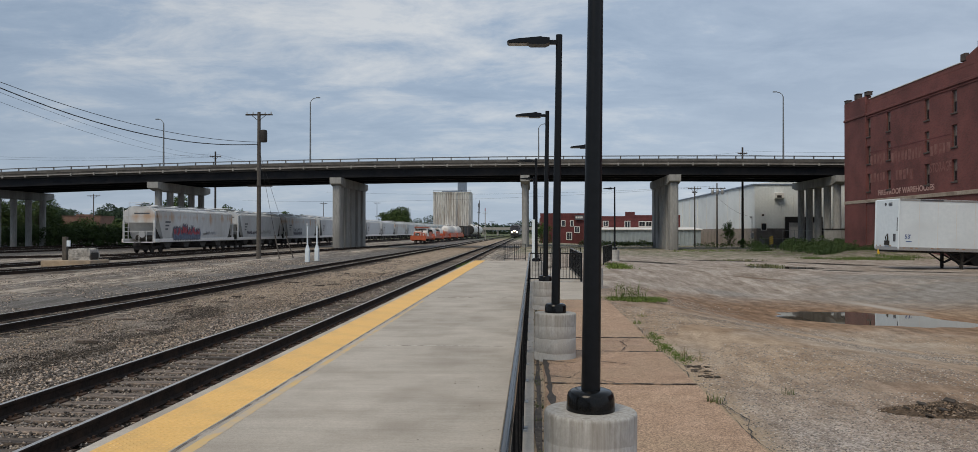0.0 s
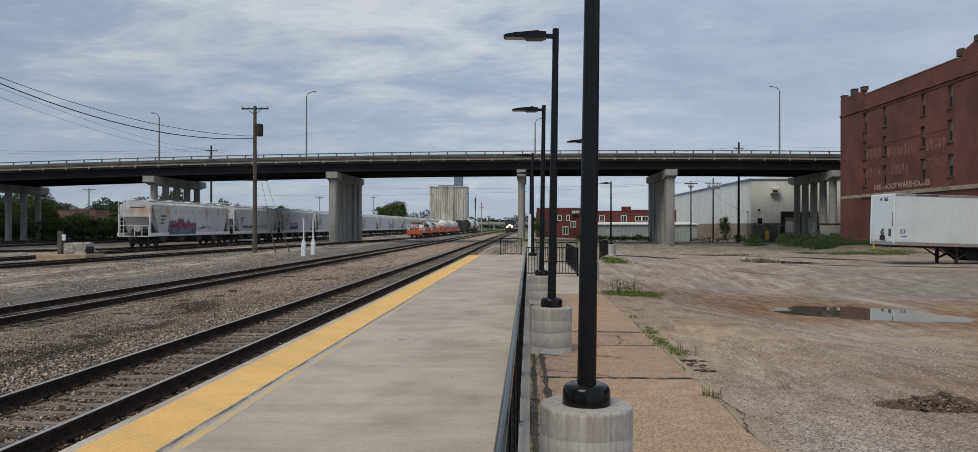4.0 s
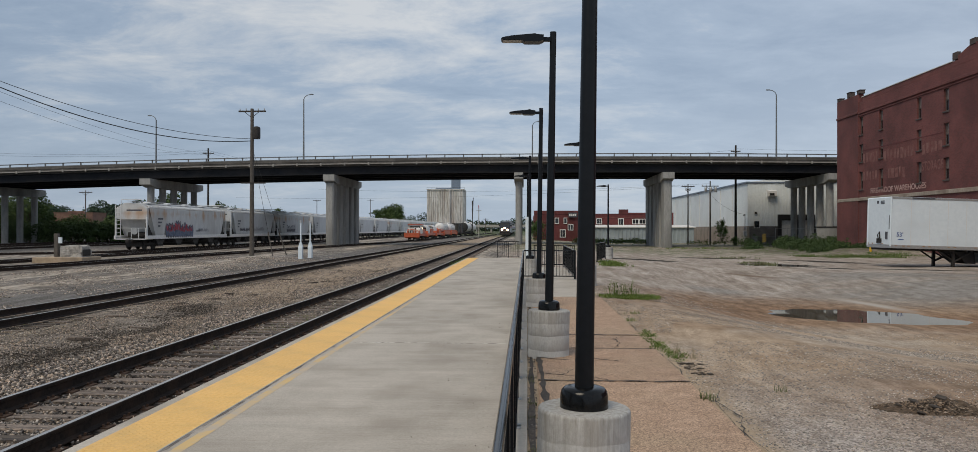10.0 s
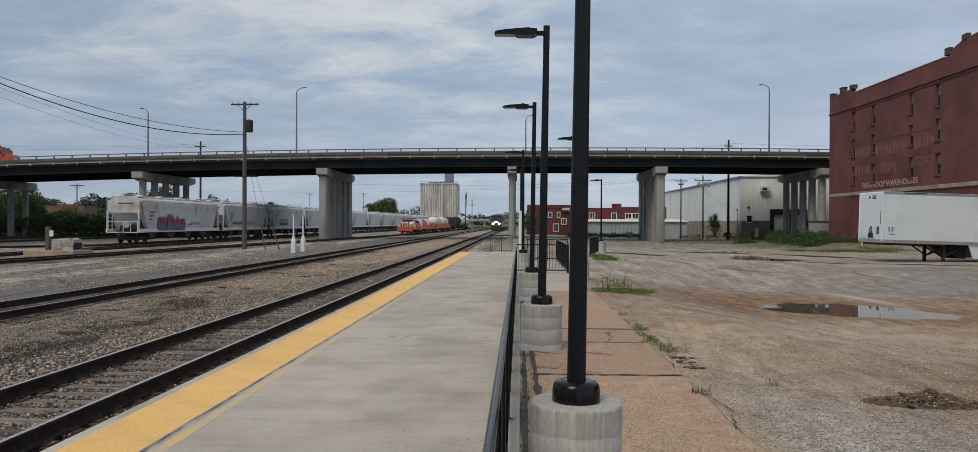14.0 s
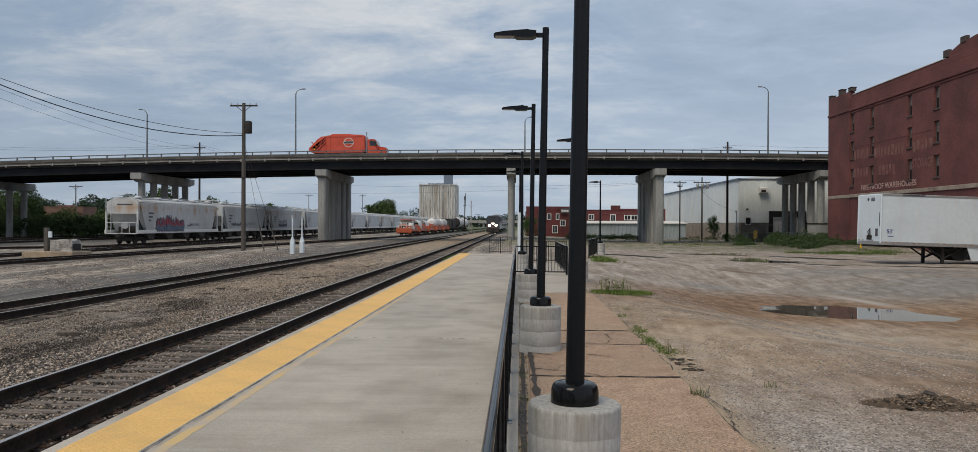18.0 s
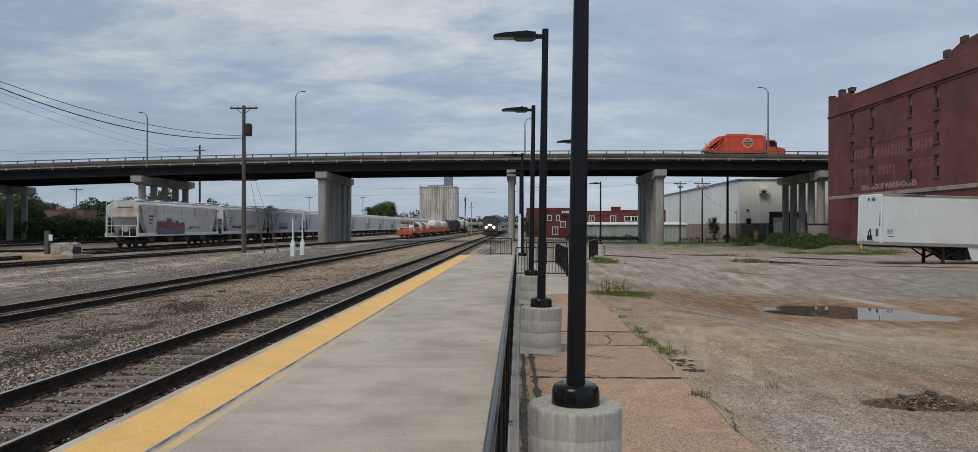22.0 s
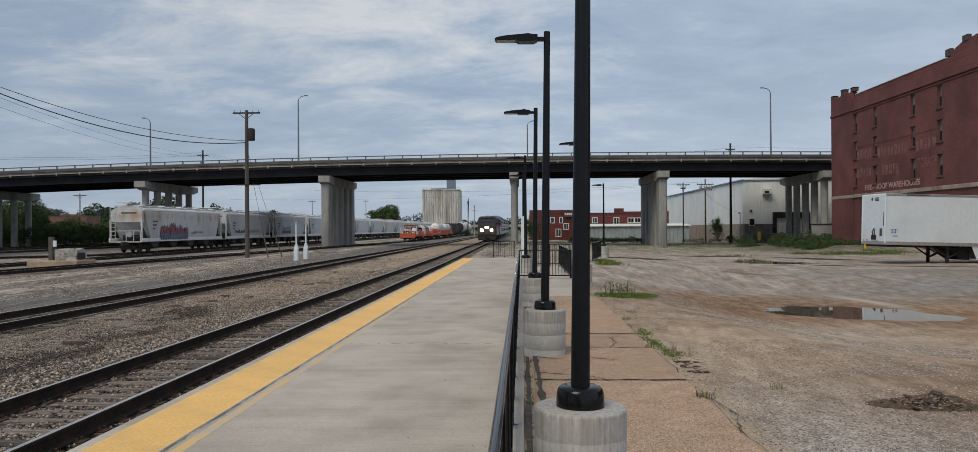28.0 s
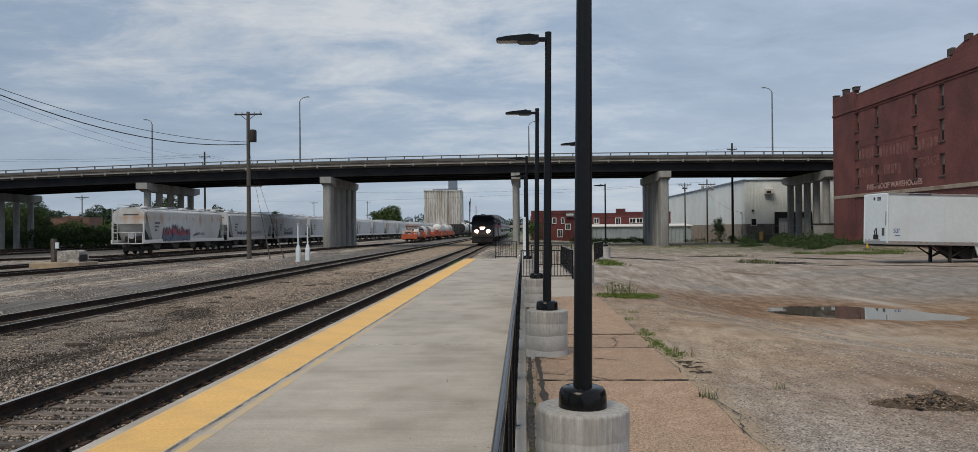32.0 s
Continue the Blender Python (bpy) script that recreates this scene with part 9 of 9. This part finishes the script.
# ---- yard furniture ----
def build_yard():
    first = None
    for x, y in ((-17.0, 58.6), (-17.0, 61.2)):
        m = pose(x, y, BED_Z)
        if first:
            copy_thing(first, m)
            continue
        b = first = thing("vent_post", "white-painted pipe post with a thick square base", "post", m, "white posts")
        part("base", box(-0.16, 0.16, -0.16, 0.16, -0.1, 0.92, bevel=0.03), M["white"], b)
        part("shoulder", extrude([(-0.16, 0.92), (0.16, 0.92), (0.07, 1.25), (-0.07, 1.25)], -0.1, 0.1), M["white"], b)
        part("pipe", cyl((0, 0, 1.2), (0, 0, 2.75), 0.06, 0.06, 12), M["white"], b, smooth=True)
        part("cap", cyl((0, 0, 2.75), (0, 0, 2.92), 0.11, 0.08, 12), M["galv"], b)
    p = thing("concrete_pad", "rust-stained tan concrete pad beside the yard track", "concrete pad", pose(-30.38, 50.6, -0.46))
    part("slab", box(-1.68, 1.68, -0.9, 1.4, 0, 0.41, bevel=0.04), M["pad"], p)
    k = thing("covered_crate", "bulky crate under a pale wrinkled tarp", "crate", pose(-29.78, 50.8, -0.05))
    bm = box(-0.72, 0.72, -0.5, 0.5, 0, 0.74)
    bmesh.ops.subdivide_edges(bm, edges=bm.edges[:], cuts=5, use_grid_fill=True)
    for v in bm.verts:
        d = noise.noise(v.co * 2.3) * 0.13 + noise.noise(v.co * 7.0) * 0.05
        v.co += v.co.normalized() * d * (0.2 if v.co.z < 0.02 else 1.0)
        if v.co.z < 0.03:
            v.co.z = 0
    part("tarp", bm, M["bluff"], k)
    part("end_flap", box(0.72, 0.79, -0.4, 0.4, 0.08, 0.5, bevel=0.02), M["dark"], k)
    o = thing("timber_post", "dark timber post with a small white tag", "post", pose(-31.12, 50.9, -0.05))
    part("post", box(-0.14, 0.14, -0.14, 0.14, 0, 1.54, bevel=0.02), M["wood"], o)
    part("tag", box(0.18, 0.4, -0.15, -0.05, 0.9, 1.3), M["white"], o)
    part("tag_arm", box(0.1, 0.3, -0.06, 0.0, 1.05, 1.1), M["galv"], o)
    cf = thing("chain_link_fence", "thin chain-link fence on steel posts below the overpass", "fence", pose(34.9, 113.0, -0.3))
    for k in range(6):
        part("post", cyl((k * 1.6, 0, 0), (k * 1.6, 0, 2.3), 0.035, 0.035, 6), M["galv"], cf)
    for z in (0.15, 1.2, 2.25):
        part("rail", cyl((0, 0, z), (8.0, 0, z), 0.022, 0.022, 6), M["galv"], cf)
    s = thing("marker_panel", "tall narrow white panel post on the platform", "sign post", pose(-0.03, 33.4, 0.0))
    part("panel", box(-0.05, 0.09, -0.25, 0.25, 0.1, 2.35, bevel=0.01), M["white"], s)
    part("foot", box(-0.06, 0.1, -0.3, 0.3, 0.0, 0.1), M["dark"], s)
    rnd = random.Random(14)
    for k in range(16):
        x, y = rnd.uniform(-11.0, -7.6), rnd.uniform(13, 44)
        f = thing("tie_fragment", "splintered grey piece of an old tie", "timber scrap", pose(x, y, BED_Z + 0.03, rnd.uniform(-4, 4), rnd.uniform(-4, 4), rnd.uniform(-25, 25)), "timber scraps")
        l = rnd.uniform(0.12, 0.38)
        part("timber", box(-l, l, -0.05, 0.05, -0.04, 0.03, bevel=0.012), M["tie"], f)
    # bits of gravel and leaf on the platform
    rng = np.random.default_rng(5)
    n = 90
    pts = np.stack([rng.uniform(-1.4, -0.2, n) * rng.uniform(0.2, 1, n), rng.uniform(4.5, 16, n), np.full(n, 0.004)], 1)
    v, f = scatter(rng, pts, rng.uniform(0.003, 0.009, n), 0.5)
    fast_mesh("platform_grit", v, f, M["tar"], "dark grit and leaf bits on the platform", "grit")


build_yard()


# ---- what moves ----
TRAIN_ROWS = [(0, 284.0), (4, 262.5), (8, 241.0), (12, 219.5), (16, 197.8), (20, 176.0), (24, 153.8), (28, 131.6), (30, 120.8), (32, 110.5)]
TRUCK_ROWS = [(0, -264.0), (8, -159.5), (14, -81.0), (16.5, -48.3), (18, -28.7), (19, -15.3), (20.5, 4.55), (22, 24.75), (23, 38.4), (25, 66.0), (28, 107.5), (32, 163.0)]


def truck_pose(rear):
    rise = crest(rear + 9.9) - crest(rear + 2.6)
    return pose(rear, BR_Y + 3.6, crest(rear) - 1.115, 0, -math.degrees(math.atan(rise / 7.3)), 0)


def motions():
    for ob, back in train:
        walk(ob, [(t, on_main(y + back)) for t, y in TRAIN_ROWS])
    # the truck crosses at a steady pace
    walk(truck, [(t, truck_pose(x)) for t, x in TRUCK_ROWS])


motions()
